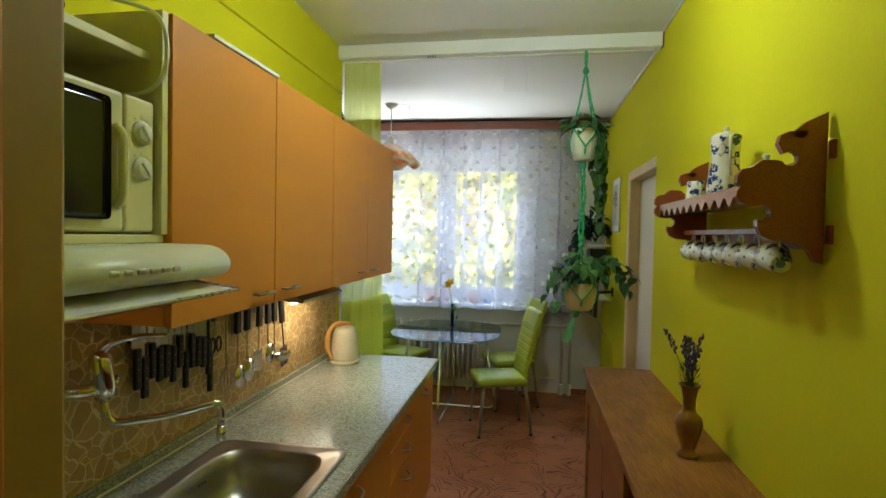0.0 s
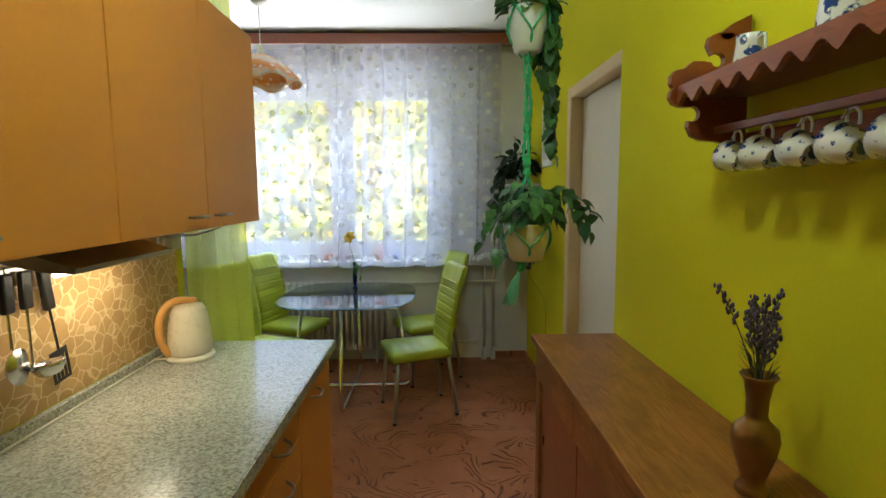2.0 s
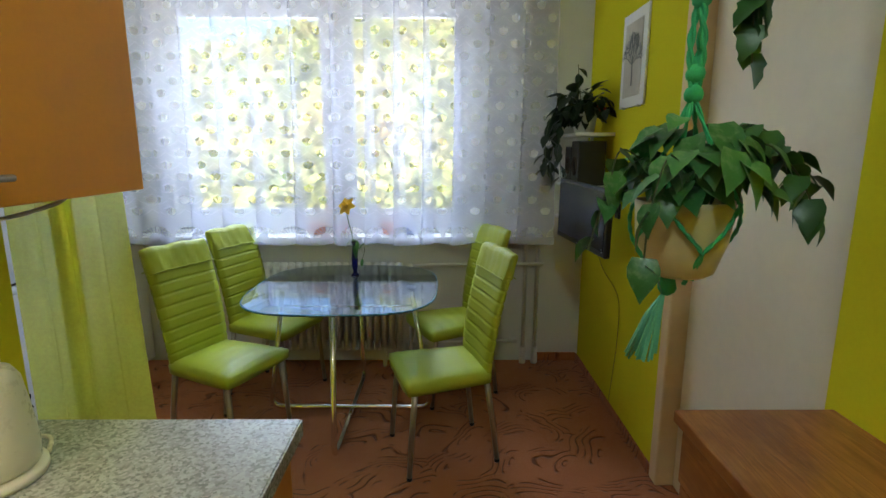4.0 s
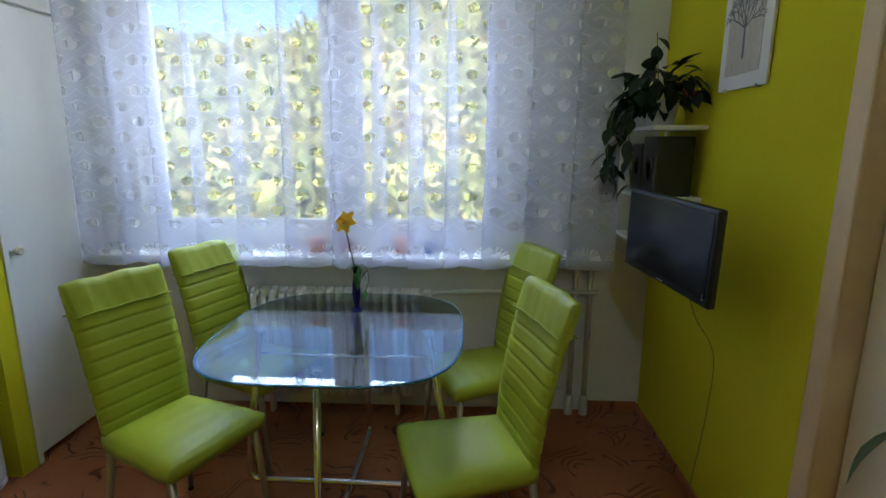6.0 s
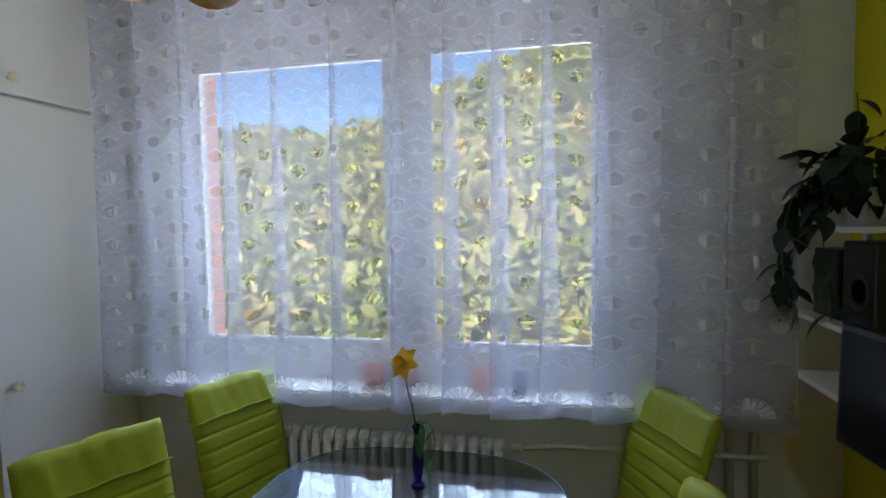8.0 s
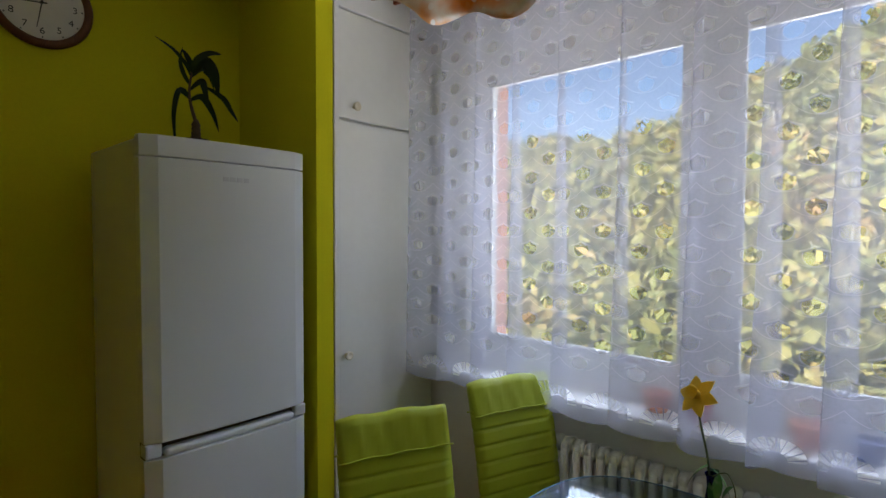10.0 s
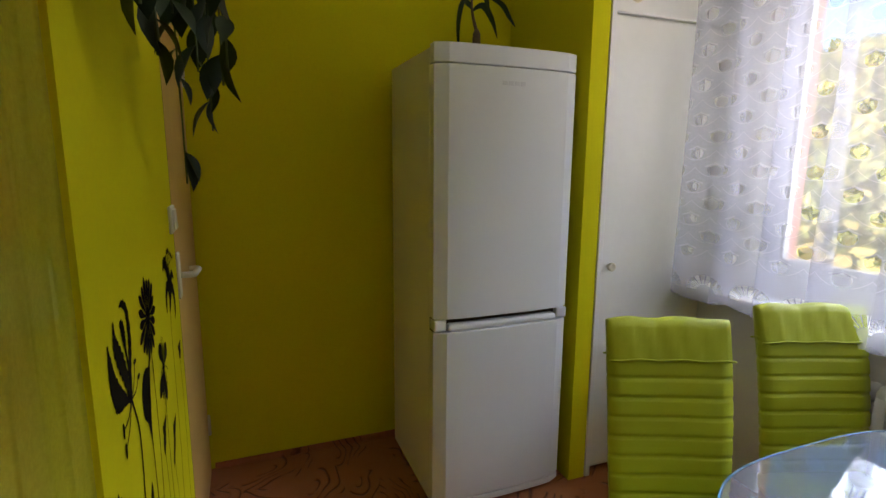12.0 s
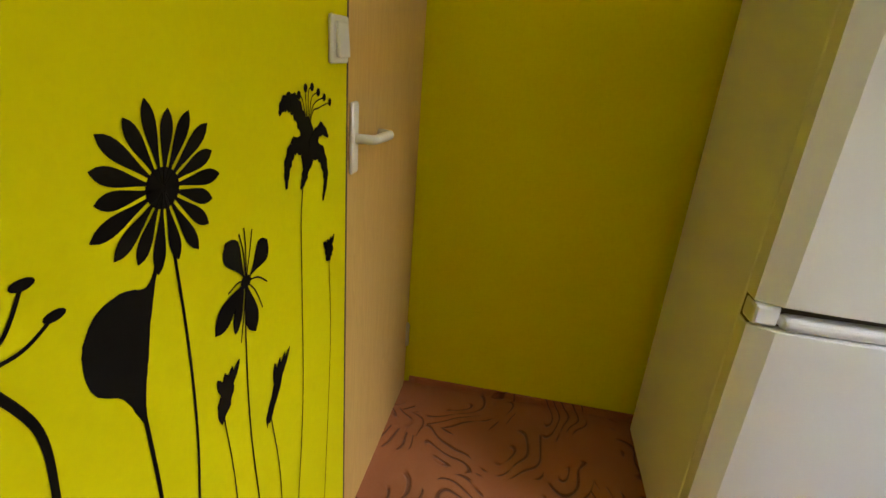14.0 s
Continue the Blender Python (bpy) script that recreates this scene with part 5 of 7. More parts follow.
def utensil(y, kind, grip, shaft, sway=0.0):
    names = {"spoon": ("spoon", "steel serving spoon with a black handle on a hook"), "turner": ("turner", "slotted steel turner with a black handle on a hook"),
             "ladle": ("ladle", "steel soup ladle with a black handle on a hook"), "black_turner": ("spatula", "black slotted plastic spatula hanging on a hook"),
             "whisk": ("whisk", "wire beater with a long steel stem on a hook"), "skimmer": ("skimmer", "round steel skimmer with a black handle on a hook")}
    nm, lb = names[kind]
    ob = thing(nm, lb, "utensil", "utensils on the hook rail", (XL + 0.022, y, 1.29), 0)
    ob.matrix_world = pose(XL + 0.022, y, 1.29, sway, 0, 0)
    part("hook", tube(bent([(-0.012, 0, 0.008), (0.004, 0, 0.012), (0.004, 0, -0.006)], 0.004), 0.002, 6), M_blade, ob)
    if kind != "whisk":
        part("handle", box(-0.006, 0.012, -0.017, 0.017, -grip, 0.0, 0.006), M_black, ob, "black plastic handle")
    mt = M_black if kind == "black_turner" else M_blade
    part("stem", tube([(0.002, 0, -grip + 0.005 if kind != "whisk" else 0.0), (0.004, 0, -grip - shaft)], 0.0035, 8), mt, ob)
    z = -grip - shaft
    if kind in ("spoon", "skimmer"):
        own = plate(rounded(0.035, 0.046, 2.2, 28), 0, 0.003)
        for v in own.verts:
            v.co.z += 6 * (v.co.x ** 2 + v.co.y ** 2)
        part("bowl", moved(own, pose(0.004, 0, z - 0.043, 90, 0, 90)), M_blade, ob, "", True)
    elif kind in ("turner", "black_turner"):
        own = bmesh.new()
        for k in range(5):
            box(0.0, 0.003, -0.034 + 0.0145 * k, -0.024 + 0.0145 * k, z - 0.085, z - 0.015, 0.001, 1, own)
        box(0.0, 0.003, -0.034, 0.034, z - 0.018, z + 0.002, 0.001, 1, own)
        box(0.0, 0.003, -0.034, 0.034, z - 0.092, z - 0.083, 0.001, 1, own)
        part("blade", own, mt, ob)
    elif kind == "ladle":
        own = lathe([(0.001, -0.04), (0.025, -0.034), (0.040, -0.012), (0.042, 0.0), (0.040, 0.0), (0.036, -0.012), (0.02, -0.031), (0.001, -0.036)], 24)
        part("bowl", moved(own, pose(0.04, 0, z + 0.01, 0, -10, 0)), M_blade, ob, "", True)
    else:
        for k in range(5):
            a = math.pi * k / 5
            loopp = [(0.004 + 0.022 * math.cos(a) * math.sin(t), 0.022 * math.sin(a) * math.sin(t), z - 0.05 + 0.05 * math.cos(t)) for t in (j * math.tau / 16 for j in range(16))]
            part("wire", tube(loopp, 0.0013, 5, None, True), M_blade, ob)


utensil(1.80, "whisk", 0.02, 0.20)
utensil(1.88, "skimmer", 0.10, 0.13)
utensil(1.95, "spoon", 0.10, 0.12)
utensil(2.05, "turner", 0.10, 0.10, -3)
utensil(2.12, "spoon", 0.10, 0.09)
utensil(2.18, "ladle", 0.10, 0.15)
utensil(2.24, "black_turner", 0.12, 0.12, 8)

# ---- right wall: carved shelf with porcelain ----
n = Nodes("white porcelain with blue flowers")
cl2 = n.ramp(n.noise(38, 1.0, 0.4), [(0.535, (0, 0, 0)), (0.58, (1, 1, 1))])
fl = n.ramp(n.noise(110, 3, 0.6), [(0.40, (0, 0, 0)), (0.46, (1, 1, 1))])
n.set(Base_Color=n.mix(n.math("MULTIPLY", cl2, fl), (0.74, 0.74, 0.66), (0.02, 0.05, 0.20)), Roughness=0.12, Coat_Weight=0.5)
M_china = n.mat
M_porcelain = surface("white porcelain", (0.74, 0.74, 0.66), 0.12, grain=30, spread=0.02, relief=0, coat=0.5)
sh2 = thing("wall_shelf", "carved reddish wooden wall shelf with a scalloped edge", "shelf")
def bite(cx, cz, r, a0, a1, steps=8):
    """An arc of a round cut-out, in turned degrees."""
    return [(cx + r * math.cos(radians(a0 + (a1 - a0) * k / steps)), cz + r * math.sin(radians(a0 + (a1 - a0) * k / steps))) for k in range(steps + 1)]


# lobes and keyhole bites up the front of the side boards
prof = [(0, 1.553), (0.016, 1.556), (0.030, 1.582), (0.050, 1.597), (0.072, 1.603), (0.110, 1.606), (0.136, 1.618), (0.147, 1.640)] \
    + bite(0.137, 1.672, 0.019, -60, -300, 10) \
    + [(0.168, 1.690), (0.186, 1.697), (0.196, 1.712), (0.193, 1.728), (0.186, 1.736), (0.195, 1.746), (0.194, 1.764), (0.184, 1.778), (0.160, 1.783), (0.140, 1.800), (0.112, 1.800)] \
    + bite(0.079, 1.803, 0.018, -20, -320, 10) \
    + [(0.098, 1.823), (0.106, 1.840), (0.100, 1.860), (0.082, 1.868)] + bite(0.058, 1.868, 0.017, 180, 350, 8) + [(0.046, 1.890), (0.0, 1.912)]
for y in (1.345, 2.165):
    own = plate(prof, 0, 0.02)
    for v in own.verts:
        v.co = Vector((XR - 0.012 - v.co.x, y + v.co.z, v.co.y))
    part("side_board", own, M_red_wood, sh2)
part("shelf_board", box(XR - 0.175, XR - 0.003, 1.366, 2.164, 1.712, 1.728, 0.002), M_red_wood, sh2)
NS = 11
ol = []
for k in range(NS * 8 + 1):
    y = 1.366 + (2.164 - 1.366) * k / (NS * 8)
    ol.append((y, 1.692 + 0.026 * abs(math.sin(math.pi * k / 8)) ** 1.6))
own = plate(ol + [(2.164, 1.74), (1.366, 1.74)], 0, 0.012)
for v in own.verts:
    v.co = Vector((XR - 0.19 + v.co.z, v.co.x, v.co.y))
part("scalloped_edge", own, M_red_wood, sh2)
part("back_rail", box(XR - 0.016, XR - 0.003, 1.366, 2.164, 1.765, 1.815, 0.003), M_red_wood, sh2)
part("cup_rail", box(XR - 0.095, XR - 0.072, 1.366, 2.164, 1.622, 1.640, 0.002), M_red_wood, sh2)
part("lower_rail", box(XR - 0.014, XR - 0.003, 1.366, 2.164, 1.585, 1.625, 0.002), M_red_wood, sh2)
for z in (1.60, 1.80):
    part("wall_block", box(XR - 0.011, XR - 0.001, 1.325, 1.344, z, z + 0.045, 0.002), M_red_wood, sh2)
CY = [1.43 + 0.110 * k for k in range(7)]
for y in CY:
    part("cup_hook", tube(bent([(XR - 0.083, y, 1.623), (XR - 0.083, y, 1.612), (XR - 0.083, y + 0.012, 1.606)], 0.006), 0.0022, 6), M_steel, sh2)


def build_cup():
    ob = thing("cup", "white porcelain cup with blue flowers hanging by its handle", "cup", "cups on the wall shelf")
    bodyp = [(0.019, 0.002), (0.020, 0.0), (0.023, 0.0), (0.0235, 0.005), (0.0255, 0.009), (0.031, 0.020), (0.035, 0.038), (0.0375, 0.055), (0.042, 0.072), (0.0405, 0.072), (0.036, 0.055), (0.033, 0.038), (0.028, 0.020), (0.018, 0.011), (0.001, 0.010)]
    part("bowl", lathe(bodyp, 28), M_china, ob, "", True)
    part("handle", tube(spline([(0, -0.040, 0.058), (0, -0.058, 0.062), (0, -0.068, 0.046), (0, -0.060, 0.030), (0, -0.040, 0.024)], 5), 0.0035, 8), M_porcelain, ob, "", True)
    part("stamp", lathe([(0.011, 0.0012), (0.011, 0.0022)], 20), M_blue_stamp, ob, "small blue maker's mark")
    return ob


M_blue_stamp = surface("blue glaze stamp", (0.10, 0.16, 0.30), 0.2)
cup = build_cup()
CM = [pose(XR - 0.083, y - 0.040, 1.548, -90 + 14, 0, -8 + 3 * ((k * 7) % 4)) @ Matrix.Scale(0.97, 4) for k, y in enumerate(CY)]
cup.matrix_world = CM[0]
for m in CM[1:]:
    copy_thing(cup, m)
cpot = thing("coffee_pot", "tall white porcelain coffee pot with blue flowers on the shelf", "coffee pot", at=(0.605, 1.75, 1.7285))
part("body", lathe([(0.048, 0), (0.051, 0.004), (0.052, 0.045), (0.047, 0.085), (0.040, 0.12), (0.040, 0.15), (0.045, 0.198), (0.045, 0.204), (0.02, 0.206), (0.001, 0.206)], 32), M_china, cpot, "", True)
part("lid", lathe([(0.040, 0.205), (0.036, 0.211), (0.01, 0.216), (0.006, 0.222), (0.010, 0.230), (0.006, 0.235), (0.001, 0.2355)], 24), M_porcelain, cpot, "", True)
part("handle", tube(spline([(0, -0.040, 0.19), (-0.01, -0.066, 0.192), (-0.012, -0.074, 0.16), (-0.01, -0.070, 0.11), (-0.005, -0.062, 0.085), (0, -0.05, 0.08)], 5), 0.005, 8), M_porcelain, cpot, "", True)
part("spout", tube(spline([(0, 0.044, 0.09), (0, 0.068, 0.12), (0, 0.075, 0.17), (0, 0.088, 0.20)], 5), 0.012, 10, None, False, 0.007), M_porcelain, cpot, "", True)
crm = thing("creamer", "small white porcelain cream jug with blue flowers", "jug", at=(0.60, 2.02, 1.7285))
part("body", lathe([(0.030, 0), (0.033, 0.004), (0.034, 0.035), (0.029, 0.075), (0.031, 0.09), (0.029, 0.09), (0.027, 0.075), (0.03, 0.035), (0.001, 0.006)], 26), M_china, crm, "", True)
part("handle", tube(spline([(0, -0.028, 0.078), (0, -0.047, 0.08), (0, -0.052, 0.055), (0, -0.045, 0.03), (0, -0.032, 0.028)], 5), 0.0035, 8), M_porcelain, crm, "", True)
sgb = thing("sugar_bowl", "white porcelain sugar bowl with a knobbed lid", "sugar bowl", at=(0.605, 1.46, 1.7285))
part("body", lathe([(0.036, 0), (0.042, 0.006), (0.047, 0.035), (0.042, 0.06), (0.040, 0.064)], 28), M_china, sgb, "", True)
part("lid", lathe([(0.044, 0.064), (0.042, 0.070), (0.02, 0.080), (0.007, 0.084), (0.006, 0.092), (0.011, 0.098), (0.006, 0.103), (0.001, 0.104)], 26), M_porcelain, sgb, "", True)

# brass vase with lavender
M_brass = surface("aged brass", (0.30, 0.17, 0.06), 0.32, 0.9, grain=30, spread=0.25, patch=9)
bv = thing("brass_vase", "aged brass vase holding dried lavender on the sideboard", "vase", at=(0.553, 1.852, 0.8605))
part("body", lathe([(0.030, 0), (0.034, 0.004), (0.030, 0.014), (0.022, 0.024), (0.026, 0.04), (0.040, 0.085), (0.045, 0.115), (0.041, 0.138), (0.024, 0.155), (0.020, 0.165), (0.021, 0.20), (0.027, 0.235), (0.036, 0.248), (0.034, 0.250), (0.022, 0.235), (0.015, 0.17), (0.001, 0.16)], 36), M_brass, bv, "", True)
lav = thing("lavender", "bunch of dried purple lavender in the brass vase", "flowers", at=(0.553, 1.852, 1.09))
M_lav = surface("dried lavender", (0.12, 0.085, 0.13), 0.85, grain=120, spread=0.3)
M_lavleaf = surface("grey green lavender leaf", (0.09, 0.11, 0.055), 0.8, grain=90, spread=0.25)
rnd = random.Random(4)
for k in range(11):
    a = rnd.uniform(0, math.tau)
    lean = rnd.uniform(0.02, 0.105)
    ht = rnd.uniform(0.13, 0.24)
    p0 = Vector((0.008 * math.cos(a), 0.008 * math.sin(a), 0))
    p2 = Vector((lean * math.cos(a), lean * math.sin(a) * 1.1, ht))
    pts = arc(p0, (p0 + p2) / 2 - Vector((math.cos(a), math.sin(a), 0)) * 0.015, p2, 8)
    st = part("stem", tube(pts, 0.0013, 5), M_lavleaf, lav)
    head = bmesh.new()
    d = (pts[-1] - pts[-3]).normalized()
    for j in range(26):
        q = pts[-1] - d * (j * 0.0028) * (1 + 0.15 * (j % 3))
        off = Vector((rnd.uniform(-1, 1), rnd.uniform(-1, 1), rnd.uniform(-0.4, 0.8))) * 0.0075
        own = bmesh.new()
        bmesh.ops.create_icosphere(own, subdivisions=1, radius=rnd.uniform(0.0028, 0.005))
        bmesh.ops.transform(own, matrix=Matrix.Translation(q + off) @ Matrix.Diagonal((0.8, 0.8, 1.5, 1)), verts=own.verts)
        join(head, own)
    part("flower_head", head, M_lav, st, "", True)
lf = bmesh.new()
for k in range(60):
    a, z = rnd.uniform(0, math.tau), rnd.uniform(0.0, 0.075)
    p = Vector((0.015 * math.cos(a), 0.015 * math.sin(a), z))
    q = p + Vector((math.cos(a) * 0.028, math.sin(a) * 0.028, rnd.uniform(0.01, 0.045)))
    s = Vector((-math.sin(a), math.cos(a), 0)) * 0.0022
    lf.faces.new([lf.verts.new(v) for v in (p, (p + q) / 2 + s, q, (p + q) / 2 - s)])
part("foliage", lf, M_lavleaf, lav)

# ---- plants ----
def leaf_mesh(name, length, widths, fold=0.25, droop=0.25, material=None, lobes=None):
    """A leaf along +x with a folded midrib and a drooping tip."""
    bm = bmesh.new()
    nrow = len(widths)
    mid, lft, rgt = [], [], []
    for i, w in enumerate(widths):
        s = i / (nrow - 1)
        x = length * s
        back = 0.0 if lobes is None else lobes[i] * length
        z = -droop * length * s * s
        mid.append(bm.verts.new((x, 0, z)))
        if w > 0:
            lft.append(bm.verts.new((x + back, w * length, z + fold * w * length)))
            rgt.append(bm.verts.new((x + back, -w * length, z + fold * w * length)))
        else:
            lft.append(None)
            rgt.append(None)
    for i in range(nrow - 1):
        for side in (lft, rgt):
            vs = [mid[i], mid[i + 1]] + [v for v in (side[i + 1], side[i]) if v is not None]
            if len(vs) >= 3:
                bm.faces.new(vs)
    me = bpy.data.meshes.new(name)
    bmesh.ops.recalc_face_normals(bm, faces=bm.faces)
    bm.to_mesh(me)
    bm.free()
    for p in me.polygons:
        p.use_smooth = True
    me.materials.append(material)
    return me


def leaf_material(name, dark, light, vein=0.0, rough=0.35):
    n = Nodes(name)
    rndv = n.tree.nodes.new("ShaderNodeObjectInfo").outputs["Random"]
    mixv = n.math("ADD", n.math("MULTIPLY", rndv, 0.7), n.math("MULTIPLY", n.noise(70, 4, 0.6), 0.3))
    col = n.ramp(mixv, [(0.1, dark), (0.9, light)])
    if vein:
        yy = n.node("ShaderNodeSeparateXYZ", 1, Vector=n.coord())
        pale = n.ramp(n.noise(45, 3, 0.6), [(0.5, (0, 0, 0)), (0.65, (1, 1, 1))])
        col = n.mix(n.math("MULTIPLY", pale, vein), col, (0.36, 0.46, 0.25))
    n.set(Base_Color=col, Roughness=rough, Specular_IOR_Level=0.3)
    n.bump(n.noise(160, 3, 0.6), 0.12, 0.002)
    return n.mat


M_leaf_ivy = leaf_material("ivy leaf", (0.022, 0.075, 0.020), (0.08, 0.20, 0.05))
M_leaf_var = leaf_material("variegated leaf", (0.026, 0.11, 0.026), (0.085, 0.24, 0.06), 0.22)
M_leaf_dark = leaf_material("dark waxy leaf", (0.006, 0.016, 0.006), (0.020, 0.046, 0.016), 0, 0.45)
M_stem = surface("green stem", (0.06, 0.09, 0.03), 0.6, grain=60, spread=0.2)
M_cord = surface("green macrame cord", (0.06, 0.42, 0.16), 0.8, grain=300, spread=0.25, relief=0.3)
IVY = leaf_mesh("ivy_leaf", 0.062, (0.0, 0.34, 0.44, 0.30, 0.27, 0.15, 0.0), 0.2, 0.3, M_leaf_ivy, (0, -0.14, 0.02, -0.02, 0.03, 0, 0))
HEART = leaf_mesh("heart_leaf", 0.076, (0.0, 0.27, 0.36, 0.34, 0.24, 0.11, 0.0), 0.25, 0.35, M_leaf_var, (0, -0.14, -0.04, 0, 0, 0, 0))
DARKHEART = leaf_mesh("dark_heart_leaf", 0.074, (0.0, 0.27, 0.36, 0.34, 0.24, 0.11, 0.0), 0.25, 0.3, M_leaf_ivy, (0, -0.14, -0.04, 0, 0, 0, 0))
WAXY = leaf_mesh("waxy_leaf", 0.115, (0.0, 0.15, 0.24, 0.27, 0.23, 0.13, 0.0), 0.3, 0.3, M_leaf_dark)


def put_leaf(mesh, parent, at, heading, tilt, roll=0.0, size=1.0):
    ob = new("leaf", mesh)
    ob.parent = parent
    inv = parent.matrix_world.inverted()
    ob.matrix_basis = inv @ (Matrix.Translation(at) @ Euler((radians(roll), radians(tilt), radians(heading))).to_matrix().to_4x4() @ Matrix.Diagonal((size, size, size, 1)))
    return ob


def vine(parent, path, mesh, count, rnd, size=(0.8, 1.1), thick=0.0018, spread=70, down=(20, 75)):
    pts = spline(path, 8)
    inv = parent.matrix_world.inverted()
    part("vine_stem", tube([inv @ p for p in pts], thick, 5), M_stem, parent)
    for k in range(count):
        i = int((k + rnd.random()) / count * (len(pts) - 1))
        p = pts[i]
        put_leaf(mesh, parent, p, rnd.uniform(0, 360), rnd.uniform(*down), rnd.uniform(-25, 25), rnd.uniform(*size))


rnd = random.Random(31)
HX, HY = 0.293, 3.02
M_pot_white = surface("white pot glaze", (0.68, 0.70, 0.62), 0.35, grain=20, spread=0.05)
M_pot_cream = surface("cream pot glaze", (0.66, 0.60, 0.32), 0.4, grain=20, spread=0.06)
mh = thing("macrame_hanger", "green macrame plant hanger hung from the beam", "plant hanger", at=(HX, HY, 0))


def strand(path, r=0.0045, wob=0.004, name="cord"):
    pts = spline(path, 8)
    own = bmesh.new()
    for s in (0, 1):
        tube([Vector(p) + Vector((math.cos(0.9 * i + s * math.pi), math.sin(0.9 * i + s * math.pi), 0)) * wob for i, p in enumerate(pts)], r, 6, own)
    part(name, own, M_cord, mh)


def net(zr, rp, ztop, zbot):
    """Four cords round a pot, crossing in diamonds below the rim."""
    for k in range(4):
        a = math.radians(45 + 90 * k)
        c, s = math.cos(a), math.sin(a)
        strand([(0, 0, ztop), (rp * 0.45 * c, rp * 0.45 * s, ztop * 0.5 + zr * 0.5), (rp * 1.03 * c, rp * 1.03 * s, zr)], 0.003, 0.003)
        for d in (-45, 45):
            b = math.radians(45 + 90 * k + d)
            strand([(rp * 1.05 * c, rp * 1.05 * s, zr), (rp * 1.02 * math.cos((a + b) / 2), rp * 1.02 * math.sin((a + b) / 2), zr - (zr - zbot) * 0.3), (rp * 0.9 * math.cos(b), rp * 0.9 * math.sin(b), zr - (zr - zbot) * 0.6), (rp * 0.3 * math.cos(b), rp * 0.3 * math.sin(b), zbot - 0.006)], 0.003, 0.002)


net(2.215, 0.086, 2.56, 2.03)
net(1.345, 0.102, 1.56, 1.18)
strand([(0, 0, 2.664), (0, 0, 2.62), (0, 0, 2.55)], 0.006, 0.005)
for k, (z0, z1) in enumerate(((2.025, 1.92), (1.92, 1.74), (1.74, 1.56))):
    for j in range(3):
        a = j * math.tau / 3 + k
        strand([(0.006 * math.cos(a), 0.006 * math.sin(a), z0), (0.014 * math.cos(a + 1), 0.014 * math.sin(a + 1), (z0 + z1) / 2), (0.005 * math.cos(a + 2), 0.005 * math.sin(a + 2), z1)], 0.0045, 0.004)
for z in (2.55, 2.02, 1.74, 1.60, 1.56):
    part("knot", lathe([(0.008, -0.018), (0.017, -0.01), (0.019, 0), (0.016, 0.01), (0.008, 0.018)], 12, None, pose(0, 0, z)), M_cord, mh, "", True)
part("knot", lathe([(0.008, -0.02), (0.018, -0.01), (0.02, 0), (0.012, 0.018)], 12, None, pose(-0.02, 0, 1.162, 0, 12, 0)), M_cord, mh, "", True)
ts = bmesh.new()
M_tassel = surface("mint tassel", (0.16, 0.50, 0.30), 0.8, grain=300, spread=0.2, relief=0.3)
for k in range(40):
    a, r = rnd.uniform(0, math.tau), rnd.uniform(0, 1) ** 0.5
    tube([(-0.025, 0, 1.15), (-0.045 + 0.016 * r * math.cos(a), 0.016 * r * math.sin(a), 1.10), (-0.068 + 0.034 * r * math.cos(a), 0.034 * r * math.sin(a), 1.005 + rnd.uniform(-0.008, 0.008))], 0.0028, 4, ts)
part("tassel", ts, M_tassel, mh, "pale green cord tassel")


def flower_pot(name, label, z0, z1, r, material):
    ob = thing(name, label, "plant pot", "hanging plant pots", (HX, HY, 0))
    part("pot", lathe([(r * 0.55, z0), (r * 0.72, z0 + 0.01), (r * 0.95, z0 + (z1 - z0) * 0.5), (r, z1 - 0.015), (r * 1.02, z1), (r * 0.94, z1), (r * 0.9, z1 - 0.03), (0.001, z1 - 0.03)], 32), material, ob, "", True)
    return ob


flower_pot("plant_pot", "white ribbed plant pot held in the macrame hanger", 2.04, 2.215, 0.080, M_pot_white)
flower_pot("plant_pot", "cream plant pot held in the macrame hanger", 1.188, 1.347, 0.096, M_pot_cream)
# upper ivy
iv = thing("ivy", "trailing green ivy in the upper hanging pot", "plant", at=(HX, HY, 2.19))
for k in range(56):
    a = rnd.uniform(0, 360)
    r = rnd.uniform(0.02, 0.13)
    put_leaf(IVY, iv, (HX + r * math.cos(radians(a)), HY + r * math.sin(radians(a)), 2.215 + rnd.uniform(0.0, 0.075) * (1.2 - r * 4)), a + rnd.uniform(-40, 40), rnd.uniform(-20, 50), rnd.uniform(-30, 30), rnd.uniform(0.8, 1.25))
for dx, dy, zb, c in ((0.105, 0.0, 1.62, 26), (0.085, -0.04, 1.78, 18), (0.12, 0.05, 1.85, 16), (0.07, 0.07, 1.95, 10), (0.10, -0.02, 1.70, 14)):
    vine(iv, [(HX + 0.03, HY, 2.21), (HX + dx * 0.8, HY + dy, 2.25), (HX + dx, HY + dy * 1.3, 2.10), (HX + dx * 0.9, HY + dy, (2.1 + zb) / 2), (HX + dx * 1.05, HY + dy * 0.8, zb)], IVY, int(c * 1.7), rnd, (0.75, 1.15), 0.0016, 70, (35, 80))
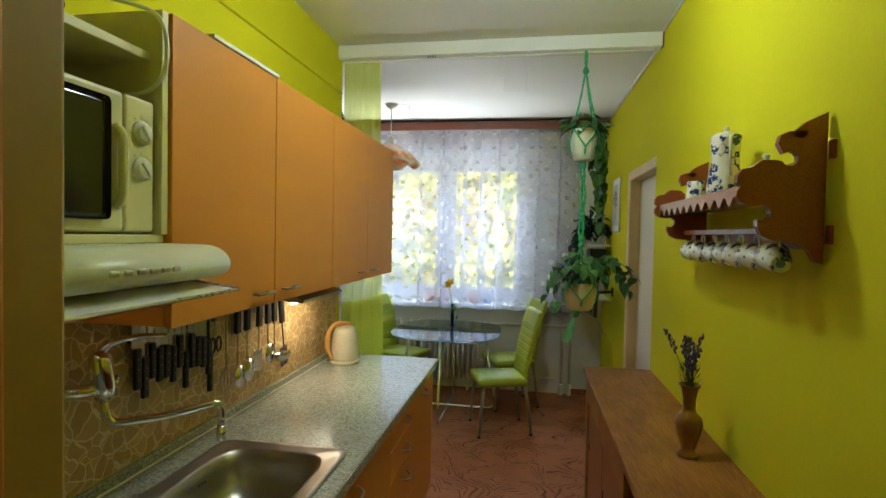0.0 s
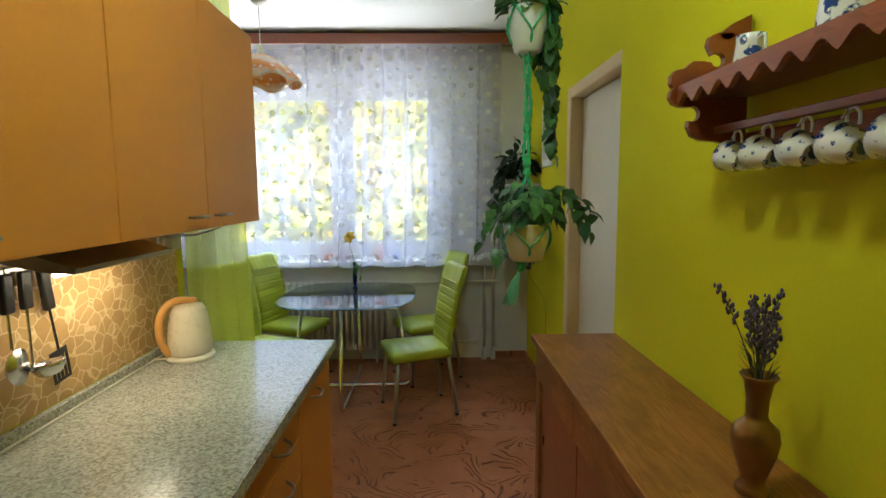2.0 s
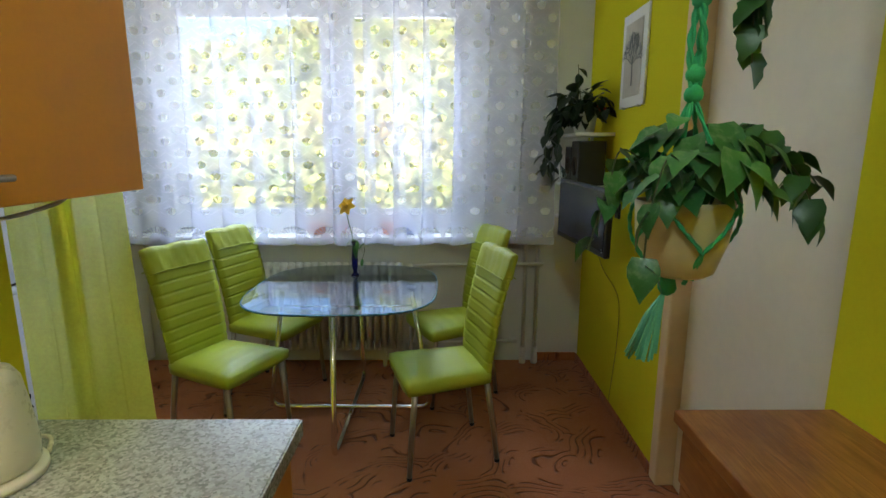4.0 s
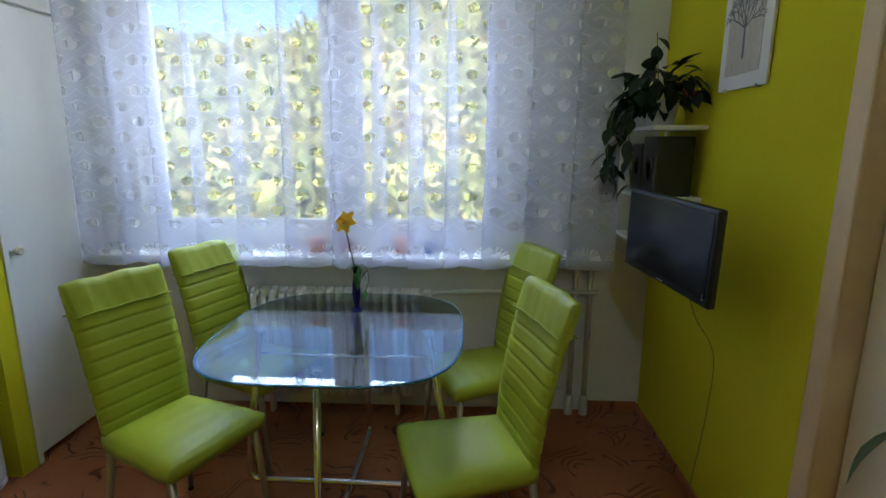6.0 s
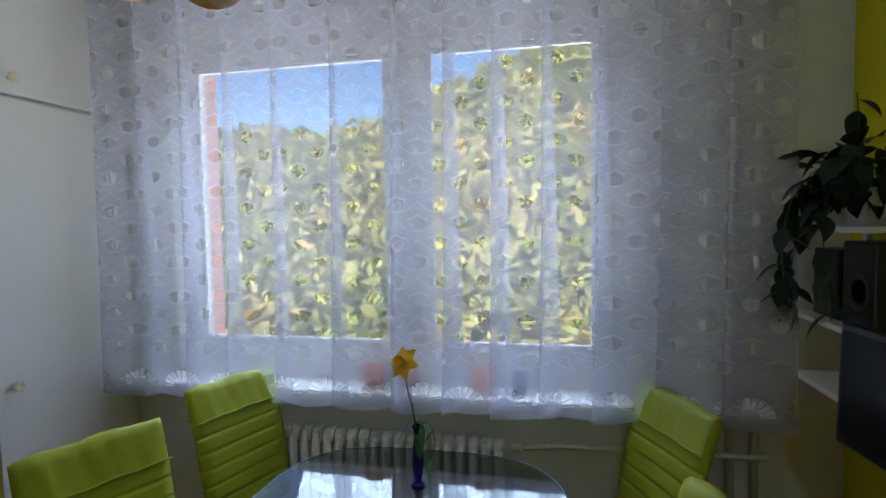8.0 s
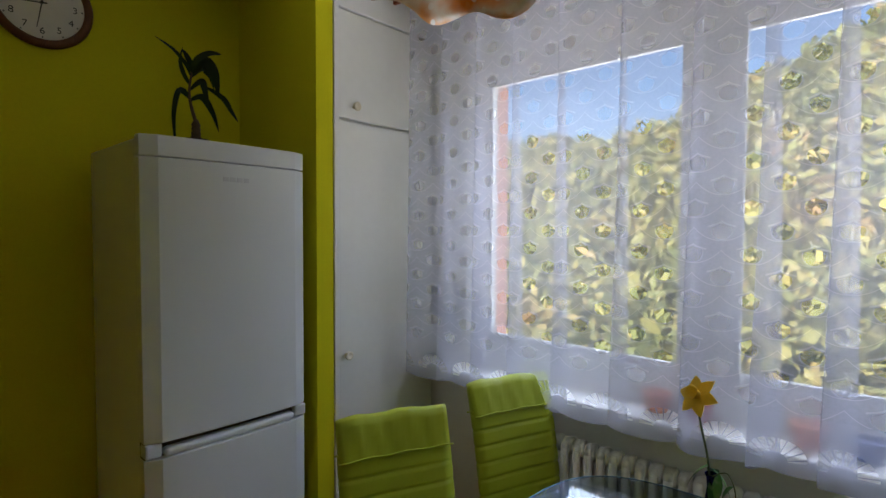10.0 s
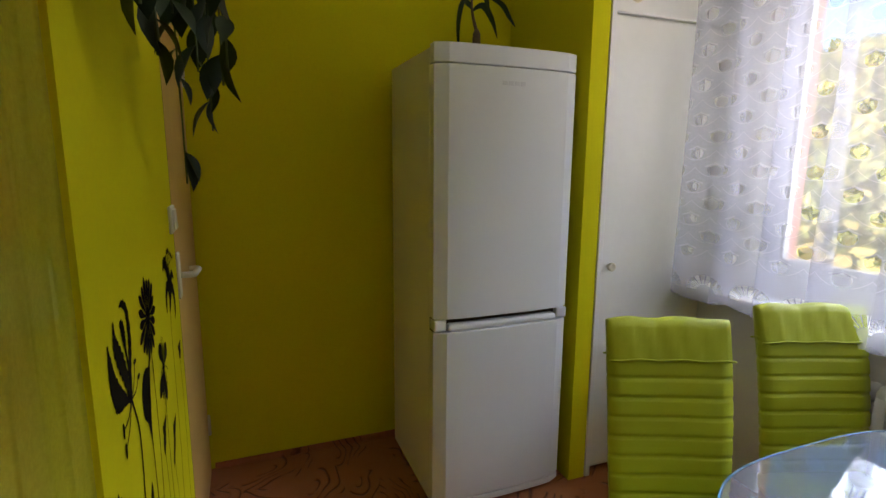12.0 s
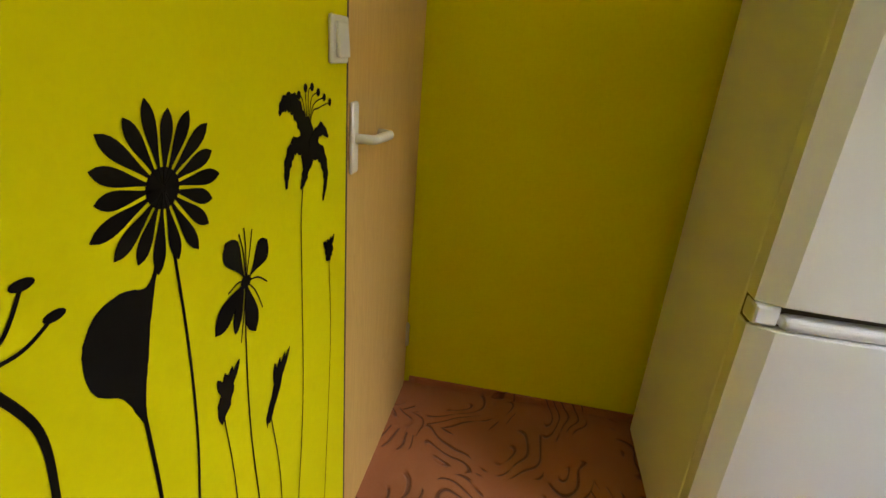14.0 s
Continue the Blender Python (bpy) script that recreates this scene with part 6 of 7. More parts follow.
# lower pot plant
lp2 = thing("variegated_plant", "bushy variegated vine in the lower hanging pot", "plant", at=(HX, HY, 1.32))
for k in range(84):
    a = rnd.uniform(0, 360)
    r = rnd.uniform(0.03, 0.14)
    hgt = 1.35 + rnd.uniform(0.02, 0.17) * (1.1 - r * 3)
    m = HEART if math.cos(radians(a)) < 0.55 else DARKHEART
    put_leaf(m, lp2, (HX + r * math.cos(radians(a)), HY + r * math.sin(radians(a)), hgt), a + rnd.uniform(-30, 30), rnd.uniform(0, 55), rnd.uniform(-25, 25), rnd.uniform(0.75, 1.2))
for path, m, c in (([(HX, HY, 1.34), (HX + 0.12, HY - 0.02, 1.46), (HX + 0.21, HY - 0.02, 1.41), (HX + 0.27, HY - 0.03, 1.30)], DARKHEART, 12),
                   ([(HX, HY, 1.34), (HX + 0.13, HY + 0.05, 1.50), (HX + 0.24, HY + 0.05, 1.45), (HX + 0.31, HY + 0.04, 1.37)], DARKHEART, 10),
                   ([(HX, HY, 1.34), (HX - 0.12, HY + 0.02, 1.45), (HX - 0.16, HY + 0.0, 1.38), (HX - 0.195, HY + 0.0, 1.24)], HEART, 7),
                   ([(HX, HY, 1.34), (HX - 0.08, HY - 0.1, 1.44), (HX - 0.13, HY - 0.15, 1.34), (HX - 0.14, HY - 0.16, 1.22)], HEART, 6),
                   ([(HX, HY, 1.34), (HX + 0.06, HY + 0.12, 1.45), (HX + 0.08, HY + 0.20, 1.34), (HX + 0.09, HY + 0.22, 1.16)], HEART, 6)):
    vine(lp2, path, m, int(c * 1.6), rnd, (0.7, 1.1), 0.002, 70, (20, 70))
# corner shelf with plants
cs = thing("corner_shelf", "white three-tier wall shelf beside the window", "shelf")
for z in (1.03, 1.235, 1.525):
    part("board", box(0.515, 0.733, 4.80, 5.22, z, z + 0.018, 0.003), M_gloss_white, cs)
part("upright", box(0.715, 0.733, 5.20, 5.218, 1.03, 1.60, 0.003), M_gloss_white, cs)
bx = thing("loudspeaker", "black loudspeaker box on the corner shelf", "loudspeaker")
part("case", box(0.545, 0.70, 4.83, 4.99, 1.2535, 1.50, 0.006), M_black, bx)
part("cone", lathe([(0.055, 0), (0.052, 0.004), (0.04, 0.002), (0.001, -0.01)], 24, None, pose(0.545, 4.91, 1.36, 0, -90, 0)), M_dark_seam, bx, "", True)
bx2 = thing("loudspeaker", "black loudspeaker box on the corner shelf", "loudspeaker")
part("case", box(0.555, 0.70, 5.03, 5.18, 1.2535, 1.47, 0.006), M_black, bx2)
part("cone", lathe([(0.055, 0), (0.052, 0.004), (0.04, 0.002), (0.001, -0.01)], 24, None, pose(0.555, 5.105, 1.36, 0, -90, 0)), M_dark_seam, bx2, "", True)
wpp = thing("plant_pot", "white plant pot on the corner shelf", "plant pot", "", (0.62, 5.02, 1.5435))
part("pot", lathe([(0.05, 0), (0.055, 0.005), (0.07, 0.10), (0.073, 0.11), (0.066, 0.11), (0.06, 0.09), (0.001, 0.09)], 28), M_pot_white, wpp, "", True)
wx = thing("wax_plant", "dark leafy trailing plant on the corner shelf", "plant", at=(0.62, 5.02, 1.62))
for k in range(52):
    a = rnd.uniform(0, 360)
    r = rnd.uniform(0.02, 0.14)
    px, py = 0.60 + r * math.cos(radians(a)), 5.0 + r * math.sin(radians(a)) * 1.2
    put_leaf(WAXY, wx, (min(px, 0.66), py, 1.64 + rnd.uniform(0, 0.15)), a, rnd.uniform(-40, 50), rnd.uniform(-30, 30), rnd.uniform(0.7, 1.1))
for path, c in (([(0.60, 5.0, 1.64), (0.50, 5.0, 1.72), (0.42, 5.02, 1.62), (0.40, 5.03, 1.45), (0.42, 5.02, 1.30)], 20),
                ([(0.60, 4.98, 1.64), (0.50, 4.92, 1.70), (0.45, 4.90, 1.55), (0.47, 4.89, 1.28)], 26),
                ([(0.60, 5.02, 1.64), (0.52, 5.06, 1.68), (0.46, 5.08, 1.50), (0.44, 5.08, 1.28)], 22),
                ([(0.60, 5.0, 1.64), (0.57, 4.97, 1.80), (0.55, 4.95, 1.92)], 6),
                ([(0.62, 4.98, 1.64), (0.66, 4.86, 1.74), (0.68, 4.80, 1.66)], 8)):
    vine(wx, path, WAXY, c, rnd, (0.6, 0.95), 0.002, 70, (15, 80))
M_redf = surface("red petals", (0.45, 0.05, 0.02), 0.6, grain=60, spread=0.2)
fl2 = bmesh.new()
for k in range(14):
    own = bmesh.new()
    bmesh.ops.create_icosphere(own, subdivisions=1, radius=0.009)
    bmesh.ops.translate(own, verts=own.verts, vec=(0.05 + rnd.uniform(-0.016, 0.016), -0.15 + rnd.uniform(-0.016, 0.016), 0.06 + rnd.uniform(-0.014, 0.014)))
    join(fl2, own)
part("red_flower", fl2, M_redf, wx, "small red blossom", True)
part("flower_stalk", tube(spline([(0.0, -0.03, 0.0), (0.04, -0.12, 0.03), (0.05, -0.15, 0.055)], 4), 0.002, 5), M_stem, wx)

# trailing plant by the partition
hb2 = thing("wall_bracket", "white wall bracket carrying a plant pot", "bracket")
part("arm", box(-1.58, -1.42, YP + 0.001, 3.27, 2.29, 2.302, 0.002), M_gloss_white, hb2)
part("plate", box(-1.53, -1.47, YP + 0.001, YP + 0.008, 2.18, 2.29, 0.002), M_gloss_white, hb2)
tpot = thing("plant_pot", "white plant pot on the wall bracket", "plant pot", "", (-1.50, 3.19, 2.3025))
part("pot", lathe([(0.05, 0), (0.055, 0.005), (0.068, 0.10), (0.071, 0.11), (0.064, 0.11), (0.06, 0.09), (0.001, 0.09)], 28), M_pot_white, tpot, "", True)
vn = thing("trailing_plant", "dark trailing houseplant hanging beside the partition", "plant", at=(-1.50, 3.19, 2.40))
for k in range(16):
    a = rnd.uniform(0, 360)
    put_leaf(WAXY, vn, (-1.5 + 0.09 * math.cos(radians(a)), 3.2 + 0.07 * math.sin(radians(a)), 2.40 + rnd.uniform(0, 0.1)), a, rnd.uniform(-20, 50), 0, rnd.uniform(0.8, 1.1))
for dx, dy, zb, c in ((-0.29, -0.05, 1.40, 14), (0.0, 0.06, 1.63, 20), (-0.06, 0.03, 1.72, 18), (0.06, 0.02, 1.80, 16), (-0.14, 0.0, 1.64, 20), (0.02, 0.10, 1.86, 14), (-0.20, -0.02, 1.78, 14), (0.12, 0.04, 1.75, 12), (-0.10, 0.08, 1.90, 16), (0.20, -0.05, 1.68, 20), (0.28, -0.07, 1.74, 18), (0.14, -0.04, 1.62, 18), (0.36, -0.06, 1.80, 16), (0.08, -0.02, 1.70, 16), (-0.16, 0.02, 1.52, 16), (-0.02, 0.05, 1.60, 14), (0.42, 0.0, 1.86, 18), (0.48, 0.04, 1.95, 16), (0.40, 0.10, 2.0, 14), (0.30, 0.06, 1.92, 16)):
    x0, y0 = -1.50, 3.19
    vine(vn, [(x0, y0, 2.40), (x0 + dx * 0.4, y0 + dy * 0.8 + 0.03, 2.47), (x0 + dx * 0.7, y0 + dy, 2.25), (x0 + dx * 0.9, y0 + dy, (2.25 + zb) / 2), (x0 + dx, y0 + dy, zb)], WAXY, int(c * 1.5), rnd, (0.50, 0.84), 0.0022, 70, (40, 88))
# plant on the fridge
fp = thing("dragon_tree", "small dragon tree with drooping strap leaves on the fridge", "plant", at=(-2.50, 4.23, 1.8725))
part("pot", lathe([(0.035, 0), (0.04, 0.004), (0.05, 0.06), (0.046, 0.06), (0.04, 0.05), (0.001, 0.05)], 24), M_dark_seam, fp, "", True)
M_trunk = surface("plant trunk", (0.10, 0.07, 0.035), 0.8, grain=60, spread=0.35, relief=0.4)
part("trunk", lathe([(0.020, 0.02)] + [(0.019 + 0.003 * (k % 2) - 0.0004 * k, 0.03 + 0.008 * k) for k in range(13)] + [(0.008, 0.14)], 14), M_trunk, fp, "knobbly ringed trunk", True)
part("stem", tube(spline([(0, 0, 0.13), (-0.012, -0.014, 0.20), (-0.015, -0.018, 0.26), (-0.008, -0.010, 0.33)], 6), 0.008, 8, None, False, 0.004), M_trunk, fp, "", True)


def arching_leaf(pts, width, lean):
    """A long leaf folded along its rib; pts give (along, up), lean bows it towards the room."""
    mid = spline([(0.63 * d + 0.77 * lean * k / 3, 0.77 * d - 0.63 * lean * k / 3, z) for k, (d, z) in enumerate(pts)], 6)
    bm = bmesh.new()
    rows3 = []
    for i, p in enumerate(mid):
        k = i / (len(mid) - 1)
        w = width * (math.sin(math.pi * min(1.0, 0.06 + 0.94 * k) ** 0.8) + 0.06)
        d = (mid[min(i + 1, len(mid) - 1)] - mid[max(i - 1, 0)]).normalized()
        side = d.cross(Vector((0.55, -0.84, 0.25))).normalized()
        rows3.append([bm.verts.new(p + side * w + Vector((0, 0, 0.25 * w))), bm.verts.new(p), bm.verts.new(p - side * w + Vector((0, 0, 0.25 * w)))])
    for a, b in zip(rows3, rows3[1:]):
        for j in (0, 1):
            bm.faces.new((a[j], a[j + 1], b[j + 1], b[j]))
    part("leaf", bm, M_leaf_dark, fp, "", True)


for pts, w, lean in (([(-0.018, 0.315), (-0.035, 0.36), (-0.08, 0.415), (-0.145, 0.46)], 0.007, 0.02),
                     ([(-0.013, 0.325), (0.01, 0.37), (0.065, 0.395), (0.115, 0.39)], 0.016, 0.05),
                     ([(-0.009, 0.33), (0.042, 0.36), (0.087, 0.305), (0.105, 0.215)], 0.024, 0.06),
                     ([(0.045, 0.27), (0.11, 0.225), (0.145, 0.17), (0.172, 0.13)], 0.010, 0.03),
                     ([(-0.022, 0.215), (0.03, 0.225), (0.075, 0.16), (0.102, 0.085)], 0.013, 0.05),
                     ([(-0.022, 0.225), (-0.058, 0.25), (-0.075, 0.15), (-0.064, 0.012)], 0.013, 0.04),
                     ([(-0.022, 0.28), (-0.047, 0.325), (-0.062, 0.38), (-0.053, 0.435)], 0.009, -0.02),
                     ([(-0.02, 0.26), (0.03, 0.285), (0.053, 0.235), (0.07, 0.18)], 0.014, 0.07),
                     ([(-0.009, 0.325), (-0.024, 0.37), (-0.042, 0.405), (-0.06, 0.43)], 0.011, -0.03),
                     ([(-0.015, 0.31), (0.02, 0.35), (0.045, 0.33), (0.055, 0.28)], 0.016, -0.06)):
    arching_leaf(pts, w, lean)

# daffodil in a blue vase on the table
n = Nodes("cobalt glass")
n.set(Base_Color=(0.02, 0.025, 0.30), Roughness=0.05, Transmission_Weight=0.6, IOR=1.45)
M_cobalt = n.mat
VX, VY = -0.708, 4.795
gv = thing("bud_vase", "slim cobalt blue glass bud vase on the table", "vase", at=(VX, VY, TZ + 0.0005))
part("body", lathe([(0.022, 0), (0.024, 0.004), (0.014, 0.012), (0.010, 0.022), (0.016, 0.05), (0.019, 0.09), (0.015, 0.13), (0.011, 0.16), (0.013, 0.185), (0.017, 0.195), (0.014, 0.195), (0.008, 0.16), (0.001, 0.03)], 26), M_cobalt, gv, "", True)
df = thing("daffodil", "single yellow daffodil in the blue vase", "flower", at=(VX, VY, TZ + 0.17))
part("stem", tube(spline([(0, 0, -0.05), (-0.01, 0.0, 0.06), (-0.03, 0.0, 0.15), (-0.036, -0.01, 0.215), (-0.03, -0.025, 0.228)], 6), 0.003, 8), M_stem, df, "", True)
M_yellow = surface("yellow petals", (0.85, 0.55, 0.02), 0.5, grain=40, spread=0.1)
PET = leaf_mesh("petal", 0.056, (0.0, 0.22, 0.32, 0.30, 0.18, 0.0), 0.15, 0.25, M_yellow)
fm = pose(VX - 0.03, VY - 0.028, TZ + 0.40, 62, 0, -25)
for k in range(6):
    ob = new("petal", PET)
    ob.parent = df
    ob.matrix_basis = df.matrix_world.inverted() @ fm @ pose(0, 0, 0, 0, 0, 60 * k) @ pose(0, 0, 0, 0, -12, 0)
tr = lathe([(0.006, 0), (0.012, 0.008), (0.013, 0.022), (0.019, 0.030), (0.017, 0.030), (0.011, 0.02), (0.004, 0.004)], 18)
part("trumpet", moved(tr, df.matrix_world.inverted() @ fm), M_yellow, df, "", True)
GREENP = leaf_mesh("stalk_leaf", 0.10, (0.0, 0.12, 0.17, 0.16, 0.10, 0.0), 0.2, 0.4, M_leaf_var)
for h, t, z in ((180, 30, 0.03), (20, 40, 0.02), (-60, 55, 0.0), (100, 20, 0.02)):
    put_leaf(GREENP, df, (VX, VY, TZ + 0.19 + z), h, t, 0, 0.9)
vine(df, [(VX, VY, TZ + 0.19), (VX + 0.04, VY - 0.01, TZ + 0.21), (VX + 0.06, VY - 0.02, TZ + 0.15), (VX + 0.03, VY - 0.02, TZ + 0.06)], GREENP, 3, rnd, (0.5, 0.8), 0.0015)

# white wire frame hung under the beam
wf = thing("wire_frame", "thin white wire frame hanging under the beam", "wire frame")
part("wire", tube([(-0.172, 3.02, 2.666), (-0.172, 3.02, 2.45), (-0.04, 3.02, 2.445), (-0.04, 3.02, 2.666)], 0.0022, 6), M_gloss_white, wf)
hk = thing("hooks", "small black hooks under the beam", "hook")
for k in range(4):
    part("hook", tube([(-0.62 + 0.014 * k, 3.0, 2.666), (-0.62 + 0.014 * k, 3.0, 2.652)], 0.003, 6), M_black, hk)

# light switch
sw = thing("light_switch", "white plastic rocker light switch on the flower wall", "switch")
part("plate", box(-2.125, -2.045, YP + 0.0005, YP + 0.010, 1.245, 1.325, 0.004), M_old_white, sw)
part("rocker", moved(box(-0.026, 0.026, 0, 0.008, -0.03, 0.03, 0.003), pose(-2.085, YP + 0.009, 1.285, 4, 0, 0)), M_old_white, sw)

# ---- black flower decals on the partition ----
M_decal = surface("matt black decal", (0.006, 0.005, 0.004), 0.8, grain=60, spread=0.2, Specular_IOR_Level=0.1)
DY = [0]


def petal_outline(a, b, width, bend=0.0, fat=0.5, n=12):
    """An outline from a to b (x, z), widest at fraction fat, bowed sideways by bend."""
    a, b = Vector(a), Vector(b)
    d = b - a
    nrm = Vector((-d.y, d.x)).normalized()
    up, dn = [], []
    for i in range(n + 1):
        s = i / n
        p = a + d * s + nrm * bend * math.sin(math.pi * s)
        e = math.log(0.5) / math.log(fat)
        w = width * math.sin(math.pi * s ** e) ** 0.8 + 0.0006
        up.append(p + nrm * w)
        dn.append(p - nrm * w)
    return up + dn[::-1]


def decal_shape(parent, name, outline):
    DY[0] += 1
    y = YP + 0.0008 + 0.00008 * (DY[0] % 9)
    own = plate([(p[0] - 0.009, p[1] - 0.002) for p in outline], 0, 0.0006)
    for v in own.verts:
        v.co = Vector((v.co.x, y + v.co.z, v.co.y))
    return part(name, own, M_decal, parent)


def decal_line(parent, pts, r, name="stem"):
    pts = spline([(x - 0.009, 0, z - 0.002) for x, z in pts], 8)
    own = bmesh.new()
    tube(pts, r, 6, own)
    for v in own.verts:
        v.co.y = YP + 0.0012 + v.co.y * 0.15
    return part(name, own, M_decal, parent)


def decal(label):
    return thing("wall_decal", label, "wall decal", "black flower decals on the partition")


def blob(parent, name, pts, ragged=0.0, seed=1):
    """A smooth closed outline through a few x, z points, its edge ragged."""
    rr = random.Random(seed)
    decal_shape(parent, name, [(p.x + rr.uniform(-ragged, ragged), p.z + rr.uniform(-ragged, ragged)) for p in spline([(x, 0, z) for x, z in pts], 7, True)])


def ribbon(parent, pts, widths, wave=0.16):
    """A wavy-edged petal along a curve in x, z."""
    p3 = spline([(x, 0, z) for x, z in pts], 8)
    up, dn = [], []
    for i, p in enumerate(p3):
        q = (p3[min(i + 1, len(p3) - 1)] - p3[max(i - 1, 0)]).normalized()
        f = i / (len(p3) - 1) * (len(widths) - 1)
        k = min(int(f), len(widths) - 2)
        w = widths[k] + (widths[k + 1] - widths[k]) * (f - k)
        w *= 1 + wave * math.sin(i * 1.7)
        nn = Vector((-q.z, 0, q.x))
        up.append((p.x + nn.x * w, p.z + nn.z * w))
        dn.append((p.x - nn.x * w, p.z - nn.z * w))
    decal_shape(parent, "petal", up + dn[::-1])


dz = decal("black daisy silhouette with long stem on the lime wall")
DC = (-1.594, 1.130)
for k in range(18):
    a = math.tau * k / 18 + 0.06
    r = 0.094 * (0.93 + 0.16 * ((k * 7) % 5) / 4)
    decal_shape(dz, "petal", petal_outline((DC[0] + 0.004 * math.cos(a), DC[1] + 0.004 * math.sin(a)), (DC[0] + r * math.cos(a), DC[1] + r * 0.92 * math.sin(a)), 0.0086, 0.0, 0.74))
decal_shape(dz, "centre", [(DC[0] + 0.025 * math.cos(a), DC[1] + 0.022 * math.sin(a)) for a in (k * math.tau / 24 for k in range(24))])
decal_line(dz, [(-1.597, 1.09), (-1.604, 0.938), (-1.601, 0.80), (-1.582, 0.608), (-1.56, 0.12)], 0.0024)
ly = decal("black lily silhouette with curling stamens on the lime wall")
blob(ly, "throat", [(-1.918, 1.125), (-1.925, 1.16), (-1.95, 1.165), (-1.972, 1.135), (-1.968, 1.09), (-1.945, 1.075), (-1.925, 1.09)], 0.001, 3)
ribbon(ly, [(-1.945, 1.115), (-1.925, 1.16), (-1.895, 1.190), (-1.864, 1.191), (-1.850, 1.177)], [0.012, 0.016, 0.016, 0.011, 0.002])
ribbon(ly, [(-1.94, 1.115), (-1.898, 1.125), (-1.872, 1.10), (-1.865, 1.062)], [0.014, 0.014, 0.012, 0.002])
ribbon(ly, [(-1.945, 1.10), (-1.932, 1.07), (-1.916, 1.050)], [0.014, 0.012, 0.002])
ribbon(ly, [(-1.95, 1.11), (-2.0, 1.095), (-2.022, 1.05), (-2.008, 1.006)], [0.016, 0.015, 0.010, 0.002])
ribbon(ly, [(-1.955, 1.115), (-2.0, 1.138), (-2.034, 1.12)], [0.012, 0.012, 0.002])
for k in range(7):
    x1 = -1.892 - 0.025 * k
    z1 = 1.216 - 0.010 * abs(k - 2.5)
    decal_line(ly, [(-1.945, 1.13), (-1.932 - 0.006 * k, 1.17), ((x1 - 1.94) / 2, z1 - 0.006), (x1, z1)], 0.0013, "stamen")
    decal_shape(ly, "anther", [(x1 + 0.007 * math.cos(q), z1 + 0.007 * math.sin(q)) for q in (j * math.tau / 10 for j in range(10))])
decal_line(ly, [(-1.93, 1.07), (-1.915, 1.0), (-1.911, 0.857), (-1.898, 0.581), (-1.82, 0.12)], 0.0017)
bf = decal("black butterfly flower silhouette on the lime wall")
for a, b, w, ft in (((-1.734, 0.962), (-1.692, 1.033), 0.019, 0.74), ((-1.738, 0.962), (-1.797, 1.003), 0.020, 0.74), ((-1.730, 0.962), (-1.655, 0.918), 0.017, 0.66), ((-1.735, 0.960), (-1.752, 0.872), 0.017, 0.66), ((-1.732, 0.965), (-1.700, 0.895), 0.010, 0.66)):
    decal_shape(bf, "wing", petal_outline(a, b, w, 0.002, ft))
decal_shape(bf, "body", [(-1.734 + 0.013 * math.cos(q), 0.961 + 0.010 * math.sin(q)) for q in (j * math.tau / 14 for j in range(14))])
for b in ((-1.738, 1.040), (-1.758, 1.032), (-1.725, 1.035), (-1.690, 0.962), (-1.792, 0.936), (-1.775, 0.90), (-1.712, 0.875)):
    decal_line(bf, [(-1.734, 0.961), ((b[0] - 1.734) / 2 - 0.003, (b[1] + 0.961) / 2 + 0.006), b], 0.0014, "feeler")
decal_line(bf, [(-1.735, 0.95), (-1.725, 0.885), (-1.72, 0.711), (-1.735, 0.449), (-1.72, 0.12)], 0.0019)
cal = decal("black calla leaf silhouette on the lime wall")
blob(cal, "leaf", [(-1.572, 1.056), (-1.552, 1.0), (-1.542, 0.962), (-1.530, 0.92), (-1.523, 0.888), (-1.503, 0.932), (-1.471, 0.962), (-1.466, 1.005), (-1.486, 1.036), (-1.522, 1.044), (-1.553, 1.036)], 0.0006, 4)
decal_line(cal, [(-1.524, 0.90), (-1.529, 0.782), (-1.526, 0.667), (-1.515, 0.12)], 0.0030)
for lab, x, z, w, h, tilt in (("black ragged bud silhouette on the lime wall", -1.665, 0.813, 0.018, 0.032, -0.012), ("black ragged thistle bud silhouette on the lime wall", -1.800, 0.725, 0.016, 0.045, -0.03), ("small round black bud silhouette on the lime wall", -2.037, 0.894, 0.02, 0.022, 0.0)):
    sb2 = decal(lab)
    rr = random.Random(int(z * 1000))
    decal_shape(sb2, "bud", [(x + tilt * math.sin(q) + w * math.cos(q) * rr.uniform(0.75, 1.15), z + h * math.sin(q) * rr.uniform(0.85, 1.1)) for q in (j * math.tau / 26 for j in range(26))])
    for k in range(4):
        decal_shape(sb2, "petal", petal_outline((x, z), (x + tilt + 0.018 * (k - 1.5), z + h * 1.25), 0.006, 0, 0.6))
    decal_line(sb2, [(x - tilt * 0.6, z - h * 0.8), (x - 0.004, z - 0.25), (x + 0.05, 0.12)], 0.0014)
gl = decal("large black flame lily silhouette on the lime wall")
GC = (-1.377, 1.043)
ribbon(gl, [GC, (-1.391, 1.10), (-1.408, 1.143), (-1.403, 1.196), (-1.378, 1.217), (-1.354, 1.218)], [0.007, 0.010, 0.012, 0.010, 0.007, 0.001])
ribbon(gl, [(-1.377, 1.05), (-1.380, 1.094), (-1.372, 1.135), (-1.366, 1.166), (-1.358, 1.184), (-1.346, 1.190)], [0.005, 0.004, 0.005, 0.013, 0.011, 0.004])
ribbon(gl, [GC, (-1.357, 1.09), (-1.332, 1.128), (-1.308, 1.163), (-1.303, 1.185), (-1.306, 1.207)], [0.010, 0.015, 0.020, 0.016, 0.006, 0.001])
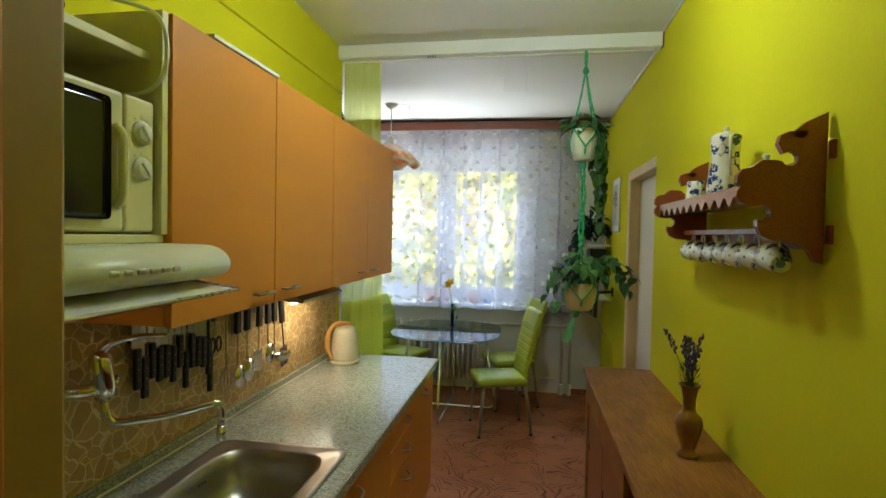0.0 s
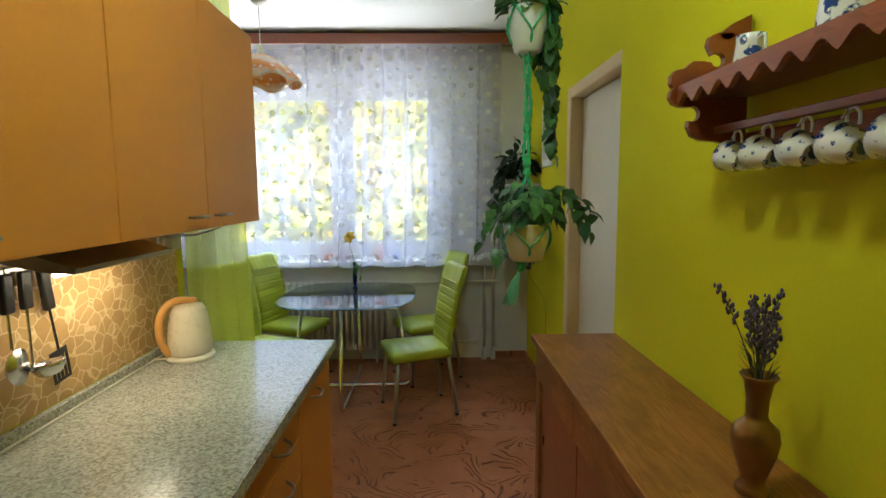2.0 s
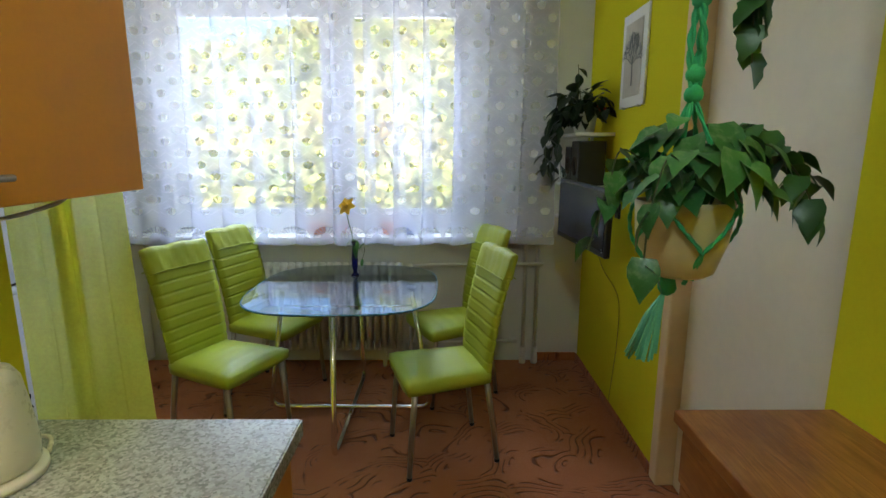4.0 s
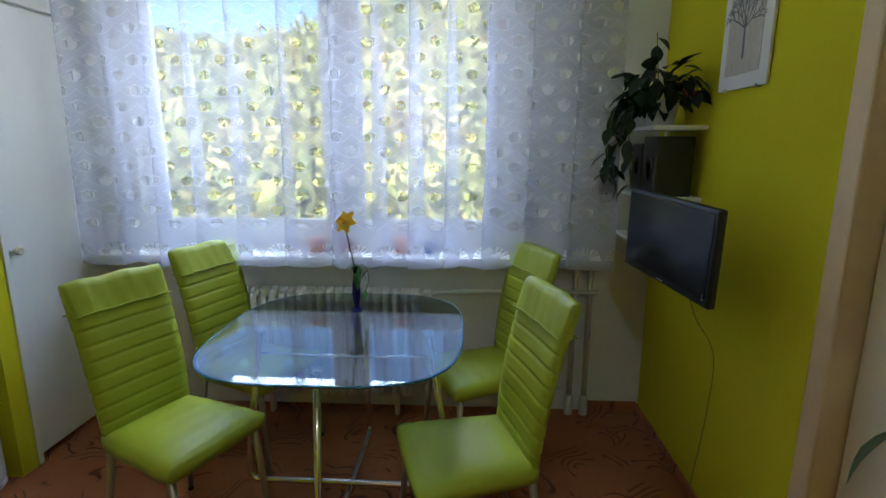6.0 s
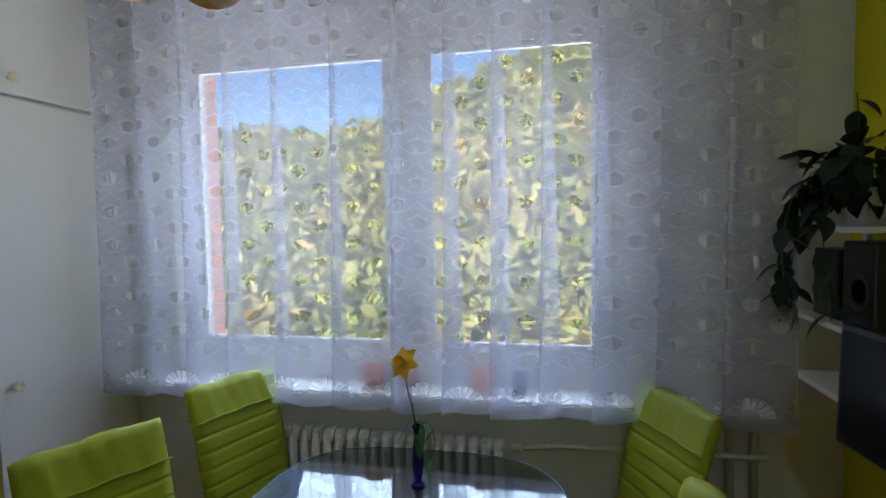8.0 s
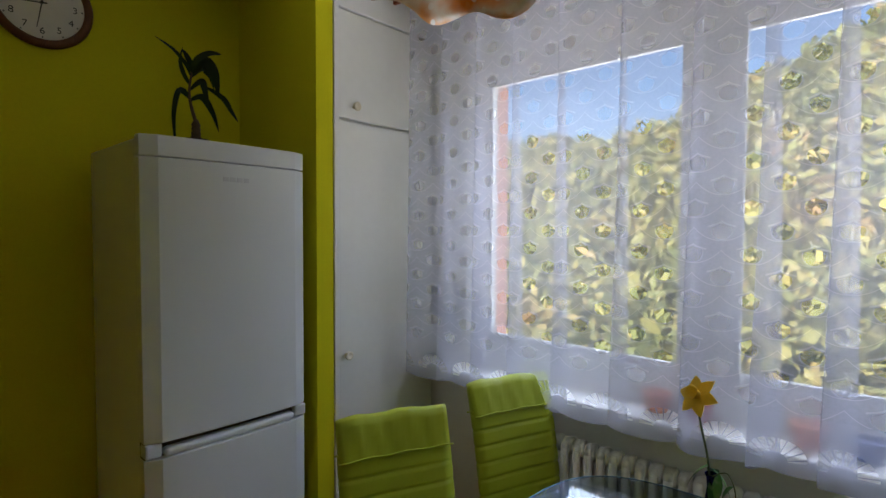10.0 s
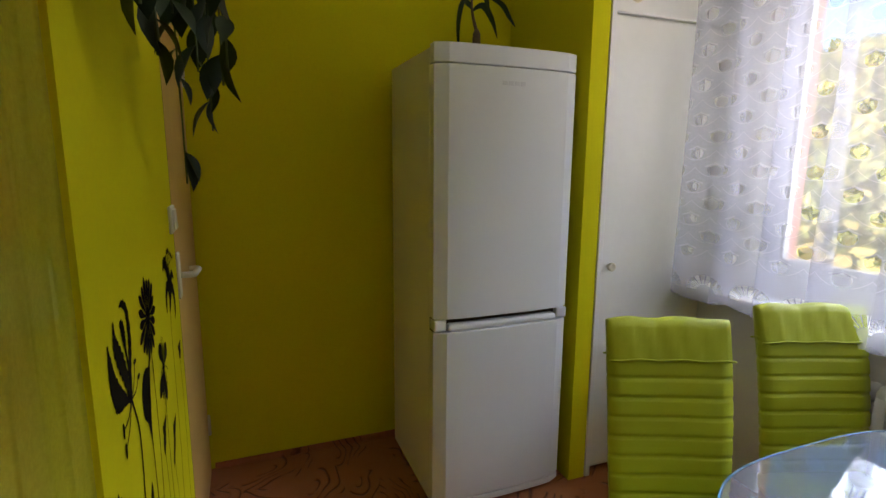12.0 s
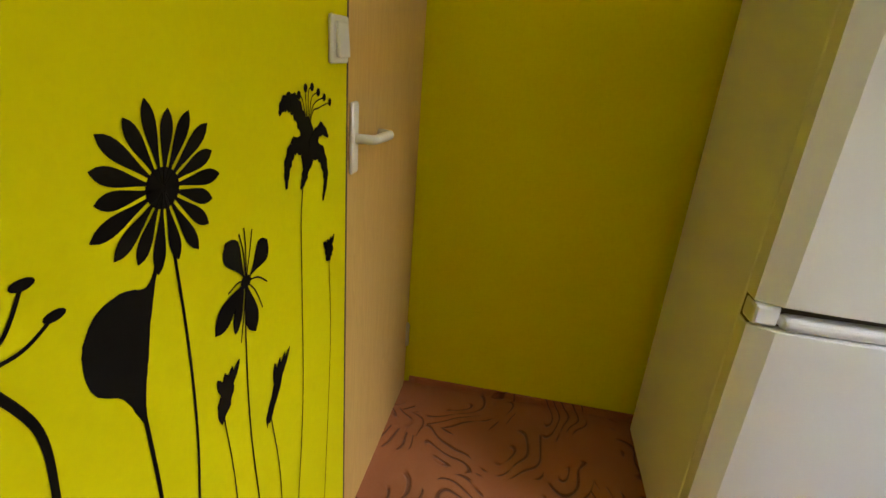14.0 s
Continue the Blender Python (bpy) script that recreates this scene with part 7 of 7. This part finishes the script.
blob(gl, "petal", [GC, (-1.347, 1.049), (-1.320, 1.054), (-1.290, 1.060), (-1.268, 1.072), (-1.252, 1.11), (-1.250, 1.145), (-1.258, 1.184), (-1.268, 1.165), (-1.276, 1.145), (-1.290, 1.122), (-1.315, 1.094), (-1.345, 1.068)], 0.0022, 8)
for b in ((-1.430, 1.094), (-1.450, 1.057), (-1.303, 1.022), (-1.307, 0.985)):
    decal_line(gl, [GC, ((b[0] + GC[0]) / 2 - 0.004, (b[1] + GC[1]) / 2 - 0.008), b], 0.0020, "stamen")
    wide, tall = (0.011, 0.005) if b[1] > 1.04 else (0.005, 0.014)
    decal_shape(gl, "anther", [(b[0] + wide * math.cos(q), b[1] + tall * math.sin(q)) for q in (j * math.tau / 12 for j in range(12))])
decal_line(gl, [GC, (-1.384, 1.034), (-1.416, 0.965), (-1.415, 0.879), (-1.408, 0.789), (-1.40, 0.12)], 0.0042)
b2 = decal("small black bud pair silhouette on the lime wall")
decal_shape(b2, "bud", petal_outline((-1.457, 0.745), (-1.480, 0.818), 0.015, 0, 0.45))
decal_shape(b2, "leaf", petal_outline((-1.457, 0.70), (-1.450, 0.74), 0.008, 0, 0.5))
decal_line(b2, [(-1.457, 0.75), (-1.458, 0.5), (-1.46, 0.12)], 0.0018)
for x, z, s in ((-1.215, 0.90, 1.35), (-1.282, 0.80, 0.95)):
    d5 = decal("low black spiky blossom silhouette on the lime wall")
    for k in range(15):
        a = math.radians(-35 + 250 * k / 14)
        decal_shape(d5, "petal", petal_outline((x, z - 0.035 * s), (x + 0.040 * s * math.cos(a), z - 0.03 * s + 0.075 * s * max(math.sin(a), -0.5)), 0.0075 * s, 0.002 * (-1) ** k, 0.66))
    blob(d5, "centre", [(x - 0.018 * s, z - 0.03 * s), (x, z), (x + 0.018 * s, z - 0.03 * s), (x, z - 0.06 * s)], 0.001, k)
    decal_line(d5, [(x, z - 0.035 * s), (x - 0.004, 0.5), (x, 0.12)], 0.0022)

# ---- outside: ground, hill and autumn woods ----
M_ground = surface("woodland ground", (0.22, 0.21, 0.08), 0.95, grain=0.4, spread=0.35, patch=0.03, relief=0.2, distance=0.3)


def hill_height(x, y):
    s = max(0.0, min(1.0, (y - 24) / 120))
    ridge = 33 + 7 * math.sin((x + 14) / 46) + 4 * math.sin(x / 17 + 1) + 0.10 * x
    return -11 + (ridge + 8) * (s * s * (3 - 2 * s)) + 1.2 * math.sin(x / 9) * math.sin(y / 11)


bm = bmesh.new()
NXH, NYH = 60, 44
xs = [-260 + 520 * i / NXH for i in range(NXH + 1)]
ys = [YW + 1.2 + 200 * (j / (NYH - 6)) ** 1.15 if j <= NYH - 6 else 206 + 500 * (j - NYH + 6) for j in range(NYH + 1)]
grid = [[bm.verts.new((x * (1 if y < 400 else 8), y, hill_height(x, y) if y < 210 else -11 + (hill_height(x, 208) + 11) * max(0, 1 - (y - 206) / 600))) for y in ys] for x in xs]
for a, b in zip(grid, grid[1:]):
    for j in range(NYH):
        bm.faces.new((a[j], b[j], b[j + 1], a[j + 1]))
tagged(part("ground", bm, M_ground, None, "", True), kind="structure")
n = Nodes("autumn foliage")
isl = n.tree.nodes.new("ShaderNodeNewGeometry").outputs["Random Per Island"]
big = n.noise(0.13, 2, 0.5)
tone = n.math("ADD", n.math("MULTIPLY", isl, 0.38), n.math("MULTIPLY", n.math("SUBTRACT", n.math("MULTIPLY", big, 1.9), 0.45), 0.6))
n.set(Base_Color=n.ramp(tone, [(0.05, (0.16, 0.19, 0.06)), (0.25, (0.27, 0.31, 0.09)), (0.45, (0.44, 0.45, 0.13)), (0.65, (0.66, 0.58, 0.17)), (0.85, (0.66, 0.46, 0.17)), (1.0, (0.52, 0.30, 0.13))]), Roughness=0.8, Specular_IOR_Level=0.2)
M_foliage = n.mat
rs = np.random.RandomState(5)
quads = []
LEAVES = 230
for k in range(1500):
    y = 22 + 128 * rs.rand() ** 0.85
    x = (rs.rand() * 2 - 1) * (14 + y * 0.95) - y * 0.22
    zg = hill_height(x, y)
    rw, rh = 1.6 + 1.8 * rs.rand(), 2.4 + 2.6 * rs.rand()
    d = rs.normal(size=(LEAVES, 3))
    d /= np.linalg.norm(d, axis=1)[:, None]
    d *= (0.70 + 0.42 * rs.rand(LEAVES))[:, None]
    c = np.array([x, y, zg + 2.2 + rh]) + d * np.array([rw, rw, rh])
    s = (0.10 + 0.17 * rs.rand(LEAVES))[:, None] * (0.75 + y / 110)
    a, b = rs.normal(size=(LEAVES, 3)) * s, rs.normal(size=(LEAVES, 3)) * s
    quads.append(np.stack([c + a, c + b, c - a * 0.9, c - b * 0.9 + a * 0.2], axis=1).reshape(-1, 3))
verts = np.concatenate(quads)
me = bpy.data.meshes.new("autumn_woods")
me.from_pydata(verts, [], np.arange(len(verts)).reshape(-1, 4))
me.materials.append(M_foliage)
tagged(new("autumn_woods", me), "yellow and green autumn woods on the hillside", "woods", "", "stuff")
